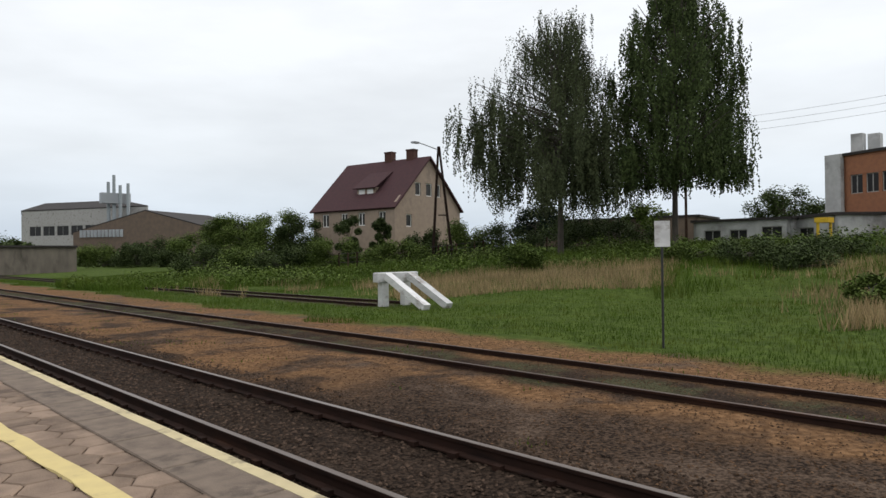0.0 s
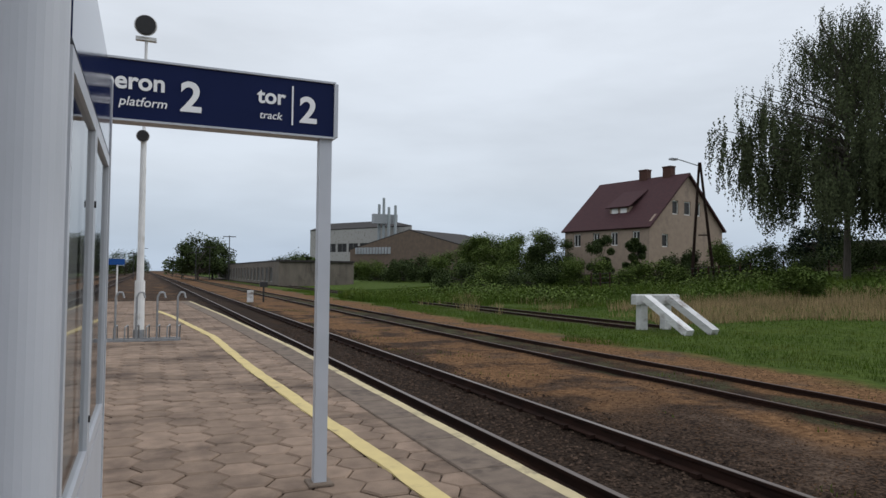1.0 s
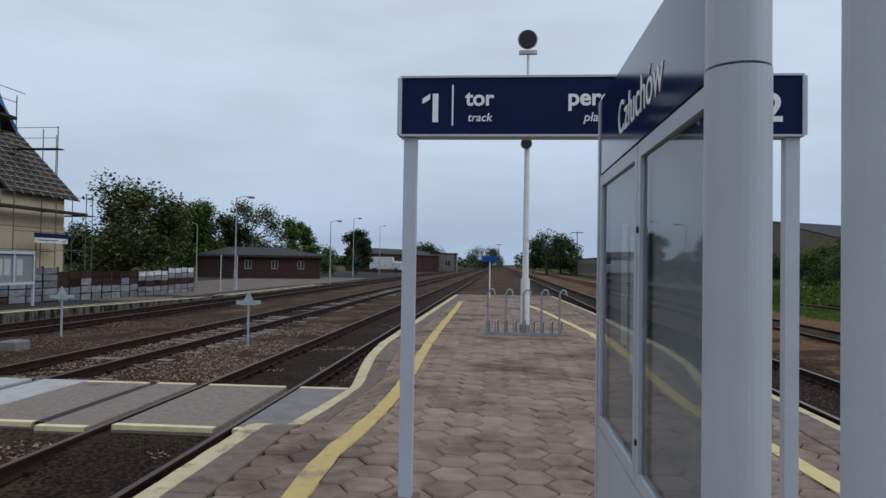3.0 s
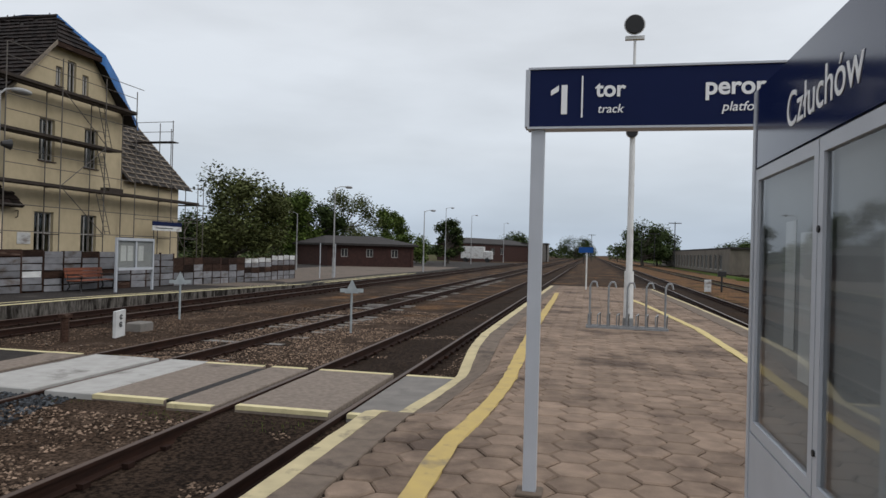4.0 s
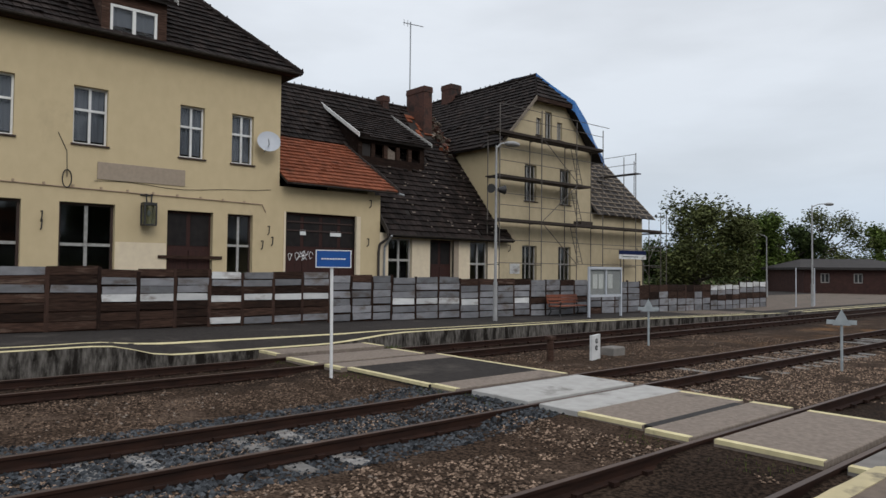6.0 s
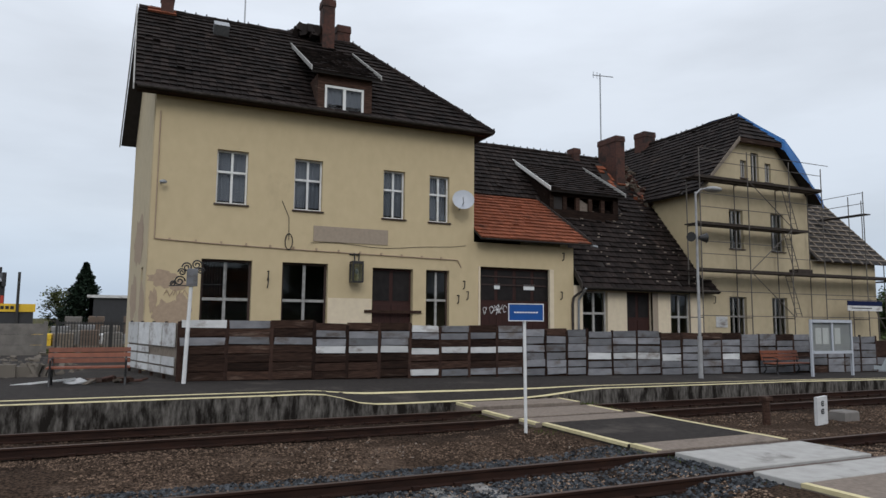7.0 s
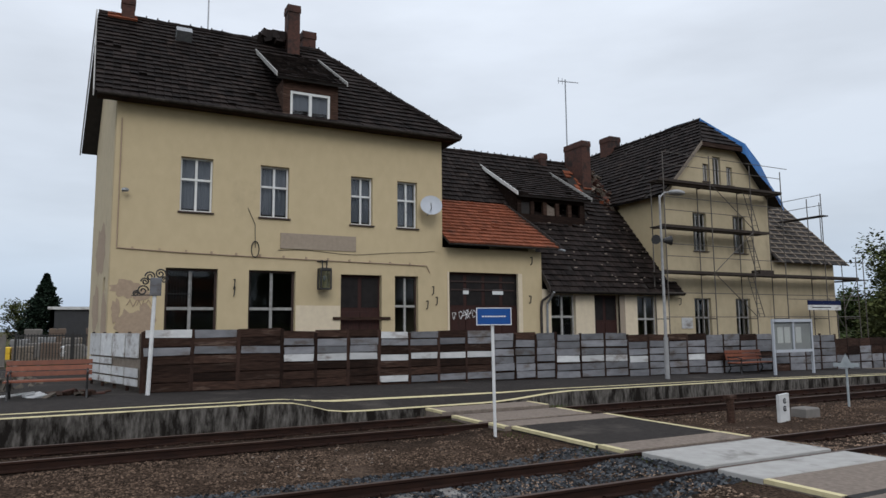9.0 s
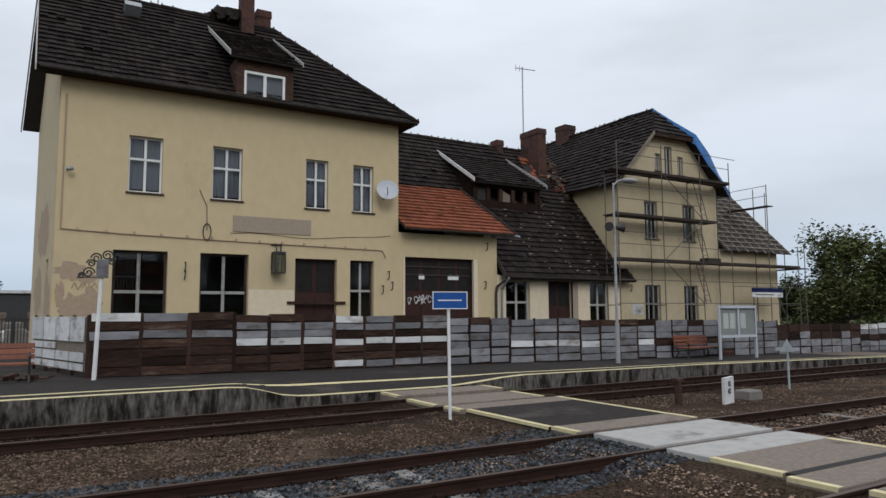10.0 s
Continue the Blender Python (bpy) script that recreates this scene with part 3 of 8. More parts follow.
gxs = spread([(-2500, -300, 700), (-300, -60, 30), (-60, -18, 6), (-18, 16, 0.5), (16, 60, 2.2), (60, 300, 30), (300, 2500, 700)])
gys = spread([(-2000, -100, 600), (-100, -6, 12), (-6, 34, 0.5), (34, 130, 4), (130, 400, 30), (400, 3000, 800)])
s = Shape()
s.v = [(x, y, ground_z(x, y)) for y in gys for x in gxs]
w = len(gxs)
s.f = [(j * w + i, j * w + i + 1, (j + 1) * w + i + 1, (j + 1) * w + i) for j in range(len(gys) - 1) for i in range(w - 1)]
tagged(part("ground", s, GROUND, smooth=True), "brown gravel and rusty soil of a railway yard, grassy beyond the tracks", "ground", kind="structure")

# ---- tracks ----
HEAD = -0.35


def track(x, y0, y1, head, label, sleepers=None, z=HEAD):
    t = thing("railway_track", (x + 0.75, y0, z - 0.16), label, "railway track", "tracks of the yard")
    for xr in (x, x + 1.5):
        prof = [(-0.07, -0.16), (0.07, -0.16), (0.07, -0.145), (0.012, -0.125), (0.012, -0.045), (0.034, -0.035), (0.034, -0.004), (-0.034, -0.004), (-0.034, -0.035), (-0.012, -0.045), (-0.012, -0.125), (-0.07, -0.145)]
        r = Shape()
        n = len(prof)
        r.add([(xr + a, y, z + b) for y in (y0, y1) for a, b in prof], [(i, (i + 1) % n, n + (i + 1) % n, n + i) for i in range(n)])
        rail = part("rail", r, RAIL, t)
        part("running_surface", Shape().bevel_box(xr - 0.033, xr + 0.033, y0, y1, z - 0.004, z, 0.003), head, rail)
        joints = Shape()
        for k in range(int((min(y1, 40) - max(y0, -4)) / 0.6)):
            yy = max(y0, -4) + 0.6 * k
            for side in (-1, 1):
                joints.box(xr + side * 0.095 - 0.035, xr + side * 0.095 + 0.035, yy - 0.05, yy + 0.05, z - 0.17, z - 0.12)
        part("rail_fastening", joints, RAIL, rail, kind="stuff")
    if sleepers:
        rng = random.Random(int(x * 10))
        me = mesh_of("sleeper", Shape().bevel_box(-1.25, 1.25, -0.13, 0.13, -0.15, 0.0, 0.02), SLEEPER)
        for k in range(int((sleepers[1] - sleepers[0]) / 0.62)):
            piece("sleeper", me, t, (x + 0.75 + rng.uniform(-0.03, 0.03), sleepers[0] + 0.62 * k, z - 0.165 + rng.uniform(-0.03, 0.0)), rng.uniform(-0.02, 0.02))
    return t


track(-5.71, -60, 420, RAIL_RUST, "rusty railway track half buried in dark gravel beside the platform")
track(3.45, -60, 420, RAIL_TOP, "railway track with worn shiny rails in dark ballast beside the platform")
track(-9.94, -60, 420, RAIL_RUST, "rusty railway track on pale concrete sleepers in grey ballast", (-4, 60))
track(-15.55, -60, 420, RAIL_RUST, "rusty railway track below the station platform edge")
track(8.75, -60, 420, RAIL_RUST, "rusty disused siding sunk in sandy soil and weeds", z=-0.43)
track(17.0, 21.6, 300, RAIL_RUST, "overgrown rusty siding that ends at a buffer stop", z=-0.43)

# ---- island platform ----
def lerp_table(table, y):
    for (a, va), (b, vb) in zip(table, table[1:]):
        if y <= b:
            return va + (vb - va) * max(0.0, (y - a)) / (b - a)
    return table[-1][1]


LEFT = [(-14, -3.5), (7.0, -3.5), (8.4, -3.47), (9.2, -3.38), (10.6, -3.27), (12.2, -3.32), (14, -3.42), (17, -3.42), (37, -3.32)]
RIGHT = [(-14, 2.47), (14, 2.47), (25, 2.2), (37, 1.75)]


def plat_z(x, y):
    fy = smooth(6.9, 8.25, y) * (1 - smooth(10.5, 12.3, y))
    return -0.28 * fy * smooth(2.3, 3.3, -x)


platform = thing("island_platform", (-0.5, 0, -0.5), "island platform of worn hexagonal concrete pavers with yellow lines", "platform", kind="structure")
body = Shape()
ys = spread([(-14, 6, 2), (6, 13, 0.25), (13, 37, 2)])
cols = 9
for y in ys:
    a, b = lerp_table(LEFT, y), lerp_table(RIGHT, y)
    body.v += [(a, y, -0.62)] + [(a + (b - a) * k / (cols - 1), y, plat_z(a + (b - a) * k / (cols - 1), y) - (0.15 if 6.4 < y < 12.8 else 0.03)) for k in range(cols)] + [(b, y, -0.62)]
wd = cols + 2
body.f = [(j * wd + i, j * wd + i + 1, (j + 1) * wd + i + 1, (j + 1) * wd + i) for j in range(len(ys) - 1) for i in range(wd - 1)]
body.f += [tuple(range(wd)), tuple((len(ys) - 1) * wd + i for i in reversed(range(wd)))]
part("platform_base", body, JOINT, platform)


def strip(table_or_x, off0, off1, y0, y1, zf, lift, step=0.5):
    """A thin ribbon along y between two offsets from a line, laid on the surface zf."""
    r = Shape()
    n = max(1, int((y1 - y0) / step))
    for k in range(n + 1):
        y = y0 + (y1 - y0) * k / n
        c = lerp_table(table_or_x, y)
        for o in (off0, off1):
            r.v.append((c + o, y, zf(c + o, y) + lift))
        for o in (off1, off0):
            r.v.append((c + o, y, zf(c + o, y) + lift - 0.02))
    r.f = [(4 * k + i, 4 * k + (i + 1) % 4, 4 * k + 4 + (i + 1) % 4, 4 * k + 4 + i) for k in range(n) for i in range(4)]
    r.f += [(3, 2, 1, 0), (4 * n, 4 * n + 1, 4 * n + 2, 4 * n + 3)]
    return r


def ragged(shape, rng, amount):
    shape.v = [(x + rng.uniform(-amount, amount), y, z) for x, y, z in shape.v]
    return shape


rag = random.Random(8)
YL = [(-14, -2.42), (4.6, -2.43), (6.2, -2.46), (6.9, -2.39), (7.8, -2.34), (9.4, -2.31), (11.9, -2.40), (16, -2.5), (26, -2.6), (31, -2.7)]
YR = [(-14, 1.52), (4.6, 1.54), (6, 1.47), (7.2, 1.40), (8.8, 1.35), (11, 1.25), (13, 1.21), (17, 1.15), (21, 0.82), (25, 0.5), (28.1, 0.12)]
part("yellow_line", ragged(strip(YL, -0.09, 0.09, -8, 30, plat_z, 0.012, 0.28), rag, 0.014), YELLOW, platform, "worn yellow painted safety line")
part("yellow_line", ragged(strip(YR, -0.08, 0.08, -8, 28, plat_z, 0.012, 0.28), rag, 0.014), YELLOW_PALE, platform, "worn yellow painted safety line")
part("edge_line", ragged(strip(LEFT, 0.0, 0.17, -8, 36.5, plat_z, 0.014, 0.25), rag, 0.006), CREAM_LINE, platform, "faded cream line painted along the edge")
part("edge_line", ragged(strip(RIGHT, -0.11, 0.0, -8, 36.5, plat_z, 0.014, 0.25), rag, 0.006), CREAM_LINE, platform, "faded cream line painted along the edge")

# ---- station-side platform ----
def st(y):
    return 0.05 - 0.013 * (min(max(y, 2.0), 36.5) - 2.0)


EDGE_Z = [(-40, 0.03), (4.0, 0.03), (4.5, 0.0), (5.2, -0.2), (5.7, -0.26), (9.5, -0.26), (10.2, -0.22), (11.2, -0.13), (11.9, -0.09), (20, -0.12), (38, -0.38), (140, -0.38)]
SX = [(-60, -16.6), (140, -16.6)]


def st_z(x, y):
    f = smooth(16.6, 18.6, -x)
    return lerp_table(EDGE_Z, y) * (1 - f) + st(y) * f


station_platform = thing("station_platform", (-17, 0, -0.5), "asphalt station platform with a stained concrete edge and cream lines", "platform", kind="structure")
top = Shape()
sys_ = spread([(-60, 2, 6), (2, 14, 0.4), (14, 140, 5)])
sxs = [-16.6, -16.9, -17.3, -17.8, -18.6, -21, -25.3, -36]
top.v = [(x, y, st_z(x, y)) for y in sys_ for x in sxs]
w = len(sxs)
top.f = [(j * w + i, (j + 1) * w + i, (j + 1) * w + i + 1, j * w + i + 1) for j in range(len(sys_) - 1) for i in range(w - 1)]
part("asphalt_surface", top, ASPHALT, station_platform)
pave = Shape()
pys, pxs = [31, 34, 37, 42, 55, 70, 88], [-17.9, -19, -22, -30]
pave.v = [(x + (0.6 if k == 0 else 0) * math.sin(y), y, st_z(x, y) + 0.006) for y in pys for k, x in enumerate(pxs)]
pave.f = [(j * 4 + i, (j + 1) * 4 + i, (j + 1) * 4 + i + 1, j * 4 + i + 1) for j in range(len(pys) - 1) for i in range(3)]
part("pale_paving", pave, PAVING, station_platform, "worn brown-grey concrete paving")
face = Shape()
for y in sys_:
    z = lerp_table(EDGE_Z, y)
    face.v += [(-16.56, y, -0.7), (-16.56, y, z - 0.003), (-16.75, y, z - 0.003), (-16.75, y, -0.7)]
face.f = [(4 * k + i, 4 * k + (i + 1) % 4, 4 * k + 4 + (i + 1) % 4, 4 * k + 4 + i) for k in range(len(sys_) - 1) for i in range(3)]
part("platform_edge_wall", face, EDGE_WALL, station_platform, "concrete edge wall with dark runs of dirt")
part("edge_line", ragged(strip(SX, -0.15, 0.035, -30, 60, st_z, 0.006, 0.4), rag, 0.006), STATION_LINE, station_platform, "cream line along the edge")
INNER = [(-60, -17.35), (3.4, -17.35), (5.2, -17.7), (9.8, -17.7), (12.0, -17.35), (140, -17.35)]
part("inner_line", ragged(strip(INNER, -0.065, 0.065, -30, 60, st_z, 0.006, 0.4), rag, 0.006), STATION_LINE, station_platform, "second thin cream line")

# ---- level crossing for walkers ----
crossing = thing("track_crossing", (-10, 9.6, -0.5), "walkway of concrete slabs and asphalt across the tracks, edged in yellow", "level crossing")
C0, C1 = 8.15, 10.95


def crossing_slab(x0, x1, mat, name, label="", y0=C0, y1=C1, z=-0.335, thick=0.17, edges=True, count=1):
    for k in range(count):
        a, b = y0 + (y1 - y0) * k / count, y0 + (y1 - y0) * (k + 1) / count
        sl = part(name, Shape().bevel_box(x0, x1, a + 0.004, b - 0.004, z - thick, z, 0.012), mat, crossing, label)
    if edges:
        for ya, yb in ((y0, y0 + 0.11), (y1 - 0.11, y1)):
            part("yellow_edge", Shape().box(x0 + 0.01, x1 - 0.01, ya, yb, z - 0.05, z + 0.005), STATION_LINE, crossing)


crossing_slab(-4.12, -3.3, CONCRETE, "end_slab", "grey concrete slab")
crossing_slab(-5.58, -4.34, PANEL, "inner_slab")
crossing_slab(-6.42, -5.8, PANEL, "outer_slab", y0=7.98)
part("tar_joint", Shape().box(-6.56, -6.42, C0 + 0.05, C1 - 0.3, -0.4, -0.338), TAR, crossing, "uneven black tar joint")
crossing_slab(-7.62, -6.56, PANEL, "outer_slab", z=-0.34)
crossing_slab(-8.34, -7.62, PANEL_NEW, "outer_slab", "pale new concrete slab", edges=False, z=-0.33, thick=0.2)
crossing_slab(-9.82, -8.56, PANEL_NEW, "inner_slab", "pale new concrete slab", edges=False, z=-0.33, thick=0.2)
crossing_slab(-10.7, -10.05, PANEL, "outer_slab", y0=8.0)
crossing_slab(-13.3, -10.7, ASPHALT, "asphalt_strip", y0=7.95, z=-0.34)
crossing_slab(-13.95, -13.3, PANEL, "outer_slab", y0=7.8)
crossing_slab(-15.42, -14.18, PANEL, "inner_slab", y0=7.7, y1=10.7)
crossing_slab(-16.6, -15.68, PANEL, "end_slab", y0=7.6, y1=10.6, z=-0.28, thick=0.3)

# ---- station building ----
FX = -25.0
station = thing("station_building", (FX, 18, 0), "old cream plastered station with dark tiled roofs, partly under repair", "station building")


def front(u, d, z):
    return (FX - d, u, z)


MAIN_UP = [(2.76, 3.78, 5.51, 7.34), (5.36, 6.36, 5.48, 7.3), (8.65, 9.5, 5.42, 7.22), (10.5, 11.33, 5.41, 7.2)]
MAIN_LOW = [(2.41, 4.03, 1.1, 3.64), (5.04, 6.64, 1.1, 3.64), (8.29, 9.87, 0.1, 3.58), (10.4, 11.36, 1.1, 3.58)]
main_wall = part("wall", wall(0.8, 12.4, -0.6, [(0.8, 9.06), (12.4, 9.06)], MAIN_UP + MAIN_LOW, front, 0.4), PLASTER, station)
GARAGE = (12.66, 16.0, 0.0, 3.8)
part("wall", wall(12.4, 17.05, -0.6, [(12.4, 4.75), (17.05, 4.75)], [GARAGE], front, 0.4), PLASTER, station)
LOW = [(17.5, 18.78, 0.9, 3.0), (19.8, 21.2, -0.2, 3.0), (22.23, 23.4, 0.9, 3.0)]
part("wall", wall(17.05, 24.2, -0.6, [(17.05, 3.2), (24.2, 3.2)], LOW, front, 0.4), PLASTER_PALE, station)
WING = [(25.8, 26.9, 0.9, 2.93), (28.6, 29.65, 0.9, 2.94), (25.95, 26.85, 5.2, 7.06), (28.7, 29.6, 5.2, 7.06), (26.8, 27.2, 8.67, 9.55), (27.5, 28.05, 8.55, 9.98), (28.45, 28.87, 8.6, 9.55)]
part("wall", wall(24.2, 31.4, -0.6, [(24.2, 8.0), (26.45, 10.42), (29.15, 10.42), (31.4, 8.0)], WING, front, 0.4), PLASTER_OLD, station)
part("wall", wall(31.4, 36.4, -0.6, [(31.4, 4.9), (36.4, 4.9)], [], front, 0.4), PLASTER_OLD, station)


def side(y):
    return lambda u, d, z: (u, y + d, z)


part("wall", wall(-32.6, FX - 0.4, -0.6, [(-32.6, 8.9), (-28.75, 12.9), (FX - 0.4, 9.2)], [(-27.2, -26.5, 1.6, 3.4)], lambda u, d, z: (u, 0.8 + 0.07 * (u - FX) + d, z), 0.4), PLASTER_OLD, station)
part("wall", wall(-32.6, FX - 0.4, -0.6, [(-32.6, 8.9), (FX - 0.4, 8.9)], [], side(12.0), 0.38), PLASTER_OLD, station)
part("wall", wall(-28.6, FX - 0.4, -0.6, [(-28.6, 7.5), (FX - 0.4, 4.9)], [], side(16.67), 0.38), PLASTER_OLD, station)
part("wall", wall(-36.0, FX - 0.4, -0.6, [(-36.0, 8.0), (FX - 0.4, 8.0)], [], side(24.2), 0.4), PLASTER, station)
part("wall", wall(-36.0, FX - 0.4, -0.6, [(-36.0, 8.0), (FX - 0.4, 8.0)], [], side(31.0), 0.4), PLASTER_OLD, station)
part("wall", wall(-32.6, FX - 0.4, -0.6, [(-32.6, 4.9), (-28.6, 8.7), (FX - 0.4, 5.2)], [], side(36.0), 0.4), PLASTER_OLD, station)
part("wall", Shape().box(-32.9, -32.6, 0.8, 12.4, -0.6, 8.9).box(-36.3, -36.0, 12.4, 36.4, -0.6, 8.0), PLASTER_OLD, station)
# Unseen inner walls and floors, added near-black so the windows look dark.
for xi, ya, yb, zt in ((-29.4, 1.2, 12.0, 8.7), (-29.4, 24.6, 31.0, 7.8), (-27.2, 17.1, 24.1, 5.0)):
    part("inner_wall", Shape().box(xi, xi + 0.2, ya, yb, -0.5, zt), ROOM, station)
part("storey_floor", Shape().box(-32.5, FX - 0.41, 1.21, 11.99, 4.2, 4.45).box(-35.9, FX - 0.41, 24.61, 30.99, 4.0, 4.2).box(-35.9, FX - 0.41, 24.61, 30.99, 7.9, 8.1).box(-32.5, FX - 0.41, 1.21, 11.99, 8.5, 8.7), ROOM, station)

# main block roof
RT = 13.27
tiled(station, (-24.45, 0.14, 8.95), (-24.45, 12.95, 8.95), (-28.6, 8.4, RT), (-28.6, 0.08, RT), TILE, seed=2)
tiled(station, (-24.45, 12.95, 8.95), (-32.75, 12.95, 8.95), (-28.6, 8.42, RT), (-28.6, 8.4, RT), TILE, seed=3)
part("roof_deck", Shape().slab([(-32.75, 12.95, 8.95), (-32.75, -0.3, 8.95), (-28.6, 0.08, RT), (-28.6, 8.4, RT)], 0.12), DECK, station)
verge = Shape()
for a, b in (((-24.4, 0.12, 8.83), (-28.6, 0.06, RT - 0.06)), ((-32.8, -0.33, 8.83), (-28.6, 0.06, RT - 0.06))):
    va, vb = Vector(a), Vector(b)
    verge.add([va, vb, vb + Vector((0, 0, 0.2)), va + Vector((0, 0, 0.2)), va - Vector((0, 0.04, 0)), vb - Vector((0, 0.04, 0)), vb + Vector((0, -0.04, 0.2)), va + Vector((0, -0.04, 0.2))],
              [(0, 1, 2, 3), (7, 6, 5, 4), (3, 2, 6, 7), (4, 5, 1, 0), (0, 3, 7, 4), (1, 5, 6, 2)])
part("verge_board", verge, FRAME_GREY, station, "weathered pale verge board")
part("soffit", Shape().box(-24.98, -24.52, 0.2, 12.9, 8.93, 8.95), WOOD_DARK, station)


def ridge_caps(a, b, seed, mat=TILE):
    a, b = Vector(a), Vector(b)
    n = int((b - a).length / 0.38)
    rng = random.Random(seed)
    s = Shape()
    for k in range(n):
        p, q = a.lerp(b, k / n), a.lerp(b, (k + 1.1) / n)
        s.tube(p + Vector((0, 0, rng.uniform(-0.01, 0.03))), q + Vector((0, 0, rng.uniform(0.0, 0.035))), 0.115, 0.10, 7)
        if rng.random() < 0.6:
            s.box(q.x - 0.02, q.x + 0.02, q.y - 0.02, q.y + 0.02, q.z + 0.08, q.z + 0.19)
    return part("ridge_tiles", s, mat, station, kind="stuff")


ridge_caps((-28.6, 0.1, RT + 0.02), (-28.6, 8.4, RT + 0.02), 5)
ridge_caps((-28.6, 8.4, RT + 0.02), (-24.45, 12.95, 9.02), 6)


def gutter(y0, y1, x, z):
    g = Shape()
    for k in range(6):
        t0, t1 = math.pi * k / 6, math.pi * (k + 1) / 6
        g.add([(x - 0.07 * math.cos(t0), y0, z - 0.07 * math.sin(t0)), (x - 0.07 * math.cos(t1), y0, z - 0.07 * math.sin(t1)), (x - 0.07 * math.cos(t1), y1, z - 0.07 * math.sin(t1)), (x - 0.07 * math.cos(t0), y1, z - 0.07 * math.sin(t0))], [(0, 1, 2, 3)])
    part("gutter", g, GUTTER, station, "weathered dark gutter")


gutter(0.2, 12.9, -24.37, 8.98)
gutter(12.6, 17.5, -24.42, 4.86)
gutter(17.3, 24.5, -24.5, 3.12)
part("downpipe", Shape().path([(-24.42, 17.25, 3.05), (-24.85, 17.2, 2.6), (-24.9, 17.2, 0.0)], 0.05), STEEL, station)


def chimney(x, y, w, d, z0, z1, caps=True):
    c = part("chimney", Shape().box(x - d / 2, x + d / 2, y - w / 2, y + w / 2, z0, z1 - 0.3), BRICK, station, "sooty red brick chimney")
    crown = Shape().box(x - d / 2 - 0.03, x + d / 2 + 0.03, y - w / 2 - 0.03, y + w / 2 + 0.03, z1 - 0.3, z1 - 0.12)
    crown.box(x - d / 2 - 0.02, x + d / 2 + 0.02, y - w / 2 - 0.02, y + w / 2 + 0.02, z1 - 0.12, z1)
    part("chimney_crown", crown, BRICK, c)
    return c


chimney(-28.5, 1.08, 0.44, 0.5, 12.4, 13.97)
chimney(-28.3, 7.22, 0.5, 0.56, 12.0, 14.85)
chimney(-28.9, 8.03, 0.56, 0.6, 12.0, 14.1)
part("roof_hatch", Shape().box(-27.9, -27.4, 2.7, 3.25, 12.4, 12.75, (0, -0.8, 0)), STEEL, station)

tiled(station, (-28.2, 0.4, 13.02), (-28.2, 1.4, 13.02), (-28.62, 1.4, 13.42), (-28.62, 0.4, 13.42), TILE_RED, seed=8, name="exposed_orange_tiles")
mound = Shape()
rng = random.Random(77)
for k in range(34):
    a, b = rng.uniform(5.9, 7.0), rng.uniform(-29.0, -28.2)
    mound.box(b - 0.14, b + 0.14, a - 0.12, a + 0.12, 13.1 + rng.uniform(0, 0.45), 13.2 + rng.uniform(0.3, 0.55), (rng.uniform(-0.5, 0.5), rng.uniform(-0.6, 0.6), rng.uniform(0, 3)))
part("raised_ridge_tiles", mound, TILE, station, "heap of loose tiles on the ridge", kind="stuff")

# main dormer
dormer = part("dormer", Shape().box(-27.4, -24.56, 5.98, 6.06, 9.0, 10.36).box(-27.4, -24.56, 7.9, 7.98, 9.0, 10.36).box(-24.8, -24.56, 6.06, 6.24, 8.97, 10.36).box(-24.8, -24.56, 7.68, 7.9, 8.97, 10.36).box(-24.8, -24.56, 6.24, 7.68, 9.98, 10.36).box(-24.8, -24.56, 6.24, 7.68, 8.95, 9.03), WOOD_DARK, station, "dark boarded roof dormer")
window(station, 6.24, 7.68, 9.04, 9.97, -24.54, FRAME_WHITE, depth=0.03, sill=True, bar=0.085, curtain=True)
tiled(station, (-24.3, 5.72, 10.34), (-24.3, 8.2, 10.34), (-27.95, 8.2, 12.55), (-27.95, 5.72, 12.55), TILE, seed=7)
for yv in (5.70, 8.25):
    part("dormer_verge", Shape().slab([(-24.25, yv, 10.48), (-24.25, yv, 10.32), (-28.0, yv, 12.55), (-28.0, yv, 12.71)], 0.04), FRAME_GREY, station, "flaking pale verge board")

# middle roof: long slope down to the low eave, orange roof over the wide doorway
M = 1.195
MX, MZ = -31.0, 10.40
tiled(station, (-24.55, 17.2, 3.05), (-24.55, 24.75, 3.05), (-28.1, 24.2, 3.05 + 3.55 * M), (-28.1, 17.2, 3.05 + 3.55 * M), TILE, seed=11, gaps=0.012)
tiled(station, (-28.1, 12.4, 3.05 + 3.55 * M), (-28.1, 24.2, 3.05 + 3.55 * M), (MX, 24.2, MZ), (MX, 12.4, MZ), TILE, seed=12, gaps=0.02)
tiled(station, (-24.4, 12.42, 4.85), (-24.4, 17.55, 4.85), (-28.1, 17.2, 7.28), (-28.1, 12.42, 7.28), TILE_RED, seed=13)
part("verge_board", Shape().slab([(-24.35, 17.56, 5.02), (-24.35, 17.56, 4.8), (-28.1, 17.22, 7.2), (-28.1, 17.22, 7.42)], 0.03).slab([(-24.5, 17.14, 3.3), (-24.5, 17.14, 3.0), (-26.0, 17.14, 4.8), (-26.0, 17.14, 5.1)], 0.04), GUTTER, station)
part("roof_deck", Shape().slab([(-36.3, 24.2, 5.5), (-36.3, 12.4, 5.5), (MX, 12.4, MZ), (MX, 24.2, MZ)], 0.12), DECK, station)
ridge_caps((MX, 12.6, MZ + 0.02), (MX, 23.6, MZ + 0.02), 14)
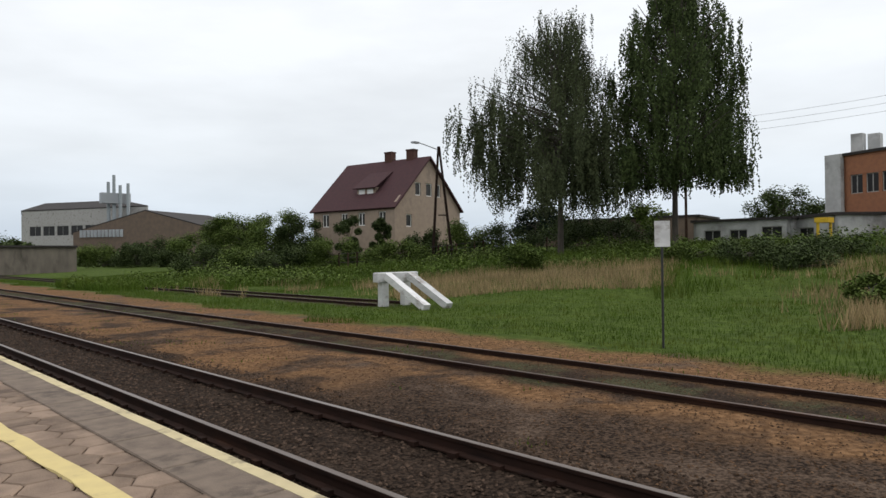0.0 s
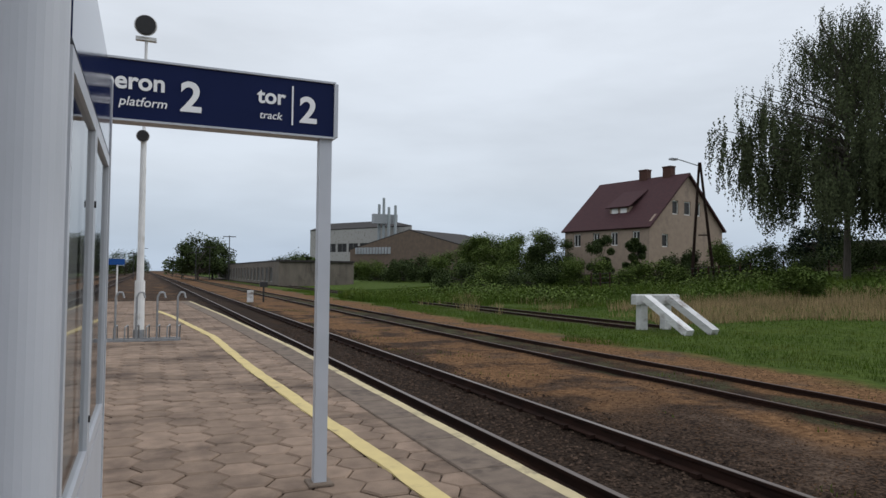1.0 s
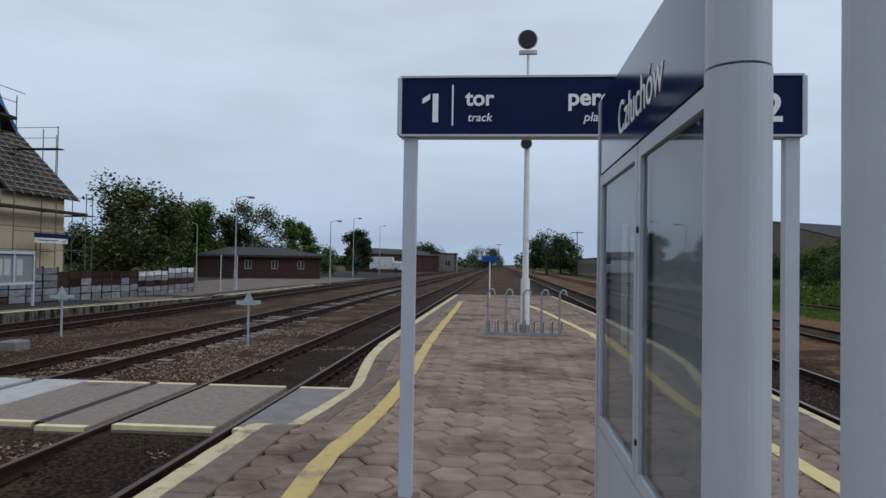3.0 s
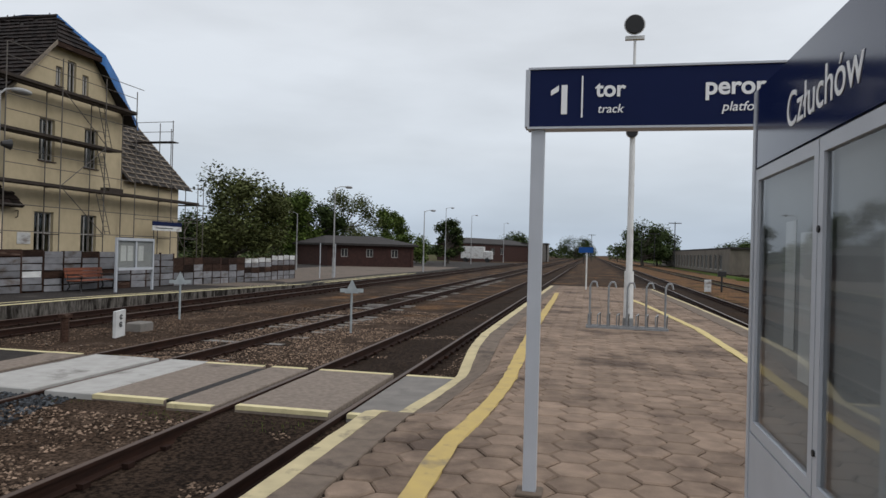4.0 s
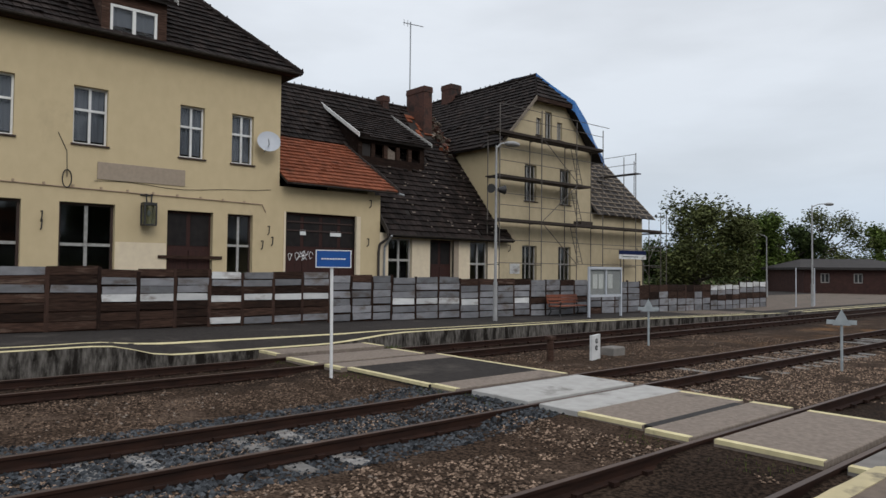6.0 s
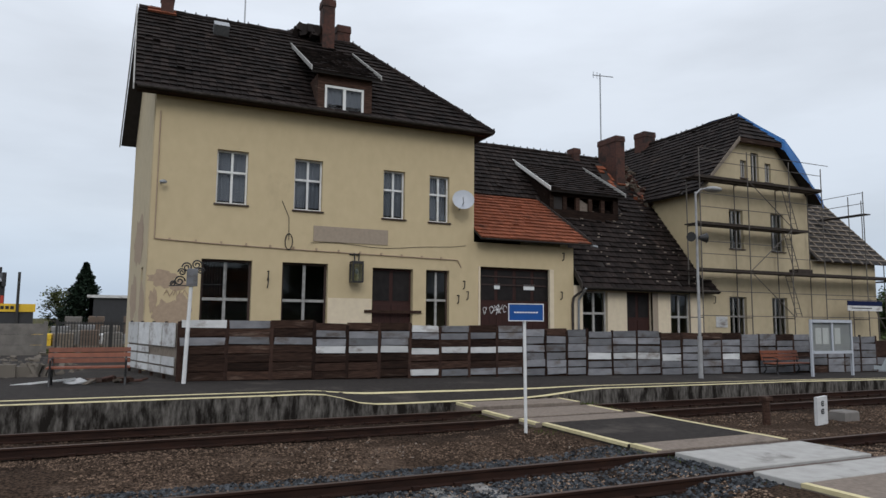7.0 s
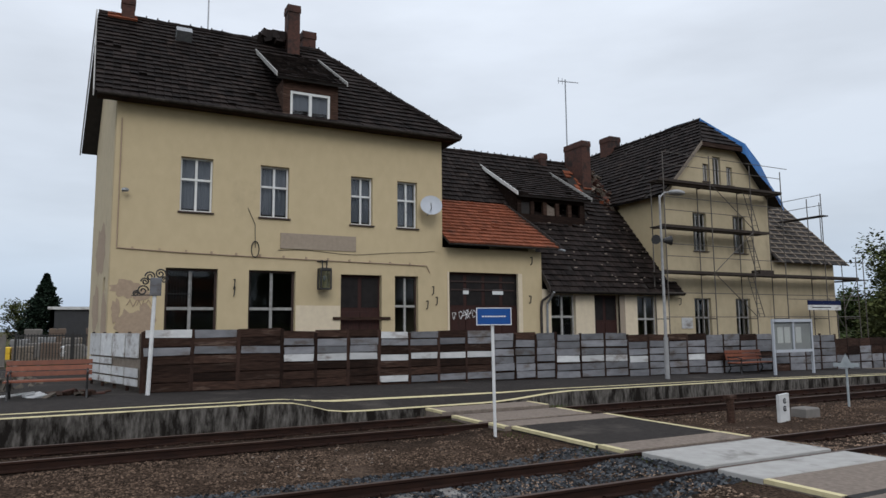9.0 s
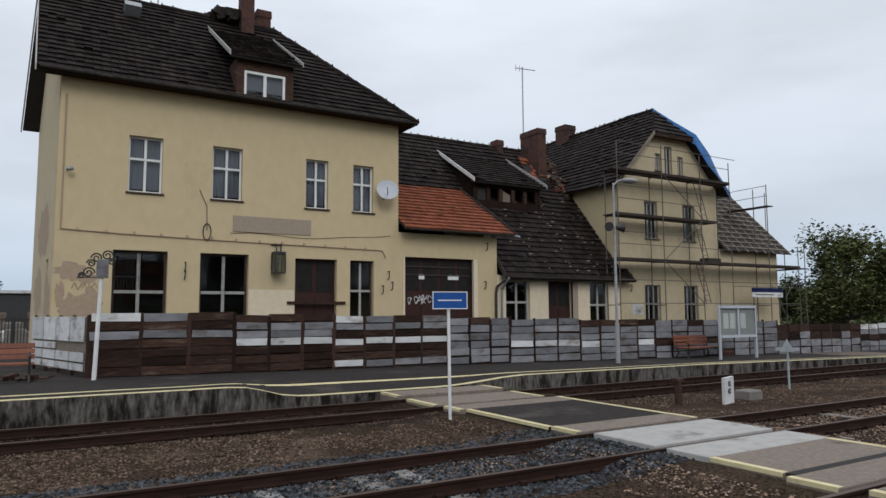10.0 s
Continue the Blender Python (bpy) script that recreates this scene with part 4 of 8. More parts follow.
long_dormer = part("dormer", Shape().box(-27.45, -27.32, 17.45, 21.2, 6.2, 6.80).box(-27.45, -27.32, 17.45, 21.2, 7.40, 7.62).slab([(-27.4, 17.45, 6.2), (-27.4, 17.45, 7.6), (-30.2, 17.45, 9.3), (-30.2, 17.45, 6.2)], 0.08).slab([(-27.4, 21.28, 6.2), (-27.4, 21.28, 7.6), (-30.2, 21.28, 9.3), (-30.2, 21.28, 6.2)], 0.08).box(-28.6, -28.5, 17.6, 21.1, 6.2, 7.8), WOOD_DARK, station, "long low dormer with dark broken windows")
for k in range(6):
    yk = 17.45 + 3.55 * k / 5
    part("mullion", Shape().box(-27.45, -27.30, yk, yk + 0.2, 6.80, 7.40), WOOD_DARK, long_dormer)
part("pane", Shape().box(-27.42, -27.40, 17.66, 18.16, 6.82, 7.38), ROOF_GREY, long_dormer, "dull pale pane")
part("pane", Shape().add([(-27.41, 19.1, 6.82), (-27.41, 19.78, 6.82), (-27.41, 19.70, 7.1), (-27.41, 19.45, 7.22), (-27.41, 19.1, 7.38), (-27.43, 19.1, 6.82), (-27.43, 19.78, 6.82), (-27.43, 19.70, 7.1), (-27.43, 19.45, 7.22), (-27.43, 19.1, 7.38)], [(0, 1, 2, 3, 4), (9, 8, 7, 6, 5), (2, 7, 8, 3), (3, 8, 9, 4)]), PANEL, long_dormer, "broken pale pane")
tiled(station, (-27.0, 17.3, 7.58), (-27.0, 21.45, 7.58), (-30.35, 21.45, 9.55), (-30.35, 17.3, 9.55), TILE, seed=15)
for yv, vmat in ((17.27, FRAME_WHITE), (21.48, FRAME_GREY)):
    part("dormer_verge", Shape().slab([(-26.95, yv, 7.74), (-26.95, yv, 7.56), (-30.4, yv, 9.58), (-30.4, yv, 9.76)], 0.04), vmat, station, "flaking white verge board")
tiled(station, (-29.1, 22.1, 8.48), (-29.1, 23.4, 8.48), (-30.6, 23.6, 10.10), (-30.6, 22.4, 10.10), TILE_RED, seed=16, gaps=0.35, name="exposed_orange_tiles")
chimney(-30.1, 23.15, 0.55, 1.5, 8.5, 11.35)
chimney(-31.0, 21.4, 0.4, 0.6, 10.0, 10.8)
for mat, sd, n in ((TILE_RED, 5, 26), (WOOD_GREY, 6, 90), (BRICK, 7, 90)):
    rubble, rng = Shape(), random.Random(sd)
    for k in range(n):
        f = rng.random()
        rx, ry, rz = -28.3 - 2.5 * f + rng.uniform(-0.15, 0.15), 23.95 + rng.gauss(0, 0.22), 7.32 + 3.0 * f + rng.uniform(0.05, 0.32)
        rubble.box(rx - 0.13, rx + 0.13, ry - 0.10, ry + 0.10, rz - 0.012, rz + 0.012, (rng.uniform(-0.7, 0.7), rng.uniform(0.2, 1.2), rng.uniform(0, 3)))
    part("loose_rubble", rubble, mat, station, "broken tiles heaped in the roof valley", kind="stuff")

# gabled wing under repair
WR = 12.1
tiled(station, (-36.2, 23.75, 7.72), (-24.6, 23.75, 7.72), (-24.6, 26.35, 10.5), (-36.2, 26.35, 10.5), TILE, seed=21, gaps=0.01)
tiled(station, (-36.2, 26.35, 10.5), (-24.6, 26.35, 10.5), (-25.9, 27.8, WR), (-36.2, 27.8, WR), TILE, seed=22, gaps=0.02)
tiled(station, (-24.6, 31.85, 7.72), (-36.2, 31.85, 7.72), (-36.2, 29.25, 10.5), (-24.6, 29.25, 10.5), TILE, seed=23, gaps=0.3)
tiled(station, (-24.6, 29.25, 10.5), (-36.2, 29.25, 10.5), (-36.2, 27.8, WR), (-25.9, 27.8, WR), TILE, seed=24, gaps=0.3)
tiled(station, (-24.6, 26.35, 10.5), (-24.6, 29.25, 10.5), (-25.9, 27.82, WR), (-25.9, 27.8, WR), TILE, seed=25)
ridge_caps((-25.9, 27.8, WR + 0.02), (-36, 27.8, WR + 0.02), 26)
chimney(-32.8, 27.8, 0.8, 0.9, 11.4, 12.9)
tarp = Shape()
rng = random.Random(4)
tp = [(27.75, 12.2, -25.85), (28.5, 11.45, -25.2), (29.3, 10.62, -24.5), (30.2, 9.72, -24.45), (31.1, 8.72, -24.5), (31.95, 7.85, -24.5)]
for k, (y, z, xf) in enumerate(tp):
    for d in (0.0, 0.5, 1.1, 1.8, 2.5):
        tarp.v.append((xf - d + rng.uniform(-0.06, 0.06), y, z + rng.uniform(0.02, 0.10)))
    tarp.v.append((xf + 0.03, y - 0.05, z - (0.58 if 1 <= k <= 3 else 0.3) + rng.uniform(-0.12, 0.12)))
tarp.f = []
for k in range(len(tp) - 1):
    a, b = 6 * k, 6 * k + 6
    tarp.f += [(a + i, b + i, b + i + 1, a + i + 1) for i in range(4)] + [(a, a + 5, b + 5, b)]
part("tarpaulin", tarp, TARP, station, "blue tarpaulin over the open roof edge", smooth=True)
part("verge_board", Shape().slab([(-24.53, 23.7, 7.75), (-24.53, 23.7, 7.55), (-24.53, 26.35, 10.35), (-24.53, 26.35, 10.55)], 0.05), WOOD_GREY, station, "weathered pale verge board")
part("verge_board", Shape().box(-24.62, -24.55, 26.35, 29.25, 10.3, 10.5).slab([(-24.55, 29.25, 10.3), (-24.55, 29.25, 10.55), (-24.55, 31.9, 7.75), (-24.55, 31.9, 7.5)], 0.05), WOOD_DARK, station)

# stripped extension roof: felt, rafters and battens
ext_deck = part("roof_deck", Shape().slab([(-24.55, 31.45, 4.85), (-24.55, 37.0, 4.85), (-28.6, 37.0, 9.0), (-28.6, 31.45, 9.0)], 0.08), ROOF_GREY, station, "stripped roof with bare battens")
part("roof_deck", Shape().slab([(-32.7, 37.0, 4.85), (-32.7, 31.45, 4.85), (-28.6, 31.45, 9.0), (-28.6, 37.0, 9.0)], 0.08), ROOF_GREY, station)
for k in range(14):
    f = (k + 0.5) / 14
    x, z = -24.55 - 4.05 * f, 4.85 + 4.15 * f
    part("batten", Shape().box(x - 0.035, x + 0.035, 31.5, 36.95, z + 0.03, z + 0.085, (0, 0.79, 0)), WOOD_GREY, ext_deck)
for k in range(8):
    y = 31.6 + 5.3 * k / 7
    part("rafter", Shape().slab([(-24.45, y, 4.80), (-24.45, y + 0.09, 4.80), (-28.6, y + 0.09, 9.05), (-28.6, y, 9.05)], 0.05), WOOD_GREY, ext_deck)

# windows and doors
for o in MAIN_UP:
    window(station, *o, FX, FRAME_WHITE if o[0] < 3 else POST_WHITE, 0.6, bar=0.06, curtain=True)
window(station, *MAIN_LOW[0], FX, FRAME_BROWN, 0.485, (0.48,), depth=0.2, sill=False, bar=0.08, inner=FRAME_DIRTY)
window(station, *MAIN_LOW[1], FX, FRAME_BROWN, 0.485, (0.5,), depth=0.2, sill=False, bar=0.08, inner=FRAME_DIRTY)
window(station, *MAIN_LOW[3], FX, FRAME_BROWN, 0.545, (0.5,), depth=0.2, sill=False, bar=0.07, inner=FRAME_GREY)
window(station, *LOW[0], FX, FRAME_GREY, 0.55, (0.5,), depth=0.15, bar=0.08)
window(station, *LOW[2], FX, FRAME_GREY, 0.5, (0.5,), depth=0.15, bar=0.08)
for o in WING[:2]:
    window(station, *o, FX, FRAME_GREY, 0.55, (0.35, 0.65), depth=0.15)
for o in WING[2:4]:
    window(station, *o, FX, FRAME_GREY, 0.6, (0.35, 0.65), depth=0.15)
for o in WING[4:]:
    window(station, *o, FX, FRAME_GREY, 0.0, (0.5,), depth=0.12)
grille = Shape()
for k in range(9):
    yy = 2.5 + 0.7 * k / 8
    grille.tube((FX - 0.1, yy, 2.45), (FX - 0.1, yy, 3.6), 0.007, n=5)
part("window_grille", grille.tube((FX - 0.1, 2.45, 2.8), (FX - 0.1, 3.2, 2.8), 0.012, n=5), IRON, station, "black iron window bars")


def boarded_door(o, rows, mat, label):
    y0, y1, z0, z1 = o
    d = part("door", Shape().box(FX - 0.3, FX - 0.22, y0, y1, z0, z1), mat, station, label)
    n = rows
    for k in range(n):
        a, b = y0 + (y1 - y0) * k / n + 0.02, y0 + (y1 - y0) * (k + 1) / n - 0.02
        part("door_panel", Shape().bevel_box(FX - 0.22, FX - 0.19, a, b, z0 + 0.05, z0 + (z1 - z0) * 0.62, 0.006), mat, d)
        g = part("pane", Shape().box(FX - 0.216, FX - 0.206, a + 0.05, b - 0.05, z0 + (z1 - z0) * 0.66, z1 - 0.1), PANE_DARK, d)
    return d


boarded_door(MAIN_LOW[2], 2, DOOR_BROWN, "boarded brown double door")
gate_door = boarded_door(GARAGE, 4, DOOR_BROWN, "wide red-brown folding door with dark panes")
boarded_door(LOW[1], 2, DOOR_BROWN, "dark brown timber door")
part("door_bar", Shape().box(FX - 0.05, FX + 0.06, 8.0, 10.2, 1.95, 2.05), WOOD_DARK, station)
part("door_jamb", Shape().box(FX - 0.1, FX + 0.03, 15.86, 16.06, -0.1, 3.8), PLASTER_PALE, station, "pale painted door jamb")
part("door_jamb", Shape().box(FX - 0.1, FX + 0.03, 12.6, 12.68, -0.1, 3.8), PLASTER_PALE, station, "pale painted door jamb")
for yy, zz in ((13.4, 2.95), (14.75, 2.95)):
    part("notice", Shape().box(FX - 0.19, FX - 0.178, yy, yy + (0.25 if yy < 14 else 0.5), zz, zz + 0.2), PAPER, gate_door)
scrawl = Shape()
rng = random.Random(31)
for k in range(5):
    y, zz = 12.98 + 0.3 * k, 1.98 + rng.uniform(-0.04, 0.04)
    scrawl.path([(FX - 0.175, y + 0.10 * math.cos(a) * rng.uniform(0.5, 1.1), zz + 0.17 + 0.15 * math.sin(a) * rng.uniform(0.7, 1.1)) for a in np.linspace(rng.uniform(0, 2), rng.uniform(4.5, 7.5), 8)], 0.010, 4)
    if k != 3:
        scrawl.path([(FX - 0.175, y - 0.02, zz), (FX - 0.175, y + rng.uniform(0.0, 0.22), zz + rng.uniform(0.26, 0.4))], 0.010, 4)
for a in (0.3, 1.3, 2.3):
    scrawl.path([(FX - 0.174, 13.55 + 0.22 * math.cos(a), 2.15 + 0.2 * math.sin(a)), (FX - 0.174, 13.55 - 0.22 * math.cos(a), 2.15 - 0.2 * math.sin(a))], 0.012, 4)
part("scrawl", scrawl, LETTER, gate_door, "illegible white paint scrawl")

# marks and fittings on the facade
part("plaque", Shape().bevel_box(FX, FX + 0.03, 6.08, 8.85, 4.42, 4.97, 0.006), GREY_RENDER, station, "blank grey-brown name plaque")
part("plaster_patch", Shape().box(FX, FX + 0.006, 6.66, 8.27, 0.2, 2.45), PLASTER_PALE, station, "pale repaired patch")


def blot(y, z, ry, rz, seed, mat):
    rng = random.Random(seed)
    FXB = FX + 0.003 * seed
    n = 22
    pts = []
    for k in range(n):
        t = 2 * math.pi * k / n
        r = 1 + rng.uniform(-0.28, 0.22)
        pts.append((FXB + 0.004, y + ry * r * math.cos(t), z + rz * r * math.sin(t)))
    c = (FXB + 0.004, y, z)
    return Shape().add(pts + [c], [(k, (k + 1) % n, n) for k in range(n)])


for y, z, ry, rz, sd in ((1.25, 2.95, 0.42, 0.28, 1), (1.75, 2.75, 0.35, 0.16, 2), (1.45, 1.85, 0.45, 0.45, 3), (1.9, 2.05, 0.3, 0.4, 4), (1.0, 2.2, 0.12, 0.4, 5)):
    part("bare_patch", blot(y, z, ry, rz, sd, RENDER_BARE), RENDER_BARE, station, "patch where the plaster has fallen")
conduit = [(FX + 0.03, 0.95, 8.4), (FX + 0.03, 0.95, 4.22), (FX + 0.03, 2.6, 4.15), (FX + 0.03, 6.0, 4.08), (FX + 0.03, 11.7, 4.0), (FX + 0.03, 11.85, 3.72)]
part("conduit", Shape().path(conduit, 0.022, 5), RENDER_BARE, station, "grey-brown surface conduit")
part("cable", Shape().path([(FX + 0.05, 4.95, 5.75), (FX + 0.05, 5.2, 5.2), (FX + 0.05, 5.22, 4.4)], 0.012, 5).path([(FX + 0.05, 5.22 + 0.13 * math.cos(a), 4.35 + 0.28 * math.sin(a)) for a in np.linspace(0, 6.28, 13)], 0.018, 5), BLACK, station, "loop of hanging black cable")
part("cable", Shape().path([(FX + 0.02, 6.0 + k * 0.55, 4.35 + 0.05 * math.sin(k) + (0.9 * ((k - 6) / 9) ** 2 if k > 6 else 0)) for k in range(12)], 0.008, 4), BLACK, station)
for y, z in ((4.55, 3.0), (4.55, 2.75), (11.95, 2.9), (12.1, 2.5), (11.7, 2.35), (16.4, 2.6), (24.8, 2.6), (16.5, 4.2)):
    part("wall_hook", Shape().path([(FX + 0.01, y, z), (FX + 0.12, y, z + 0.04), (FX + 0.12, y + 0.02, z + 0.3), (FX + 0.01, y, z + 0.3)], 0.02, 5), IRON, station, "rusty wall hook")
lantern = thing("wall_lantern", (FX, 7.68, 3.0), "black iron wall lantern with glass sides", "lantern")
part("bracket", Shape().path([(FX, 7.5, 4.02), (FX + 0.3, 7.5, 4.02), (FX + 0.3, 7.52, 3.75)], 0.025).path([(FX, 7.68, 4.02), (FX + 0.3, 7.68, 4.02), (FX + 0.3, 7.66, 3.75)], 0.025).tube((FX + 0.02, 7.4, 4.02), (FX + 0.02, 7.78, 4.02), 0.03), IRON, lantern)
lf = Shape().box(FX + 0.1, FX + 0.5, 7.39, 7.79, 3.66, 3.75).box(FX + 0.1, FX + 0.5, 7.39, 7.79, 3.0, 3.05)
for a in (FX + 0.12, FX + 0.48):
    for b in (7.41, 7.77):
        lf.box(a - 0.025, a + 0.025, b - 0.025, b + 0.025, 3.05, 3.66)
part("cage", lf, IRON, lantern)
part("glass", Shape().box(FX + 0.15, FX + 0.45, 7.44, 7.74, 3.06, 3.65), LANTERN_PANE, lantern)
part("bulb", Shape().dome((FX + 0.3, 7.59, 3.4), 0.06, 0.06, 0.11), LAMP_GREY, lantern, smooth=True)
dish = thing("satellite_dish", (FX, 11.75, 6.2), "white satellite dish on a wall arm", "satellite dish")
d = Shape()
q = Vector((1, -0.35, 0.4)).to_track_quat("Z", "Y")
for j in range(5):
    r = 0.42 * j / 4
    d.v += [tuple(Vector((FX + 0.42, 11.72, 6.25)) + q @ Vector((r * math.cos(t), r * math.sin(t), 0.5 * r * r))) for t in np.linspace(0, 2 * math.pi, 18, endpoint=False)]
d.f = [(j * 18 + i, j * 18 + (i + 1) % 18, j * 18 + 18 + (i + 1) % 18, j * 18 + 18 + i) for j in range(4) for i in range(18)]
part("reflector", d, POST_GREY, dish, smooth=True)
part("arm", Shape().path([(FX, 11.75, 5.95), (FX + 0.35, 11.74, 6.1), (FX + 0.8, 11.55, 6.1), (FX + 0.85, 11.5, 6.3)], 0.02), STEEL, dish)
antenna = thing("roof_antenna", (-28.6, 3.95, 13.2), "thin grey roof antenna", "antenna", "roof antennas")
part("mast", Shape().tube((-28.6, 3.95, 13.1), (-28.6, 3.95, 15.75), 0.03, n=5), STEEL, antenna)
part("boom", Shape().tube((-28.9, 3.75, 15.5), (-28.3, 4.15, 15.5), 0.02, n=4).tube((-28.75, 3.75, 15.3), (-28.75, 3.95, 15.7), 0.015, n=4).tube((-28.45, 3.95, 15.3), (-28.45, 4.15, 15.7), 0.015, n=4).tube((-28.6, 3.8, 15.2), (-28.6, 4.1, 15.2), 0.015, n=4), STEEL, antenna)
antenna = thing("roof_antenna", (-31, 23.2, 10.7), "tall thin mast with a television antenna", "antenna", "roof antennas")
part("mast", Shape().tube((-31, 23.2, 10.6), (-31, 23.2, 15.25), 0.035, n=5), STEEL, antenna)
part("boom", Shape().tube((-31, 22.7, 15.1), (-31, 24.1, 15.2), 0.025, n=4).tube((-31, 22.75, 14.95), (-31, 22.75, 15.3), 0.02, n=4).tube((-31, 23.0, 14.95), (-31, 23.0, 15.3), 0.02, n=4), STEEL, antenna)


part("downpipe", Shape().path([(-24.5, 17.35, 3.08), (-24.62, 17.2, 2.95), (-24.9, 16.98, 2.7), (-24.93, 16.95, 2.4), (-24.93, 16.95, -0.1)], 0.055, 8), GUTTER, station, "dark downpipe with an elbow")
part("door_jamb", Shape().box(FX - 0.1, FX + 0.02, 21.2, 21.5, -0.1, 3.0), GREY_RENDER, station, "grey-brown door jamb")
for zz in (3.12, 3.45):
    part("door_bar", Shape().box(FX - 0.2, FX - 0.17, 12.72, 15.8, zz - 0.025, zz + 0.025), FRAME_BROWN, gate_door)
for yy, w in ((1.45, 0.14), (1.7, 0.1), (2.0, 0.16)):
    part("wall_mark", Shape().path([(FX + 0.012, yy - w, 2.42), (FX + 0.012, yy - w * 0.4, 2.6), (FX + 0.012, yy + w * 0.3, 2.38), (FX + 0.012, yy + w, 2.58)], 0.012, 4), RENDER_BARE, station, "scratched mark in the plaster")
for u, z, ru, rz, sd in ((-28.6, 4.5, 1.8, 0.95, 3), (-26.4, 1.9, 1.0, 1.0, 4), (-29.8, 2.3, 1.3, 0.9, 5)):
    prng, pts = random.Random(sd), []
    for k in range(20):
        a, r = 2 * math.pi * k / 20, 1 + prng.uniform(-0.25, 0.2)
        pu = u + ru * r * math.cos(a)
        pts.append((pu, 0.8 + 0.07 * (pu - FX) - 0.006, z + rz * r * math.sin(a)))
    part("bare_patch", Shape().add(pts + [(u, 0.8 + 0.07 * (u - FX) - 0.006, z)], [(k, (k + 1) % 20, 20) for k in range(20)]), RENDER_BARE, station, "patch where the plaster has fallen")
for k in range(13):
    yk = 1.4 + 0.8 * k
    zk = 4.2 - 0.0195 * (yk - 1.4)
    part("cable_clip", Shape().box(FX, FX + 0.07, yk - 0.03, yk + 0.03, zk - 0.02, zk + 0.06), RENDER_BARE, station)
chips, rng = Shape(), random.Random(58)
for k in range(65):
    f, yk = rng.random(), 17.6 + 6.6 * rng.random() ** 0.7
    xk, zk = -24.7 - 3.3 * f, 3.05 + (0.15 + 3.3 * f) * M + 0.10
    w = rng.uniform(0.03, 0.09)
    chips.box(xk - 0.03, xk + 0.03, yk - w, yk + w, zk - 0.012, zk + 0.012, (0, 0.87, rng.uniform(-0.4, 0.4)))
part("broken_tile_chips", chips, PANEL, station, "pale chips of broken tiles and mortar", kind="stuff")
part("gutter_end", Shape().tube((-24.42, 17.5, 4.82), (-24.42, 17.85, 4.78), 0.05, n=7), STEEL, station, "bent grey gutter end")
part("flood_lamp", Shape().path([(FX, 1.05, 6.0), (FX + 0.2, 1.1, 6.05)], 0.02).dome((FX + 0.25, 1.12, 6.03), 0.08, 0.12, 0.07), STEEL, station, "small grey lamp on the wall")

# ---- scaffolding before the gable ----
scaffold = thing("scaffolding", (-24.3, 29, -0.2), "grey tube scaffolding with plank decks against the gable", "scaffolding")
FRONT, REAR = -23.95, -24.75
BAYS = [(23.1, 9.5), (26.05, 9.6), (28.8, 9.4), (31.05, 9.3), (34.15, 8.45), (36.75, 5.2)]
for y, z1 in BAYS:
    part("upright", Shape().tube((FRONT, y, -0.4), (FRONT, y, z1), 0.026, n=6), SCAFFOLD, scaffold)
    part("upright", Shape().tube((REAR, y, -0.4), (REAR, y, min(z1, 8.3)), 0.026, n=6), SCAFFOLD, scaffold)
    for z in (2.0, 4.05, 6.1, 8.2):
        if z < z1 and (z < 5 or y < 32):
            part("ledger", Shape().tube((REAR, y, z - 0.06), (FRONT, y, z - 0.06), 0.022, n=5), SCAFFOLD, scaffold)
for z, y0, y1 in ((4.05, 22.9, 36.9), (6.12, 22.9, 30.0), (8.22, 22.8, 31.1)):
    for x0, x1 in ((FRONT - 0.36, FRONT - 0.03), (REAR + 0.03, REAR + 0.36)):
        part("deck_plank", Shape().box(x0, x1, y0, y1, z - 0.05, z), PLANK, scaffold)
    part("toe_board", Shape().box(FRONT - 0.02, FRONT + 0.01, y0, y1, z - 0.06, z + 0.06), PLANK, scaffold)
part("deck_plank", Shape().box(FRONT - 0.6, FRONT - 0.1, 29.3, 30.3, 4.1, 4.3), PLANK, scaffold, "dark loading step")
for z, y0, y1 in ((9.5, 23.1, 31.6), (8.95, 23.1, 31.05), (7.45, 23.1, 31.05), (6.85, 23.1, 28.8), (5.3, 23.1, 28.8), (4.75, 23.1, 31.05), (2.02, 22.9, 36.75), (3.1, 23.1, 36.75), (4.9, 34.15, 37.3), (2.9, 31.05, 36.75)):
    part("guard_rail", Shape().tube((FRONT, y0, z), (FRONT, y1, z), 0.018, n=5), SCAFFOLD, scaffold)
for a, b in (((26.2, 8.15), (28.9, 6.2)), ((28.8, 6.1), (26.1, 4.1)), ((26.1, 4.0), (28.8, 2.0)), ((34.2, 3.0), (35.3, 1.5)), ((35.4, 2.3), (36.7, 4.0))):
    part("brace", Shape().tube((FRONT + 0.03, a[0], a[1]), (FRONT + 0.03, b[0], b[1]), 0.02, n=5), SCAFFOLD, scaffold)
for z0, z1 in ((2.05, 4.05), (4.05, 6.1), (6.1, 8.2)):
    lad = Shape()
    for dy in (0.0, 0.36):
        lad.tube((FRONT - 0.2, 28.85 + dy + 0.35, z0), (FRONT - 0.2, 28.5 + dy, z1), 0.02, n=5)
    for k in range(8):
        f = (k + 0.5) / 8
        lad.tube((FRONT - 0.2, 29.2 - 0.7 * f, z0 + (z1 - z0) * f), (FRONT - 0.2, 29.56 - 0.7 * f, z0 + (z1 - z0) * f), 0.014, n=4)
    part("ladder", lad, SCAFFOLD, scaffold)
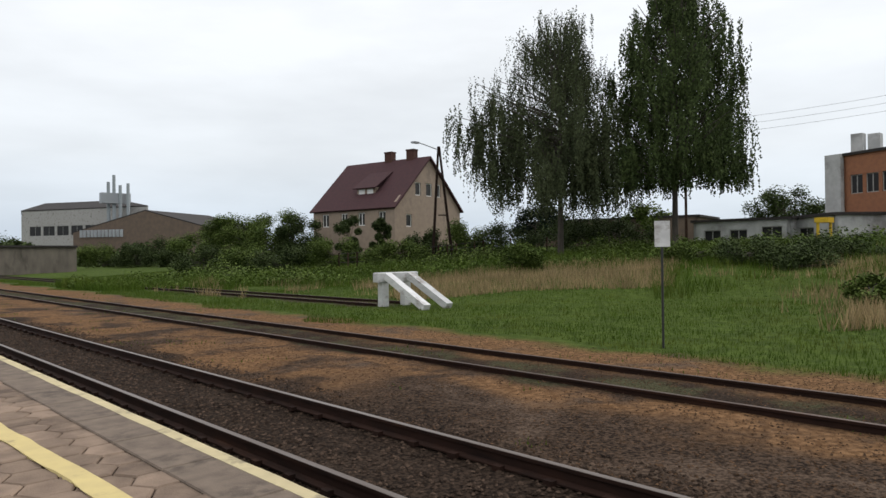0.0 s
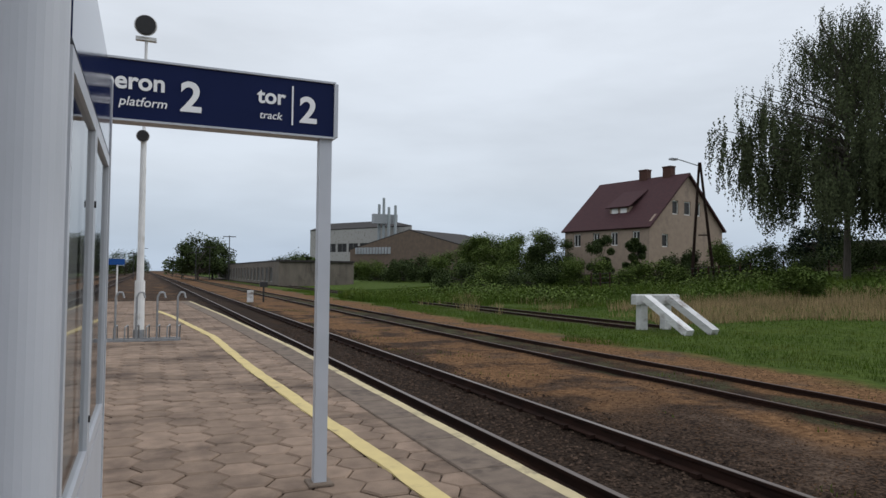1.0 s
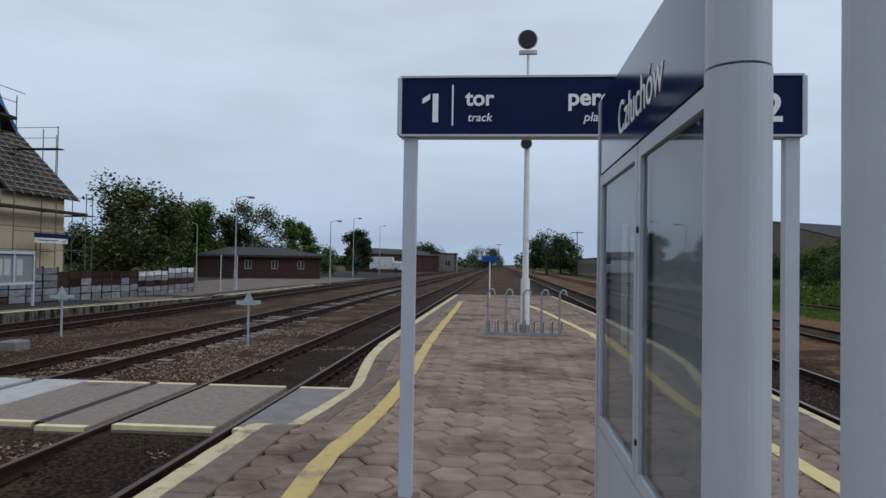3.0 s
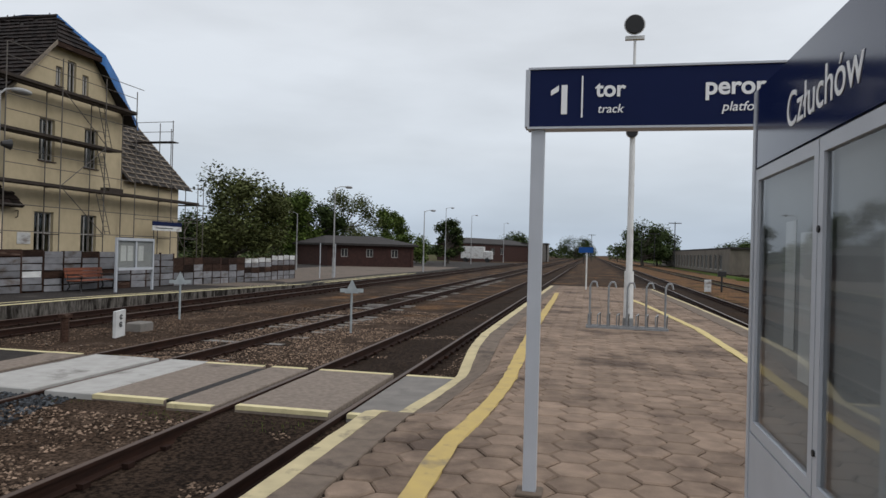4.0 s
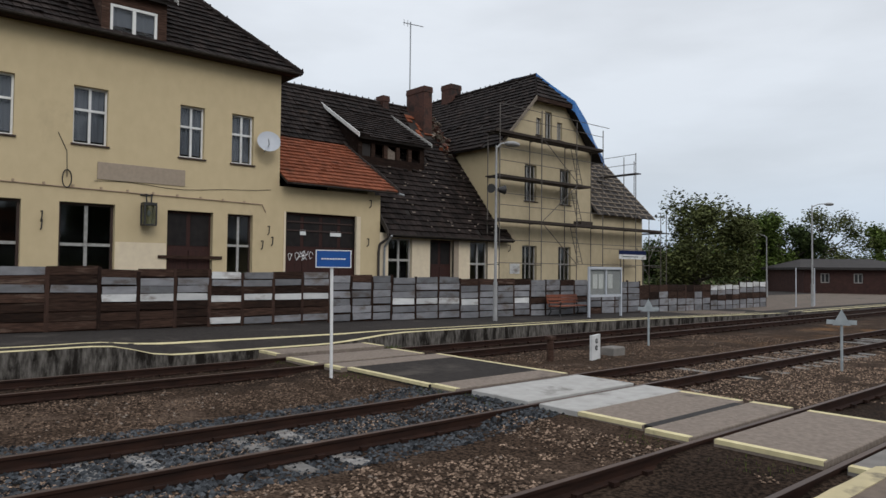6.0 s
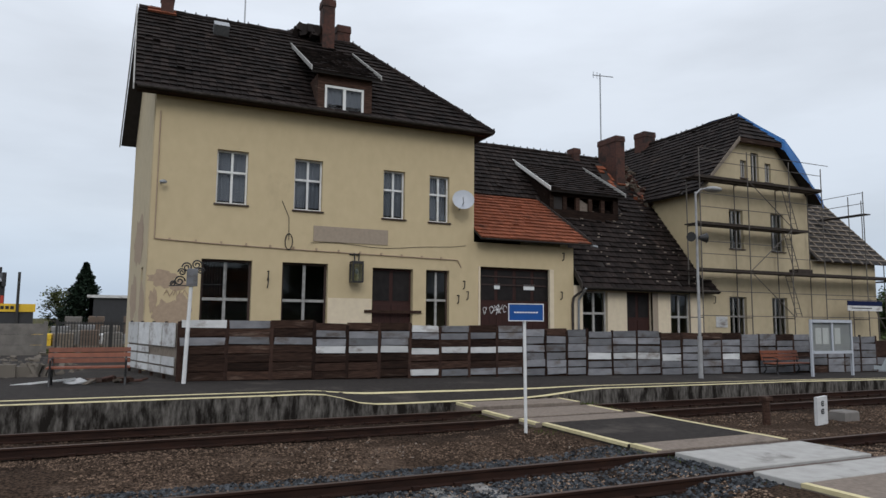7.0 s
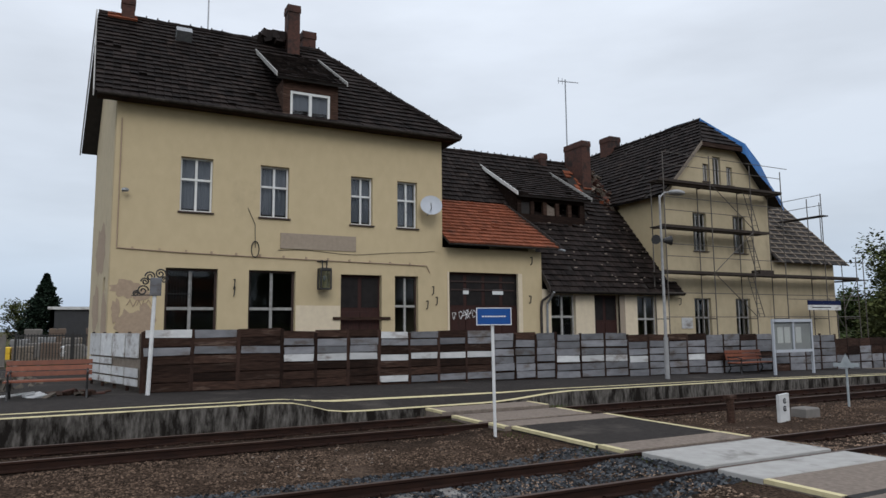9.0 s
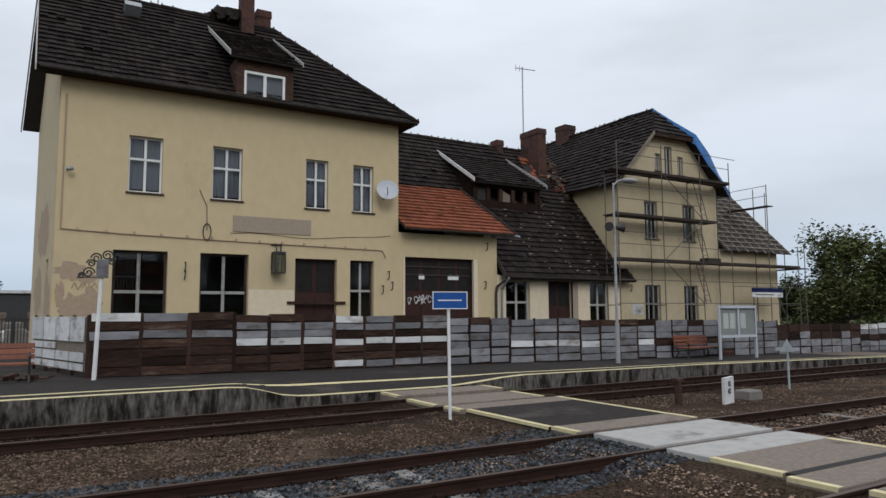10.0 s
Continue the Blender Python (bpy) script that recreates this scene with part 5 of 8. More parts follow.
for x in (-26.2, -28.4):
    part("upright", Shape().tube((x, 37.35, -0.4), (x, 37.35, 8.6), 0.026, n=6), SCAFFOLD, scaffold)
part("upright", Shape().tube((FRONT, 37.35, -0.4), (FRONT, 37.35, 5.2), 0.026, n=6), SCAFFOLD, scaffold)
for z in (8.4, 7.85, 7.3):
    part("guard_rail", Shape().tube((FRONT, 34.2, z), (-28.4, 34.9, z + 0.1), 0.018, n=5), SCAFFOLD, scaffold)
part("deck_plank", Shape().box(-26.6, FRONT, 34.2, 34.7, 7.28, 7.33), PLANK, scaffold)
part("deck_plank", Shape().box(-28.4, FRONT + 0.1, 36.9, 37.5, 3.95, 4.0), PLANK, scaffold)

# ---- board fence before the station ----
FENCE = -20.6
def fence_board(material, seed):
    rng = random.Random(seed)
    s = Shape().bevel_box(-0.012, 0.012, -0.5, 0.5, -0.5, 0.5, 0.004)
    tilt, ends, bow = rng.uniform(-0.09, 0.09), rng.uniform(-0.05, 0.05), rng.uniform(-0.10, 0.10)
    s.v = [(x, y * (1 + ends * z), z * (1 + bow * y) + tilt * y) for x, y, z in s.v]
    return mesh_of("board", s, material)


brd = {k: [fence_board(m, 7 * j + len(m.name)) for j in range(5)] for k, m in (("b", WOOD_DARK), ("g", BOARD_GREY), ("w", BOARD_WHITE))}


def fence_section(y0, y1, x0, x1, rows, cols, label, height=1.62, z0=None, seed=1):
    """A section of boards between posts; rows from the top: b brown, g grey, w white, a space for a gap."""
    zb = st((y0 + y1) / 2) + 0.02 if z0 is None else z0
    t = thing("fence_panel", ((x0 + x1) / 2, (y0 + y1) / 2, zb), label, "fence", "board fence sections")
    rng = random.Random(seed)
    ang = math.atan2(x0 - x1, y1 - y0)
    length = math.hypot(x1 - x0, y1 - y0)
    for k in range(cols + 1):
        f = k / cols
        px, py = x0 + (x1 - x0) * f + 0.035, y0 + (y1 - y0) * f
        part("post", Shape().box(px - 0.03, px + 0.014, py - 0.05, py + 0.05, zb - 0.15, zb + height + rng.uniform(-0.08, 0.03), (0, 0, rng.uniform(-0.2, 0.2))), POST_WOOD, t)
    # Sheet added behind the boards, dark only to keep their gaps dark.
    part("backing", Shape().slab([(x0 - 0.03, y0, zb - 0.05), (x1 - 0.03, y1, zb - 0.05), (x1 - 0.03, y1, zb + height - 0.04), (x0 - 0.03, y0, zb + height - 0.04)], 0.02), WOOD_DARK, t)
    h = height / len(rows)
    for j, row in enumerate(rows):
        for k in range(cols):
            c = row[k % len(row)]
            if c == " ":
                continue
            f = (k + 0.5) / cols
            z = zb + height - h * (j + 0.5)
            ww = length / cols - rng.uniform(0.05, 0.13) if c != "b" else length / cols + 0.03
            piece("board", rng.choice(brd[c]), t, (x0 + (x1 - x0) * f + 0.03 + (0.008 if c != "b" else 0), y0 + (y1 - y0) * f + rng.uniform(-0.02, 0.02), z + rng.uniform(-0.02, 0.02)), ang + rng.uniform(-0.012, 0.012), (1, ww, h * ((0.86 if c != "b" else 0.93) + rng.uniform(-0.05, 0.05))))
    return t


BROWN, MIXED, GREY = "section of dark brown plank fence", "plank fence section patched with grey and white boards", "fence section of grey metal-faced boards"
fence_section(1.55, 5.1, FENCE, FENCE, ["wgb", "bbb", "ggg", "bbb", "bbb", "bbb", "bbb"], 3, BROWN, 1.6, 0.06, 1)
fence_section(5.1, 8.0, FENCE, FENCE, ["bbb", "ggg", "ggg", "www", "bbb", "bbb", "bbb"], 3, MIXED, 1.56, 0.04, 2)
fence_section(8.0, 12.0, FENCE, FENCE - 0.1, ["wgbg", "gggg", "bbbb", "wwww", "bbbb", "bbbb", "wggg"], 4, MIXED, 1.52, 0.02, 3)
fence_section(12.0, 14.5, FENCE - 0.1, FENCE - 0.1, ["gbg", "ggg", "ggg", "ggg", "ggg", "ggg"], 3, GREY, None or 1.5, -0.05, 4)
fence_section(14.5, 17.6, FENCE - 0.1, FENCE, ["ggg", "ggg", "ggg", "www", "ggg", "ggg"], 3, GREY, 1.5, -0.1, 5)
fence_section(17.6, 21.5, FENCE, FENCE, ["bbbb", "gggg", "gggg", "wggw", "gggg", "gggg"], 4, GREY, 1.5, -0.16, 6)
fence_section(21.5, 25.3, FENCE, FENCE, ["ggbg", "gggg", "gggg", "bbgb", "gggg", "gggg"], 4, GREY, 1.5, -0.2, 7)
fence_section(25.3, 29.4, FENCE, FENCE, ["gggg", "gggg", "gggg", "gggg", "bggg"], 4, GREY, 1.5, -0.28, 8)
for k in range(4):
    fence_section(29.4 + 3.4 * k, 32.8 + 3.4 * k, FENCE, FENCE, ["bbbb", "bbgb", "gggg", "gggg"] if k < 2 else ["wwww", "gggg", "bbbb", "gggg", "gggg"], 4, "low fence of brown and grey boards", 1.42 + (0.2 if k == 3 else 0), st(34) - 0.02 - 0.03 * k, 20 + k)
ret = thing("fence_panel", (-22.8, 0.9, 0), "sloping fence of white boards beside the corner of the station", "fence", "board fence sections")


def ret_at(f, z, o=0.0):
    return (-24.95 + 4.3 * f + 0.25 * o, 0.36 + 1.12 * f - 0.97 * o, z)


for row, (zc, h) in enumerate(((1.25, 0.66), (0.80, 0.2), (0.55, 0.26), (0.30, 0.2))):
    for k in range(4):
        f0, f1 = k / 4 + 0.014, (k + 1) / 4 - 0.014
        if row == 1 and k > 1:
            continue
        pts = [ret_at(f, z, o) for o in (0.03, 0.0) for f, z in ((f0, zc - h / 2 + 0.015), (f1, zc - h / 2 + 0.015), (f1, zc + h / 2 - 0.015), (f0, zc + h / 2 - 0.015))]
        part("board", Shape().add(pts, [(0, 1, 2, 3), (7, 6, 5, 4), (0, 4, 5, 1), (1, 5, 6, 2), (2, 6, 7, 3), (3, 7, 4, 0)]), BOARD_WHITE, ret)
part("backing", Shape().slab([ret_at(0.02, 0.18, -0.03), ret_at(1.0, 0.18, -0.03), ret_at(1.0, 1.55, -0.03), ret_at(0.02, 1.55, -0.03)], 0.012), WOOD_GREY, ret)
for k in range(5):
    c = ret_at(k / 4, 0, -0.08)
    part("post", Shape().box(c[0] - 0.04, c[0] + 0.04, c[1] - 0.04, c[1] + 0.04, -0.05, 1.6), WOOD_DARK, ret)


# ---- things on the station platform ----
def bench(y0, y1, x, label):
    z = st((y0 + y1) / 2)
    b = thing("platform_bench", (x, (y0 + y1) / 2, z), label, "bench", "platform benches")
    for k in range(4):
        part("seat_slat", Shape().bevel_box(x - 0.28 + 0.13 * k, x - 0.17 + 0.13 * k, y0, y1, z + 0.41, z + 0.45, 0.01), BENCH_WOOD, b)
    for k in range(3):
        part("back_slat", Shape().box(x - 0.36 - 0.03 * k, x - 0.325 - 0.03 * k, y0, y1, z + 0.52 + 0.13 * k, z + 0.63 + 0.13 * k, (0, -0.2, 0)), BENCH_WOOD, b)
    for y in (y0 + 0.1, y1 - 0.1):
        part("leg", Shape().path([(x + 0.3, y, z), (x + 0.22, y, z + 0.2), (x + 0.26, y, z + 0.4), (x - 0.3, y, z + 0.4), (x - 0.42, y, z + 0.85)], 0.028, 6).path([(x - 0.38, y, z), (x - 0.22, y, z + 0.2), (x - 0.3, y, z + 0.4)], 0.028, 6).path([(x + 0.26, y, z + 0.4), (x + 0.3, y, z + 0.6), (x + 0.1, y, z + 0.64), (x - 0.35, y, z + 0.62)], 0.022, 6), IRON, b, "black cast iron leg")
    return b


bench(-1.4, 0.42, -20.3, "orange-brown slatted bench with black iron legs near the station corner")
bench(22.2, 24.2, -19.9, "brown slatted bench with black iron legs before the board fence")
planks = thing("loose_planks", (-21.5, -1.6, 0.05), "pale scrap planks lying on the asphalt", "plank")
part("plank", Shape().box(-21.0, -20.9, -2.7, -0.8, 0.05, 0.09, (0.09, 0, 0.1)), BOARD_WHITE, planks)
part("plank", Shape().box(-21.2, -20.7, -1.0, -0.6, 0.06, 0.1, (0.2, 0.1, 0.4)), BOARD_WHITE, planks)
part("plank", Shape().box(-21.6, -21.4, -0.6, 0.5, 0.07, 0.12, (0, 0.1, 0.3)), WOOD_DARK, planks)

rng = random.Random(12)
for k in range(9):
    x, y = -20.9 + rng.uniform(-0.3, 0.35), -0.7 + 0.17 * k + rng.uniform(-0.1, 0.1)
    part("scrap", Shape().box(x - rng.uniform(0.1, 0.3), x + rng.uniform(0.1, 0.3), y - 0.05, y + 0.08, 0.06, 0.09 + rng.uniform(0, 0.08), (rng.uniform(-0.3, 0.3), rng.uniform(-0.3, 0.3), rng.uniform(0, 3))), (WOOD_DARK, WOOD_GREY, WOOD_DARK, BRICK)[k % 4], planks)

deco = thing("ornamental_post", (-20.0, 1.72, 0.05), "leaning white post with black iron scrollwork and a grey-blue sign box", "post")
part("pole", Shape().tube((-20.0, 1.66, 0.0), (-20.0, 1.74, 2.75), 0.055, 0.045, 10), POST_WHITE, deco)
part("sign_box", Shape().bevel_box(-20.08, -19.92, 1.62, 1.88, 2.5, 2.95, 0.02), BOARD_GREY, deco)


def scroll(c, r, turns, flip, yaxis=1):
    pts = []
    for k in range(22):
        a = turns * 2 * math.pi * k / 21
        rr = r * (1 - 0.8 * k / 21)
        pts.append((c[0], c[1] + flip * rr * math.cos(a), c[2] + rr * math.sin(a)))
    return pts


sc = Shape()
for c, r, fl in (((-20, 1.45, 2.62), 0.14, 1), ((-20, 1.62, 2.98), 0.13, -1), ((-20, 1.85, 3.05), 0.13, 1), ((-20, 1.5, 2.85), 0.1, -1), ((-20, 1.95, 2.9), 0.09, 1), ((-20, 1.3, 2.55), 0.08, 1)):
    sc.path(scroll(c, r, 1.6, fl), 0.02, 5)
sc.path([(-20, 1.2, 2.5), (-20, 1.75, 2.52)], 0.014, 5)
part("scrollwork", sc, IRON, deco)

board = thing("platform_notice_case", (-18.8, 24.2, -0.2), "grey framed glass notice case on two legs", "notice board")
zb = -0.22
for y in (23.1, 25.3):
    part("leg", Shape().box(-18.84, -18.76, y - 0.04, y + 0.04, zb, 1.85), POST_GREY, board)
part("frame", Shape().box(-18.88, -18.72, 23.14, 25.26, 1.74, 1.85).box(-18.88, -18.72, 23.14, 25.26, 0.6, 0.7).box(-18.86, -18.74, 24.16, 24.24, 0.7, 1.74), POST_GREY, board)
part("backing", Shape().box(-18.86, -18.82, 23.14, 25.26, 0.7, 1.74), DISPLAY, board)
for y in (23.35, 23.75, 24.4):
    part("notice", Shape().box(-18.815, -18.81, y, y + 0.32, 0.95, 1.55), PAPER, board)
g = part("pane", Shape().add([(-18.77, 23.14, 0.7), (-18.77, 25.26, 0.7), (-18.77, 25.26, 1.74), (-18.77, 23.14, 1.74)], [(0, 1, 2, 3)]), PANE_CASE, board)
g.visible_shadow = False

wall_sign = thing("name_sign", (-24.2, 34.1, 2.4), "navy and white sign board on the scaffolding side of the station", "sign")
part("panel", Shape().bevel_box(-23.86, -23.82, 32.4, 35.0, 2.62, 2.85, 0.004), NAVY, wall_sign)
part("white_panel", Shape().bevel_box(-23.86, -23.82, 32.4, 35.0, 2.36, 2.615, 0.004), BOARD_WHITE, wall_sign)
part("text_bars", Shape().box(-23.82, -23.815, 32.7, 34.2, 2.47, 2.52), BLACK, wall_sign)
for yp in (32.6, 34.8):
    part("post", Shape().tube((-23.9, yp, -0.4), (-23.9, yp, 2.7), 0.03, n=6), SCAFFOLD, wall_sign)
plate = single("wall_plate", Shape().bevel_box(FX + 0.0, FX + 0.03, 24.9, 25.6, 1.5, 2.0, 0.004), BOARD_WHITE, "white notice plate fixed to the plaster wall", "sign")


def street_lamp(x, y, z0, height, label, arm=0.9, toward=(0, 1), speakers=0.0, r=0.06):
    t = thing("street_lamp", (x, y, z0), label, "street lamp", "platform lamps")
    part("post", Shape().tube((x, y, z0), (x, y, z0 + 1.4), r * 1.5, r * 1.4, 10).tube((x, y, z0 + 1.4), (x, y, z0 + height), r, r * 0.6, 10), LAMP_GREY, t)
    dx, dy = toward
    part("arm", Shape().path([(x, y, z0 + height - 0.1), (x + dx * arm * 0.5, y + dy * arm * 0.5, z0 + height + 0.08), (x + dx * arm, y + dy * arm, z0 + height + 0.12)], 0.03), LAMP_GREY, t)
    part("lamp_head", Shape().dome((x + dx * (arm + 0.3), y + dy * (arm + 0.3), z0 + height + 0.1), 0.16 + 0.22 * abs(dx), 0.16 + 0.22 * abs(dy), 0.1), LAMP_GREY, t, smooth=True)
    if speakers:
        for sy in (-0.35, 0.35):
            part("loudspeaker", Shape().tube((x, y + sy * 0.3, z0 + speakers), (x + 0.1, y + sy, z0 + speakers), 0.07, 0.17, 12), IRON, t)
    return t


street_lamp(-19.0, 17.9, st(18), 6.35, "white lamp post with loudspeakers on the station platform", 0.35, (0.3, 0.95), 4.75, 0.055)
street_lamp(-18.77, 45.4, -0.4, 6.3, "white lamp post on the far platform", 0.9, (0.5, 0.9))
street_lamp(-17.1, 64.8, -0.4, 5.9, "lamp post far along the station platform", 0.9, (0.5, 0.9))
street_lamp(-20.9, 92.8, -0.4, 8.0, "lamp post far along the station platform", 1.0, (0.5, 0.9))
street_lamp(-28.0, 59.8, -0.4, 5.2, "thin lamp post among the trees", 0.4, (-1, 0))
street_lamp(-22, 120, -0.4, 8.5, "far lamp post along the tracks", 1.0, (0.5, 0.9))
street_lamp(-20, 150, -0.4, 8.5, "far lamp post along the tracks", 1.0, (0.5, 0.9))
for y in (44.2, 47.0):
    post = thing("bare_post", (-19.26, y, -0.4), "thin grey post on the far platform", "post", "bare posts")
    part("pole", Shape().tube((-19.26, y, -0.4), (-19.26, y, 2.0), 0.035, n=6), POST_GREY, post)

# ---- signs and marks between the tracks ----
bs = thing("warning_sign", (-12.9, 7.35, -0.5), "small blue sign with white print on a thin white post", "sign")
part("post", Shape().tube((-12.93, 7.35, -0.55), (-12.93, 7.32, 2.0), 0.032, n=8), POST_WHITE, bs)
m = pose(-12.86, 7.33, 1.85, 90, 0, 72)
sb = Shape()
sb.box(-0.35, 0.35, -0.01, 0.012, -0.17, 0.17)
sb.v = [tuple(Matrix.Translation((-12.88, 7.33, 1.85)) @ Euler((0, 0, radians(72))).to_matrix().to_4x4() @ Vector(p)) for p in sb.v]
blue = part("panel", sb, SIGN_BLUE, bs)
tb = Shape()
for k in range(9):
    tb.box(-0.24 + 0.054 * k, -0.24 + 0.054 * k + 0.042, -0.016, -0.011, -0.012, 0.012)
tb.v = [tuple(Matrix.Translation((-12.88, 7.33, 1.85)) @ Euler((0, 0, radians(72))).to_matrix().to_4x4() @ Vector(p)) for p in tb.v]
part("text_bars", tb, LETTER, blue)
rim = Shape()
for a in ((-0.35, 0.35, 0.155, 0.17), (-0.35, 0.35, -0.17, -0.155), (-0.35, -0.335, -0.155, 0.155), (0.335, 0.35, -0.155, 0.155)):
    rim.box(a[0], a[1], -0.016, -0.0105, a[2], a[3])
rim.v = [tuple(Matrix.Translation((-12.88, 7.33, 1.85)) @ Euler((0, 0, radians(72))).to_matrix().to_4x4() @ Vector(p)) for p in rim.v]
part("rim", rim, LETTER, blue)


def triangle_mark(x, y):
    t = thing("track_marker", (x, y, -0.52), "grey triangular track marker on a thin post", "track sign", "triangular markers")
    part("post", Shape().tube((x, y, -0.55), (x, y, 0.75), 0.03, n=8), MARK_GREY, t)
    a = Shape()
    c, sn = math.cos(radians(25)), math.sin(radians(25))

    def at(u, d, z):
        return (x + u * c + d * sn, y + u * sn - d * c, z)

    a.add([at(-0.18, 0.02, 0.5), at(0.18, 0.02, 0.5), at(0.0, 0.02, 0.86), at(-0.18, 0.05, 0.5), at(0.18, 0.05, 0.5), at(0, 0.05, 0.86)], [(0, 2, 1), (3, 4, 5), (0, 1, 4, 3), (1, 2, 5, 4), (2, 0, 3, 5)])
    part("triangle_plate", a, MARK_GREY, t)
    part("wing_plate", Shape().add([at(-0.3, 0.0, 0.52), at(0.3, 0.0, 0.52), at(0.3, 0.0, 0.62), at(-0.3, 0.0, 0.62), at(-0.3, 0.015, 0.52), at(0.3, 0.015, 0.52), at(0.3, 0.015, 0.62), at(-0.3, 0.015, 0.62)], [(0, 3, 2, 1), (4, 5, 6, 7), (0, 1, 5, 4), (3, 7, 6, 2), (0, 4, 7, 3), (1, 2, 6, 5)]), MARK_GREY, t)


triangle_mark(-7.35, 17.3)
triangle_mark(-12.9, 18.2)
wm = thing("kilometre_stone", (-11.95, 14.4, -0.52), "leaning white concrete distance stone with black marks", "distance stone")
sh = Shape().box(-12.0, -11.93, 14.16, 14.58, -0.6, 0.08, (0.05, 0.03, 0.15))
part("slab", sh, BOARD_WHITE, wm)
for z in (-0.07, -0.24):
    part("mark", Shape().path([(-11.92, 14.37 + 0.045 * math.cos(t), z + 0.05 * math.sin(t)) for t in np.linspace(0.6, 5.7, 9)], 0.014, 5).tube((-11.92, 14.33, z), (-11.92, 14.40, z), 0.012, n=5), BLACK, wm)
single("concrete_block", Shape().bevel_box(-12.4, -12.0, 15.2, 15.7, -0.56, -0.3, 0.03), CONCRETE, "small grey concrete cable block in the gravel", "block")
single("short_post", Shape().tube((-12.5, 13.3, -0.55), (-12.5, 13.3, 0.05), 0.09, 0.085, 8).box(-12.6, -12.4, 13.2, 13.4, -0.02, 0.06), WOOD_DARK, "short dark timber stump beside the track", "post")

# ---- island platform: hanging track sign ----
sign = thing("track_sign", (-0.4, 5.08, 0.0), "navy hanging sign for two tracks on slim grey posts", "sign")
SX0, SX1, SZ0, SZ1 = -1.74, 0.92, 2.51, 2.9
for x in (-1.68, 0.87):
    part("post", Shape().bevel_box(x - 0.045, x + 0.045, 5.07, 5.15, 0.0, 2.52, 0.01), POST_GREY, sign)
    part("foot", Shape().bevel_box(x - 0.09, x + 0.09, 5.02, 5.2, 0.0, 0.02, 0.008), KERB, sign)
face = part("panel", Shape().bevel_box(SX0, SX1, 5.05, 5.17, SZ0, SZ1, 0.006), NAVY, sign)
part("rim", Shape().box(SX0 - 0.012, SX1 + 0.012, 5.04, 5.18, SZ1, SZ1 + 0.014).box(SX0 - 0.012, SX1 + 0.012, 5.04, 5.18, SZ0 - 0.014, SZ0).box(SX0 - 0.03, SX0, 5.04, 5.18, SZ0, SZ1).box(SX1, SX1 + 0.03, 5.04, 5.18, SZ0, SZ1), POST_GREY, face)
W = SX1 - SX0
for text, u, z, h in (("1", 0.062, 2.60, 0.27), ("tor", 0.165, 2.71, 0.15), ("track", 0.17, 2.6, 0.08), ("peron", 0.425, 2.71, 0.16), ("platform", 0.465, 2.6, 0.085), ("2", 0.605, 2.60, 0.28), ("tor", 0.795, 2.71, 0.15), ("track", 0.80, 2.6, 0.075), ("2", 0.905, 2.60, 0.26)):
    lettering("lettering", text, h, pose(SX0 + W * u, 5.046, z, 90, 0, 0), LETTER, face, 0.024 if h > 0.1 else 0.008, 0.2 if h < 0.1 else 0.0)
part("numeral_flag", Shape().slab([(SX0 + W * 0.062 + 0.03, 5.0455, 2.79), (SX0 + W * 0.062 + 0.03, 5.0455, 2.75), (SX0 + W * 0.062 - 0.022, 5.0455, 2.72), (SX0 + W * 0.062 - 0.022, 5.0455, 2.755)], 0.001), LETTER, face)
for u in (0.13, 0.885):
    part("divider", Shape().box(SX0 + W * u, SX0 + W * (u + 0.004), 5.044, 5.05, 2.57, 2.85), LETTER, face)

# ---- island platform: display case with the station name ----
case = thing("information_case", (-0.58, 2.7, 0.0), "pale metal information case with glass doors and a navy name header", "information board")
KX0, KX1, KY0, KY1 = -0.58, -0.48, 1.93, 3.70
part("column", Shape().tube((-0.556, 1.865, 0.0), (-0.556, 1.865, 2.04), 0.068, n=28).tube((-0.556, 1.865, 2.046), (-0.556, 1.865, 2.95), 0.066, n=28), POST_GREY, case, smooth=False)
part("end_frame", Shape().bevel_box(KX0 - 0.005, KX1 + 0.005, KY1, KY1 + 0.045, 0.0, 2.42, 0.004), POST_GREY, case)
header = part("header", Shape().bevel_box(KX0, KX1, KY0, KY1, 2.06, 2.42, 0.004), NAVY_GLOSS, case)
lettering("lettering", "Człuchów", 0.19, pose(KX0 - 0.002, 3.2, 2.15, 90, 0, -90), LETTER, header)
part("skirt", Shape().box(KX0, KX1, KY0, KY1, 0.05, 0.86), POST_GREY, case, "plain grey lower panel")
part("backing", Shape().box(-0.535, -0.525, KY0, KY1, 0.86, 2.06), DISPLAY, case)
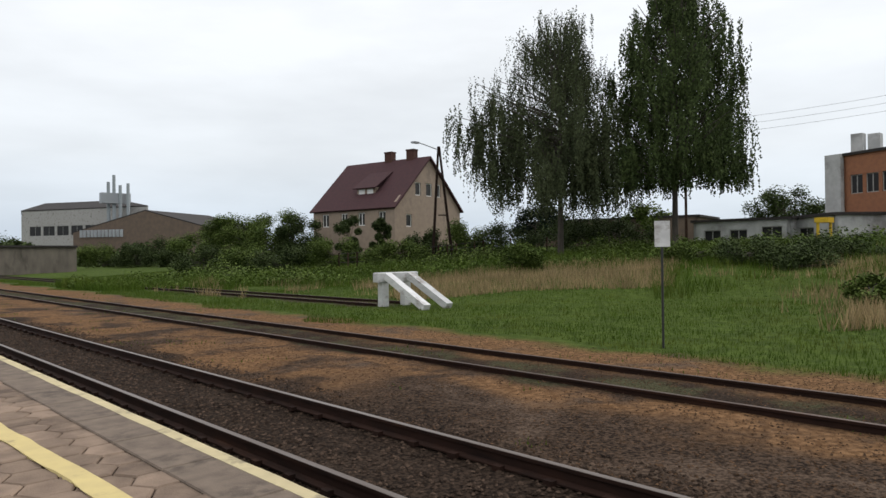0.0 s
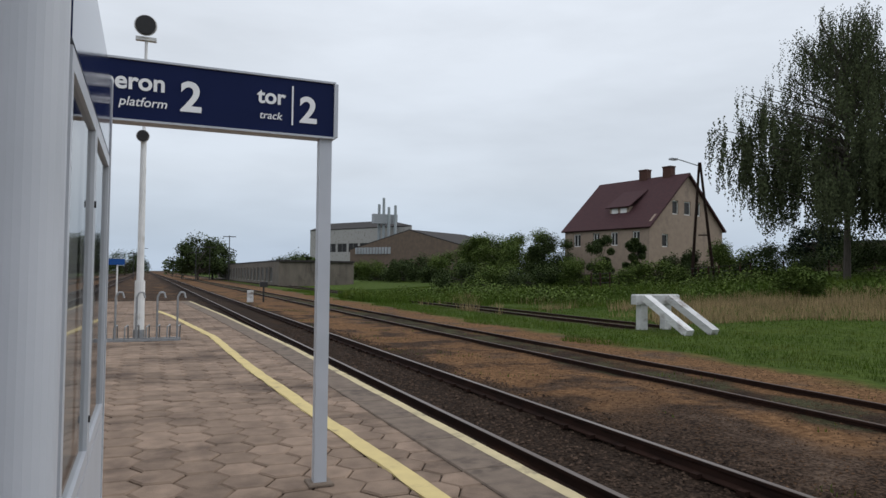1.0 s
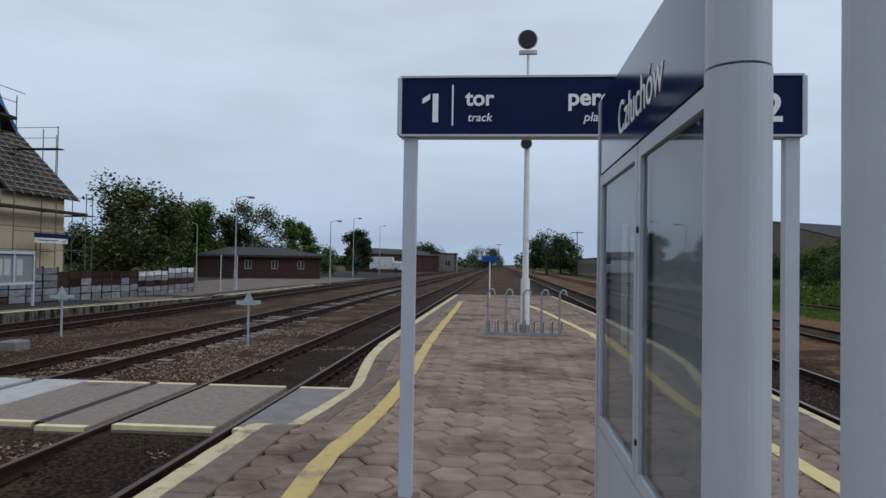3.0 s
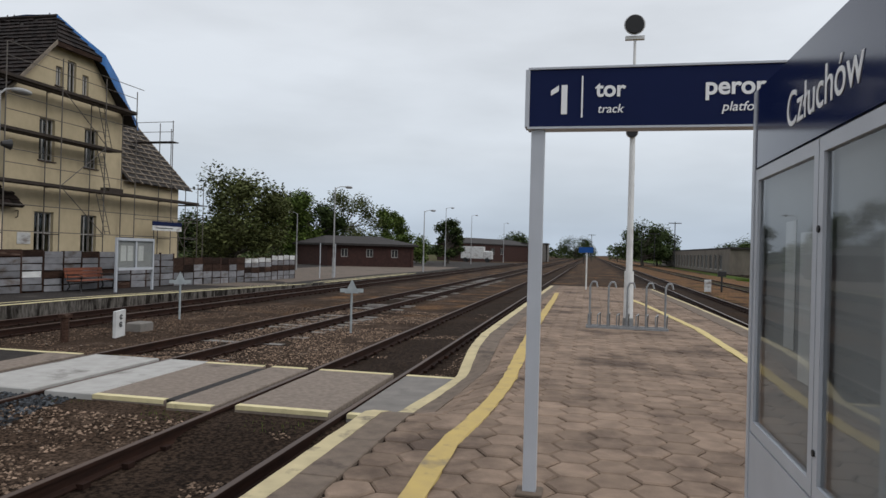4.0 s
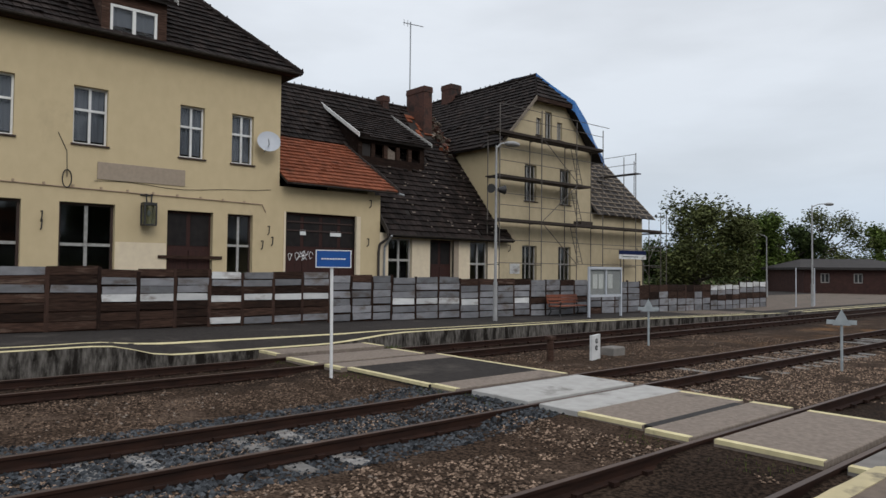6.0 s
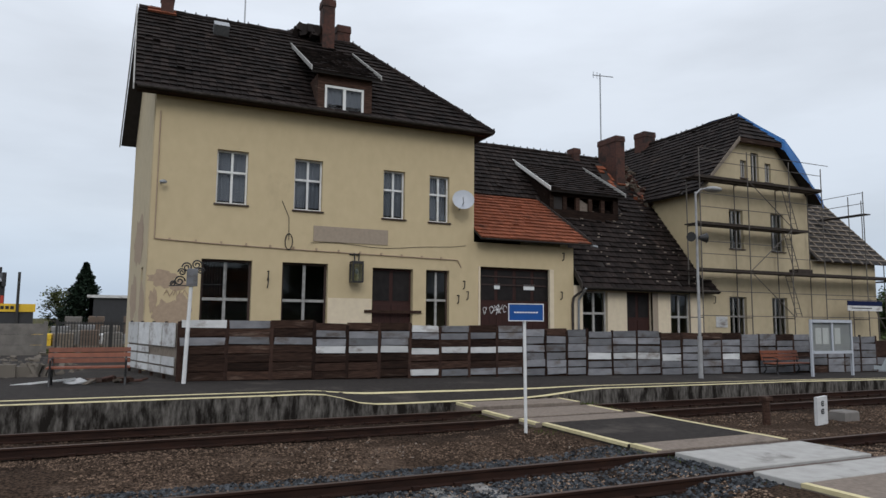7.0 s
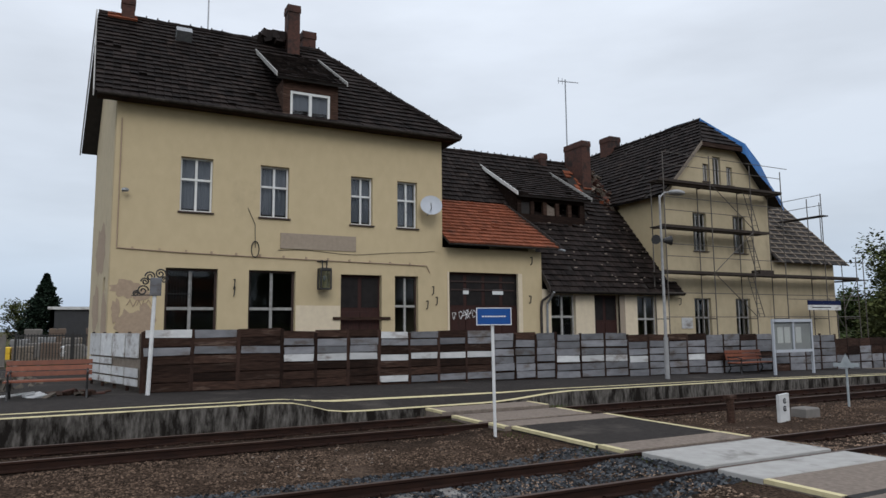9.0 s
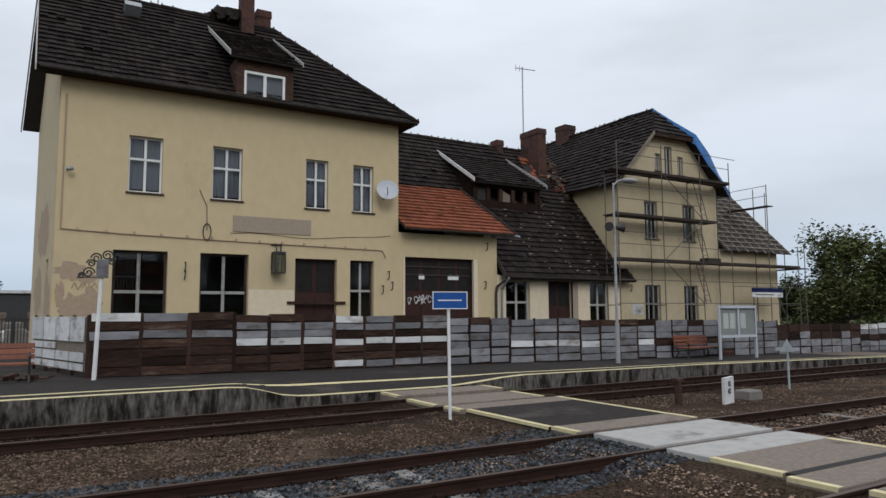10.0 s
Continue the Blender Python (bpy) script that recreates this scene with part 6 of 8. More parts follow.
for side_x, dirn in ((KX0, 1), (KX1, -1)):
    for a, b in ((KY0 + 0.02, 2.80), (2.81, KY1 - 0.01)):
        xa, xb = sorted((side_x, side_x + dirn * 0.03))
        ring = Shape()
        for xx in (xa, xb):
            ring.v += [(xx, a, 0.87), (xx, b, 0.87), (xx, b, 2.05), (xx, a, 2.05), (xx, a + 0.045, 0.92), (xx, b - 0.045, 0.92), (xx, b - 0.045, 2.0), (xx, a + 0.045, 2.0)]
        for i in range(4):
            j = (i + 1) % 4
            ring.f += [(i, i + 4, j + 4, j), (i + 8, j + 8, j + 12, i + 12), (i, j, j + 8, i + 8), (i + 4, i + 12, j + 12, j + 4)]
        dr = part("case_door", ring, POST_GREY, case)
        xm = side_x + dirn * 0.012
        pn = part("pane", Shape().add([(xm, a + 0.045, 0.92), (xm, b - 0.045, 0.92), (xm, b - 0.045, 2.0), (xm, a + 0.045, 2.0)], [(0, 1, 2, 3) if dirn < 0 else (3, 2, 1, 0)]), PANE_CASE, dr)
        pn.visible_shadow = False
    for z in (1.02, 1.75):
        part("lock", Shape().tube((side_x - dirn * 0.006, 2.785, z), (side_x + dirn * 0.01, 2.785, z), 0.012, n=8), BLACK, case)
for a, z0, z1 in ((3.0, 1.2, 1.75), (3.2, 1.3, 1.8)):
    part("notice", Shape().box(-0.5385, -0.536, a, a + 0.14, z0, z1), PAPER, case)
single("round_post", Shape().tube((-0.49, 1.435, 0.0), (-0.49, 1.435, 3.3), 0.054, n=28).tube((-0.49, 1.435, 3.3), (-0.49, 1.435, 3.33), 0.062, n=28), POST_GREY, "plain pale grey round metal post beside the information case", "post")

# ---- island platform: lamp, rack, far sign ----
lamp = thing("platform_lamp", (-0.43, 16.8, 0.0), "tall white lamp post with two round dark lamps", "street lamp", "platform lamps")
part("post", Shape().tube((-0.43, 16.8, 0.0), (-0.43, 16.8, 1.3), 0.11, 0.105, 14).tube((-0.43, 16.8, 1.3), (-0.43, 16.8, 4.6), 0.075, 0.06, 12).tube((-0.43, 16.8, 4.6), (-0.43, 16.8, 6.75), 0.035, 0.03, 10), POST_WHITE, lamp)
part("base_sleeve", Shape().tube((-0.43, 16.8, 0.0), (-0.43, 16.8, 0.22), 0.125, 0.12, 14), STEEL, lamp)
for z, r in ((6.98, 0.24), (4.5, 0.14)):
    q = Shape()
    q.tube((-0.45, 16.62, z), (-0.45, 16.72, z), r * 0.86, r * 0.9, 20)
    part("lamp_glass", q, BLACK, lamp)
    part("lamp_rim", Shape().tube((-0.45, 16.69, z), (-0.45, 16.9, z), r, r * 0.7, 20), POST_WHITE, lamp)
part("bracket", Shape().box(-0.65, -0.22, 16.74, 16.86, 6.66, 6.74), POST_WHITE, lamp)
rack = thing("bicycle_rack", (-0.48, 16.4, 0.0), "low steel rack of bent tubes round the lamp post", "bicycle rack")
part("base_rail", Shape().box(-1.38, 0.42, 16.28, 16.34, 0.0, 0.05).box(-1.38, 0.42, 16.6, 16.66, 0.0, 0.05), STEEL, rack)
for k in range(5):
    x = -1.3 + 0.41 * k
    part("hoop", Shape().path([(x, 16.31, 0.03), (x, 16.31, 0.95), (x + 0.05, 16.31, 1.05), (x + 0.13, 16.31, 1.05), (x + 0.16, 16.31, 0.93)], 0.022, 6), STEEL, rack)
for k in range(9):
    x = -1.33 + 0.21 * k
    part("short_hoop", Shape().path([(x, 16.31, 0.03), (x, 16.31, 0.3), (x + 0.06, 16.45, 0.34), (x + 0.06, 16.63, 0.03)], 0.016, 5), STEEL, rack)
far = thing("platform_end_sign", (-1.5, 34, 0.0), "small blue sign on a post at the platform end", "sign")
part("post", Shape().tube((-1.5, 34, 0.0), (-1.5, 34, 1.8), 0.035, n=8), POST_WHITE, far)
part("panel", Shape().bevel_box(-1.88, -1.2, 33.93, 33.97, 1.76, 2.02, 0.004), SIGN_BLUE, far)

# ---- beyond the right-hand tracks ----
stop = thing("buffer_stop", (17.75, 21.2, -0.52), "white concrete buffer stop with sloping struts at the siding's end", "buffer stop")
part("beam", Shape().bevel_box(16.75, 18.85, 21.2, 21.5, 0.42, 0.8, 0.03), BOARD_WHITE, stop)
for x in (17.15, 18.3):
    part("upright", Shape().bevel_box(x - 0.16, x + 0.16, 21.22, 21.5, -0.75, 0.42, 0.02), BOARD_WHITE, stop)
    part("strut", Shape().slab([(x - 0.16, 21.15, 0.55), (x + 0.16, 21.15, 0.55), (x + 0.16, 18.9, -0.6), (x - 0.16, 18.9, -0.6)], 0.26), BOARD_WHITE, stop)
wp = thing("white_plate_post", (13.3, 7.3, -0.54), "white plate on a thin dark post in the grass", "track sign")
part("post", Shape().tube((13.3, 7.3, -0.6), (13.3, 7.3, 2.1), 0.025, n=6), IRON, wp)
wpm = Shape().box(-0.16, 0.16, -0.012, 0.012, -0.27, 0.27)
wpm.v = [tuple(Vector((13.28, 7.28, 1.87)) + Euler((0, 0, radians(-44))).to_matrix() @ Vector(p)) for p in wpm.v]
part("plate", wpm, BOARD_WHITE, wp)


def gable_house(name, label, x, y, yaw, length, width, z0, eave, ridge, wallm, roofm, windows=(), gable_windows=(), chimneys=(), category="house", overhang=0.35):
    """A gabled house: corner at x, y; length runs along local +y, width along local -x; windows lie in the long face and the gable."""
    t = thing(name, (x, y, z0), label, category)
    r = Matrix.Translation((x, y, 0)) @ Euler((0, 0, radians(yaw))).to_matrix().to_4x4()

    def tr(sh):
        sh.v = [tuple(r @ Vector(p)) for p in sh.v]
        return sh

    part("wall", tr(wall(0, length, z0 - 1, [(0, eave), (length, eave)], [w[:4] for w in windows], lambda u, d, z: (-d, u, z), 0.3)), wallm, t)
    part("wall", tr(wall(0.3, width - 0.3, z0 - 1, [(0.3, eave + 0.3), (width / 2, ridge - 0.1), (width - 0.3, eave + 0.3)], [w[:4] for w in gable_windows], lambda u, d, z: (-u, length - d, z), 0.3)), wallm, t)
    part("wall", tr(Shape().box(-width, -width + 0.3, 0, length, z0 - 1, eave)), wallm, t)
    part("wall", tr(Shape().box(-width + 0.3, -0.3, 0, 0.3, z0 - 1, eave)), wallm, t)
    k = (ridge - eave) / (width / 2)
    o = overhang
    roof = part("roof", tr(Shape().slab([(o, -o, eave - o * k), (o, length + o, eave - o * k), (-width / 2, length + o, ridge), (-width / 2, -o, ridge)], 0.18)), roofm, t)
    part("roof", tr(Shape().slab([(-width - o, length + o, eave - o * k), (-width - o, -o, eave - o * k), (-width / 2, -o, ridge), (-width / 2, length + o, ridge)], 0.18)), roofm, t)
    for u0, u1, a, b in windows:
        w = part("window", tr(Shape().box(-0.18, -0.12, u0, u0 + 0.1, a, b).box(-0.18, -0.12, u1 - 0.1, u1, a, b).box(-0.18, -0.12, u0, u1, a, a + 0.1).box(-0.18, -0.12, u0, u1, b - 0.1, b).box(-0.18, -0.12, (u0 + u1) / 2 - 0.05, (u0 + u1) / 2 + 0.05, a, b)), FRAME_WHITE, t)
        part("pane", tr(Shape().box(-0.17, -0.15, u0 + 0.1, u1 - 0.1, a + 0.1, b - 0.1)), BLACK, w)
    for u0, u1, a, b in gable_windows:
        w = part("window", tr(Shape().box(-u0 - 0.1, -u0, length - 0.16, length - 0.1, a, b).box(-u1, -u1 + 0.1, length - 0.16, length - 0.1, a, b).box(-u1, -u0, length - 0.16, length - 0.1, b - 0.1, b).box(-u1, -u0, length - 0.16, length - 0.1, a, a + 0.1)), FRAME_WHITE, t)
        part("pane", tr(Shape().box(-u1 + 0.1, -u0 - 0.1, length - 0.15, length - 0.14, a + 0.1, b - 0.1)), BLACK, w)
    for u, w in chimneys:
        c = part("chimney", tr(Shape().box(-width / 2 - 0.5, -width / 2 + 0.3, u, u + w, ridge - 0.8, ridge + 0.9).box(-width / 2 - 0.56, -width / 2 + 0.36, u - 0.06, u + w + 0.06, ridge + 0.9, ridge + 1.05)), BRICK, t)
    return t, tr, roof


def seen(yaw, eye, px, depth):
    """A plan place depth metres ahead of eye and px across, for a view turned yaw degrees right of the tracks."""
    a = radians(yaw)
    lat = (px - 784) / 1216 * depth
    return eye[0] + math.sin(a) * depth + math.cos(a) * lat, eye[1] + math.cos(a) * depth - math.sin(a) * lat


def east(px, depth):
    return seen(43.8, (0.05, 0.1), px, depth)


def north_west(px, depth):
    return seen(-38.9, (-1.44, 0.27), px, depth)


# ---- house beyond the siding ----
cx, cy = east(700, 75)
house, tr, roof = gable_house("farm_house", "beige rendered house with a steep maroon tiled roof", cx - 2.25, cy + 12.54, 190, 12.7, 12.5, 2.4, 7.0, 12.9, HOUSE_WALL, HOUSE_ROOF,
    windows=[(1.5, 2.6, 4.8, 6.3), (4.6, 5.6, 4.8, 6.3), (7.3, 8.3, 4.8, 6.3), (10.4, 11.4, 4.8, 6.3)],
    gable_windows=[(3.7, 4.7, 8.2, 9.7), (5.7, 6.8, 8.2, 9.7), (7.6, 8.5, 8.2, 9.7), (2.0, 3.0, 4.6, 6.0)], chimneys=[(6.2, 1.1), (9.6, 1.1)])
part("dormer", tr(Shape().box(-2.9, -1.7, 5.6, 8.4, 8.0, 9.3)), HOUSE_WALL, house)
part("dormer_roof", tr(Shape().slab([(-1.3, 5.2, 9.25), (-1.3, 8.8, 9.25), (-4.4, 8.8, 11.3), (-4.4, 5.2, 11.3)], 0.12)), HOUSE_ROOF, house)
for u in (5.9, 7.2):
    part("window", tr(Shape().box(-1.7, -1.66, u, u + 0.9, 8.3, 9.1)), FRAME_WHITE, house)


def block(name, label, category, corners, z0, z1, mat, roofmat=ROOF_GREY, windows=(), roof_over=0.3, pitch=0.0, framem=FRAME_GREY):
    """A flat-roofed building on a plan of corners; windows (edge, u0, u1, z0, z1) stand in its walls."""
    c = [Vector((*p, 0)) for p in corners]
    mid = sum(c, Vector()) / len(c)
    t = thing(name, (mid.x, mid.y, z0), label, category)
    for i, a in enumerate(c):
        b = c[(i + 1) % len(c)]
        d = (b - a).normalized()
        n = Vector((d.y, -d.x, 0))
        if n.dot(mid - a) > 0:
            n = -n
        length = (b - a).length
        opens = [w[1:] for w in windows if w[0] == i]

        def at(u, dd, z, a=a, d=d, n=n):
            p = a + d * u - n * dd
            return (p.x, p.y, z)

        part("wall", wall(0, length, z0, [(0, z1), (length, z1)], opens, at, 0.3), mat, t)
        for u0, u1, za, zb in opens:
            fr = Shape()
            for p, q, r, sx in ((u0, u1, za, za + 0.08), (u0, u1, zb - 0.08, zb), (u0, u0 + 0.08, za, zb), (u1 - 0.08, u1, za, zb), ((u0 + u1) / 2 - 0.04, (u0 + u1) / 2 + 0.04, za, zb)):
                pts = [at(uu, dd, zz) for dd in (0.1, 0.16) for uu, zz in ((p, r), (q, r), (q, sx), (p, sx))]
                fr.add(pts, [(0, 1, 2, 3), (7, 6, 5, 4), (0, 4, 5, 1), (1, 5, 6, 2), (2, 6, 7, 3), (3, 7, 4, 0)])
            w = part("window", fr, framem, t)
            part("pane", Shape().add([at(u0, 0.14, za), at(u1, 0.14, za), at(u1, 0.14, zb), at(u0, 0.14, zb), at(u0, 0.145, za), at(u1, 0.145, za), at(u1, 0.145, zb), at(u0, 0.145, zb)], [(0, 1, 2, 3), (7, 6, 5, 4), (0, 4, 5, 1), (2, 6, 7, 3)]), BLACK, w)
    oc = [mid + (p - mid) * (1 + roof_over / max(1.0, (p - mid).length)) for p in c]
    part("roof", Shape().slab([(p.x, p.y, z1 + 0.22) for p in oc], 0.24), roofmat, t)
    if pitch:
        long0, long1 = (oc[3] + oc[0]) / 2, (oc[1] + oc[2]) / 2
        ra, rb = long0.lerp(long1, 0.2), long0.lerp(long1, 0.8)
        pts = [(p.x, p.y, z1 + 0.22) for p in oc] + [(ra.x, ra.y, z1 + pitch), (rb.x, rb.y, z1 + pitch)]
        part("hipped_roof", Shape().add(pts, [(0, 1, 5, 4), (2, 3, 4, 5), (1, 2, 5), (3, 0, 4)]), roofmat, t)
    return t


def quad_plan(px0, d0, px1, d1, deep):
    a, b = Vector(east(px0, d0)), Vector(east(px1, d1))
    n = Vector((b - a)).normalized()
    n = Vector((-n.y, n.x))
    if n.dot(a) < 0:
        n = -n
    return [tuple(a), tuple(b), tuple(b + n * deep), tuple(a + n * deep)]


block("long_shed", "long low shed with a dark flat roof behind the birches", "shed", quad_plan(935, 88, 1235, 76, 9), 0.5, 5.3, BROWN_WALL)
block("white_garage", "low dirty white garage row with dark openings", "garage", quad_plan(1228, 66, 1400, 60, 7), 0.4, 4.2, WHITE_WALL, windows=[(0, 1.0, 2.6, 1.4, 3.4), (0, 3.4, 5.0, 1.4, 3.4), (0, 6.2, 8.0, 1.2, 3.6)])
block("white_garage", "low white garage with brown gates", "garage", quad_plan(1402, 62, 1478, 56, 6), 0.4, 4.3, WHITE_WALL, windows=[(0, 1.0, 3.2, 0.8, 3.4)])
apart = block("brick_building", "orange brick building with a white end and white window bands", "apartment building", quad_plan(1496, 62, 1900, 46, 12), 0.2, 9.9, BRICK_FAR, windows=[(0, 0.6 + 1.5 * k, 1.8 + 1.5 * k, 6.4, 8.1) for k in range(9)] + [(0, 0.6 + 2.6 * k, 2.2 + 2.6 * k, 2.0, 3.8) for k in range(5)])
ax, ay = east(1496, 62.1)
bx, by = east(1468, 63.5)
part("white_end", Shape().slab([(ax, ay, 0.2), (bx, by, 0.2), (bx, by, 10.1), (ax, ay, 10.1)], 0.5), WHITE_WALL, apart)
for px in (1522, 1552):
    x, y = east(px, 64)
    part("chimney", Shape().box(x - 0.5, x + 0.5, y - 0.5, y + 0.5, 9.9, 12.2), WHITE_WALL, apart)
yx, yy = east(1448, 54)
single("yellow_frame", Shape().tube((yx, yy, 1.0), (yx, yy, 4.0), 0.12, n=6).tube((yx + 1.0, yy - 0.6, 1.0), (yx + 1.0, yy - 0.6, 4.0), 0.12, n=6).box(yx - 0.2, yx + 1.2, yy - 0.8, yy + 0.2, 3.6, 4.0), YELLOW_BANNER, "yellow painted gate frame near the garages", "gate")

# ---- factory and sheds far off ----
fx, fy = east(190, 205)
factory = block("factory", "long grey factory hall with thin stacks and a dark roof", "factory", [east(40, 215), east(262, 200), east(262, 225), east(40, 240)], -0.5, 16.4, PANEL_NEW, windows=[(0, 3 + 5.5 * k, 7.6 + 5.5 * k, 8.5, 11.5) for k in range(6)], pitch=3.2)
for px, top in ((193, 23.5), (203, 25.5), (214, 22.5), (228, 23.0)):
    x, y = east(px, 199)
    part("smokestack", Shape().tube((x, y, 10), (x, y, top), 0.55, 0.45, 8), MARK_GREY, factory)
x, y = east(205, 199)
part("stack_frame", Shape().box(x - 4, x + 4, y - 1, y + 1, 17.2, 20.2), STEEL, factory)
a, b = Vector(east(130, 190)), Vector(east(368, 180))
hall = thing("factory_hall", (*((a + b) / 2), -0.5), "brown gabled factory hall", "factory")
n = Vector(((b - a).y, -(b - a).x)).normalized()
if n.dot(a) < 0:
    n = -n
e = a.lerp(b, 0.55)
hp = [(*a, 8.6), (*e, 14.0), (*b, 9.2), (*b, -0.5), (*a, -0.5)]
part("wall", Shape().add([*hp, *[(p[0] + n.x * 30, p[1] + n.y * 30, p[2]) for p in hp]], [(0, 1, 2, 3, 4), (9, 8, 7, 6, 5), (2, 3, 8, 7), (0, 5, 9, 4)]), BROWN_WALL, hall)
part("roof", Shape().slab([(*a, 8.8), (*e, 14.3), (e.x + n.x * 30, e.y + n.y * 30, 14.3), (a.x + n.x * 30, a.y + n.y * 30, 8.8)], 0.3).slab([(*e, 14.3), (*b, 9.4), (b.x + n.x * 30, b.y + n.y * 30, 9.4), (e.x + n.x * 30, e.y + n.y * 30, 14.3)], 0.3), ROOF_GREY, hall)
for k in range(12):
    q = a.lerp(b, 0.06 + 0.028 * k)
    part("window", Shape().box(q.x - 0.35, q.x + 0.35, q.y - 0.6, q.y - 0.2, 7.2, 9.2), SHEET_ROOF, hall)
block("concrete_shed", "long low grey concrete shed beside the tracks", "shed", [(17, 99), (28.5, 101), (28.5, 190), (17, 190)], -0.5, 3.0, SHED_WALL, windows=[(3, 3 + 4.2 * k, 5.6 + 4.2 * k, 0.0, 2.2) for k in range(20)])

# ---- buildings beyond the station ----
p0, p1 = Vector((-31.8, 77.0)), Vector((-22.3, 81.0))
block("brick_shed", "low dark red brick shed with a dark roof", "shed", [tuple(p0), tuple(p1), tuple(p1 + Vector((-8, 9))), tuple(p0 + Vector((-8, 9)))], -0.5, 2.1, BRICK_RED, windows=[(0, 1.6 + 3.0 * k, 2.4 + 3.0 * k, 0.7, 1.7) for k in range(3)], roof_over=0.7, pitch=1.2)
p0, p1 = Vector(north_west(1445, 140)), Vector(north_west(1620, 160))
block("brick_depot", "red brick depot with a dark roof far along the line", "depot", [tuple(p0), tuple(p1), tuple(p1 + Vector((-9, 12))), tuple(p0 + Vector((-9, 12)))], -0.5, 3.6, BRICK_RED, windows=[(0, 3 + 5 * k, 5 + 5 * k, 1.2, 2.8) for k in range(4)], roof_over=0.8, pitch=1.7)
vx, vy = north_west(1472, 132)
truck = thing("parked_truck", (vx, vy, -0.5), "white box truck parked beside the depot", "truck")
part("cargo_box", Shape().bevel_box(vx - 3, vx + 2, vy - 1.2, vy + 1.2, 0.3, 2.9, 0.08), BOARD_WHITE, truck)
part("cab", Shape().bevel_box(vx + 2.1, vx + 3.8, vy - 1.1, vy + 1.1, 0.2, 2.0, 0.25), BOARD_WHITE, truck)
for ox in (-2, 2.8):
    part("wheel", Shape().tube((vx + ox, vy - 1.25, 0.0), (vx + ox, vy + 1.25, 0.0), 0.5, n=12), BLACK, truck)
vx, vy = (-20.0, 190.0)
block("grey_house", "small grey house far along the line", "house", [(vx, vy), (vx + 7, vy), (vx + 7, vy + 8), (vx, vy + 8)], -0.5, 4.4, CONCRETE, windows=[(0, 1, 2.5, 1, 2.6), (0, 4, 5.5, 1, 2.6)])

# ---- yard south of the station ----
yard_wall = thing("concrete_fence", (-36.6, -6, 0), "grey concrete panel fence of the neighbouring yard", "fence")
for k in range(4):
    y1 = -2.95 - 2.1 * k
    for j in range(3):
        part("panel", Shape().bevel_box(-36.65, -36.57, y1 - 2.05, y1, 0.0 + 0.47 * j, 0.46 + 0.47 * j, 0.01), CONCRETE, yard_wall)
    part("post", Shape().bevel_box(-36.7, -36.5, y1 - 0.08, y1 + 0.06, -0.1, 1.5, 0.02), CONCRETE, yard_wall)
gate = thing("yard_gate", (-40, -1.3, 0), "black steel bar gate of the yard", "gate")
part("gate_frame", Shape().box(-40.03, -39.97, -2.75, 0.4, 0.12, 0.2).box(-40.03, -39.97, -2.75, 0.4, 1.38, 1.45).box(-40.05, -39.95, -2.85, -2.75, 0, 1.6).box(-40.05, -39.95, -0.45, -0.35, 0, 1.6).box(-40.05, -39.95, 0.4, 0.5, 0, 1.6), IRON, gate)
for k in range(24):
    y = -2.68 + 0.13 * k
    part("bar", Shape().box(-40.02, -39.98, y - 0.022, y + 0.022, 0.2, 1.5), IRON, gate)
ruin = thing("broken_wall", (-23.5, -2.8, 0), "low crumbling concrete wall with rubble", "wall")
rng = random.Random(3)
for k in range(7):
    y0 = -5.6 + 0.53 * k
    part("wall_block", Shape().box(-23.8 + rng.uniform(-0.05, 0.05), -23.38 + rng.uniform(-0.05, 0.05), y0, y0 + 0.55, -0.1, 0.40 + rng.uniform(-0.10, 0.12), (rng.uniform(-0.04, 0.04), rng.uniform(-0.04, 0.04), rng.uniform(-0.06, 0.06))), SHED_WALL, ruin)
part("leaning_block", Shape().box(-24.6, -24.2, -6.6, -5.9, 0.0, 0.75, (0.15, 0.1, 0.3)), SHED_WALL, ruin)
rub = Shape()
for k in range(420):
    near = rng.random() < 0.45
    x, y, r = (rng.uniform(-24.4, -23.2), rng.uniform(-6.2, -1.5), rng.uniform(0.02, 0.07)) if near else (rng.uniform(-36, -24), rng.uniform(-9, -0.9), rng.uniform(0.03, 0.13))
    rub.box(x - r, x + r * rng.uniform(0.6, 1.3), y - r, y + r, -0.02, r * rng.uniform(0.6, 1.3) + (0.36 if near and -23.8 < x < -23.4 else 0.02), (rng.uniform(-0.6, 0.6), rng.uniform(-0.6, 0.6), rng.uniform(0, 3)))
rub.box(-35.4, -35.0, -2.5, -2.1, -0.05, 0.35, (0.5, 0.4, 0.6))
tagged(part("rubble", rub, SHED_WALL), "scattered grey rubble on bare ground", "rubble", kind="stuff")
banner = thing("yard_sign_fence", (-48, -9, 0), "grey metal fence with a long yellow sign band", "fence")
part("panel", Shape().bevel_box(-48.1, -48.0, -14, -4.7, 0, 2.03, 0.01), DARK_CLAD, banner)
part("sign_band", Shape().bevel_box(-47.99, -47.93, -14, -4.6, 2.0, 2.46, 0.01), YELLOW_BANNER, banner)
for y0, y1 in ((-12.4, -11.2), (-9.4, -8.2), (-6.6, -5.6)):
    for k in range(4):
        a = y0 + (y1 - y0) * k / 4
        part("text_bar", Shape().box(-47.93, -47.92, a, a + (y1 - y0) * 0.18, 2.14, 2.33), BLACK, banner)
for yp in (-5.5, -9.4):
    part("post", Shape().box(-47.9, -47.8, yp - 0.07, yp + 0.07, -0.1, 4.3), IRON, banner)
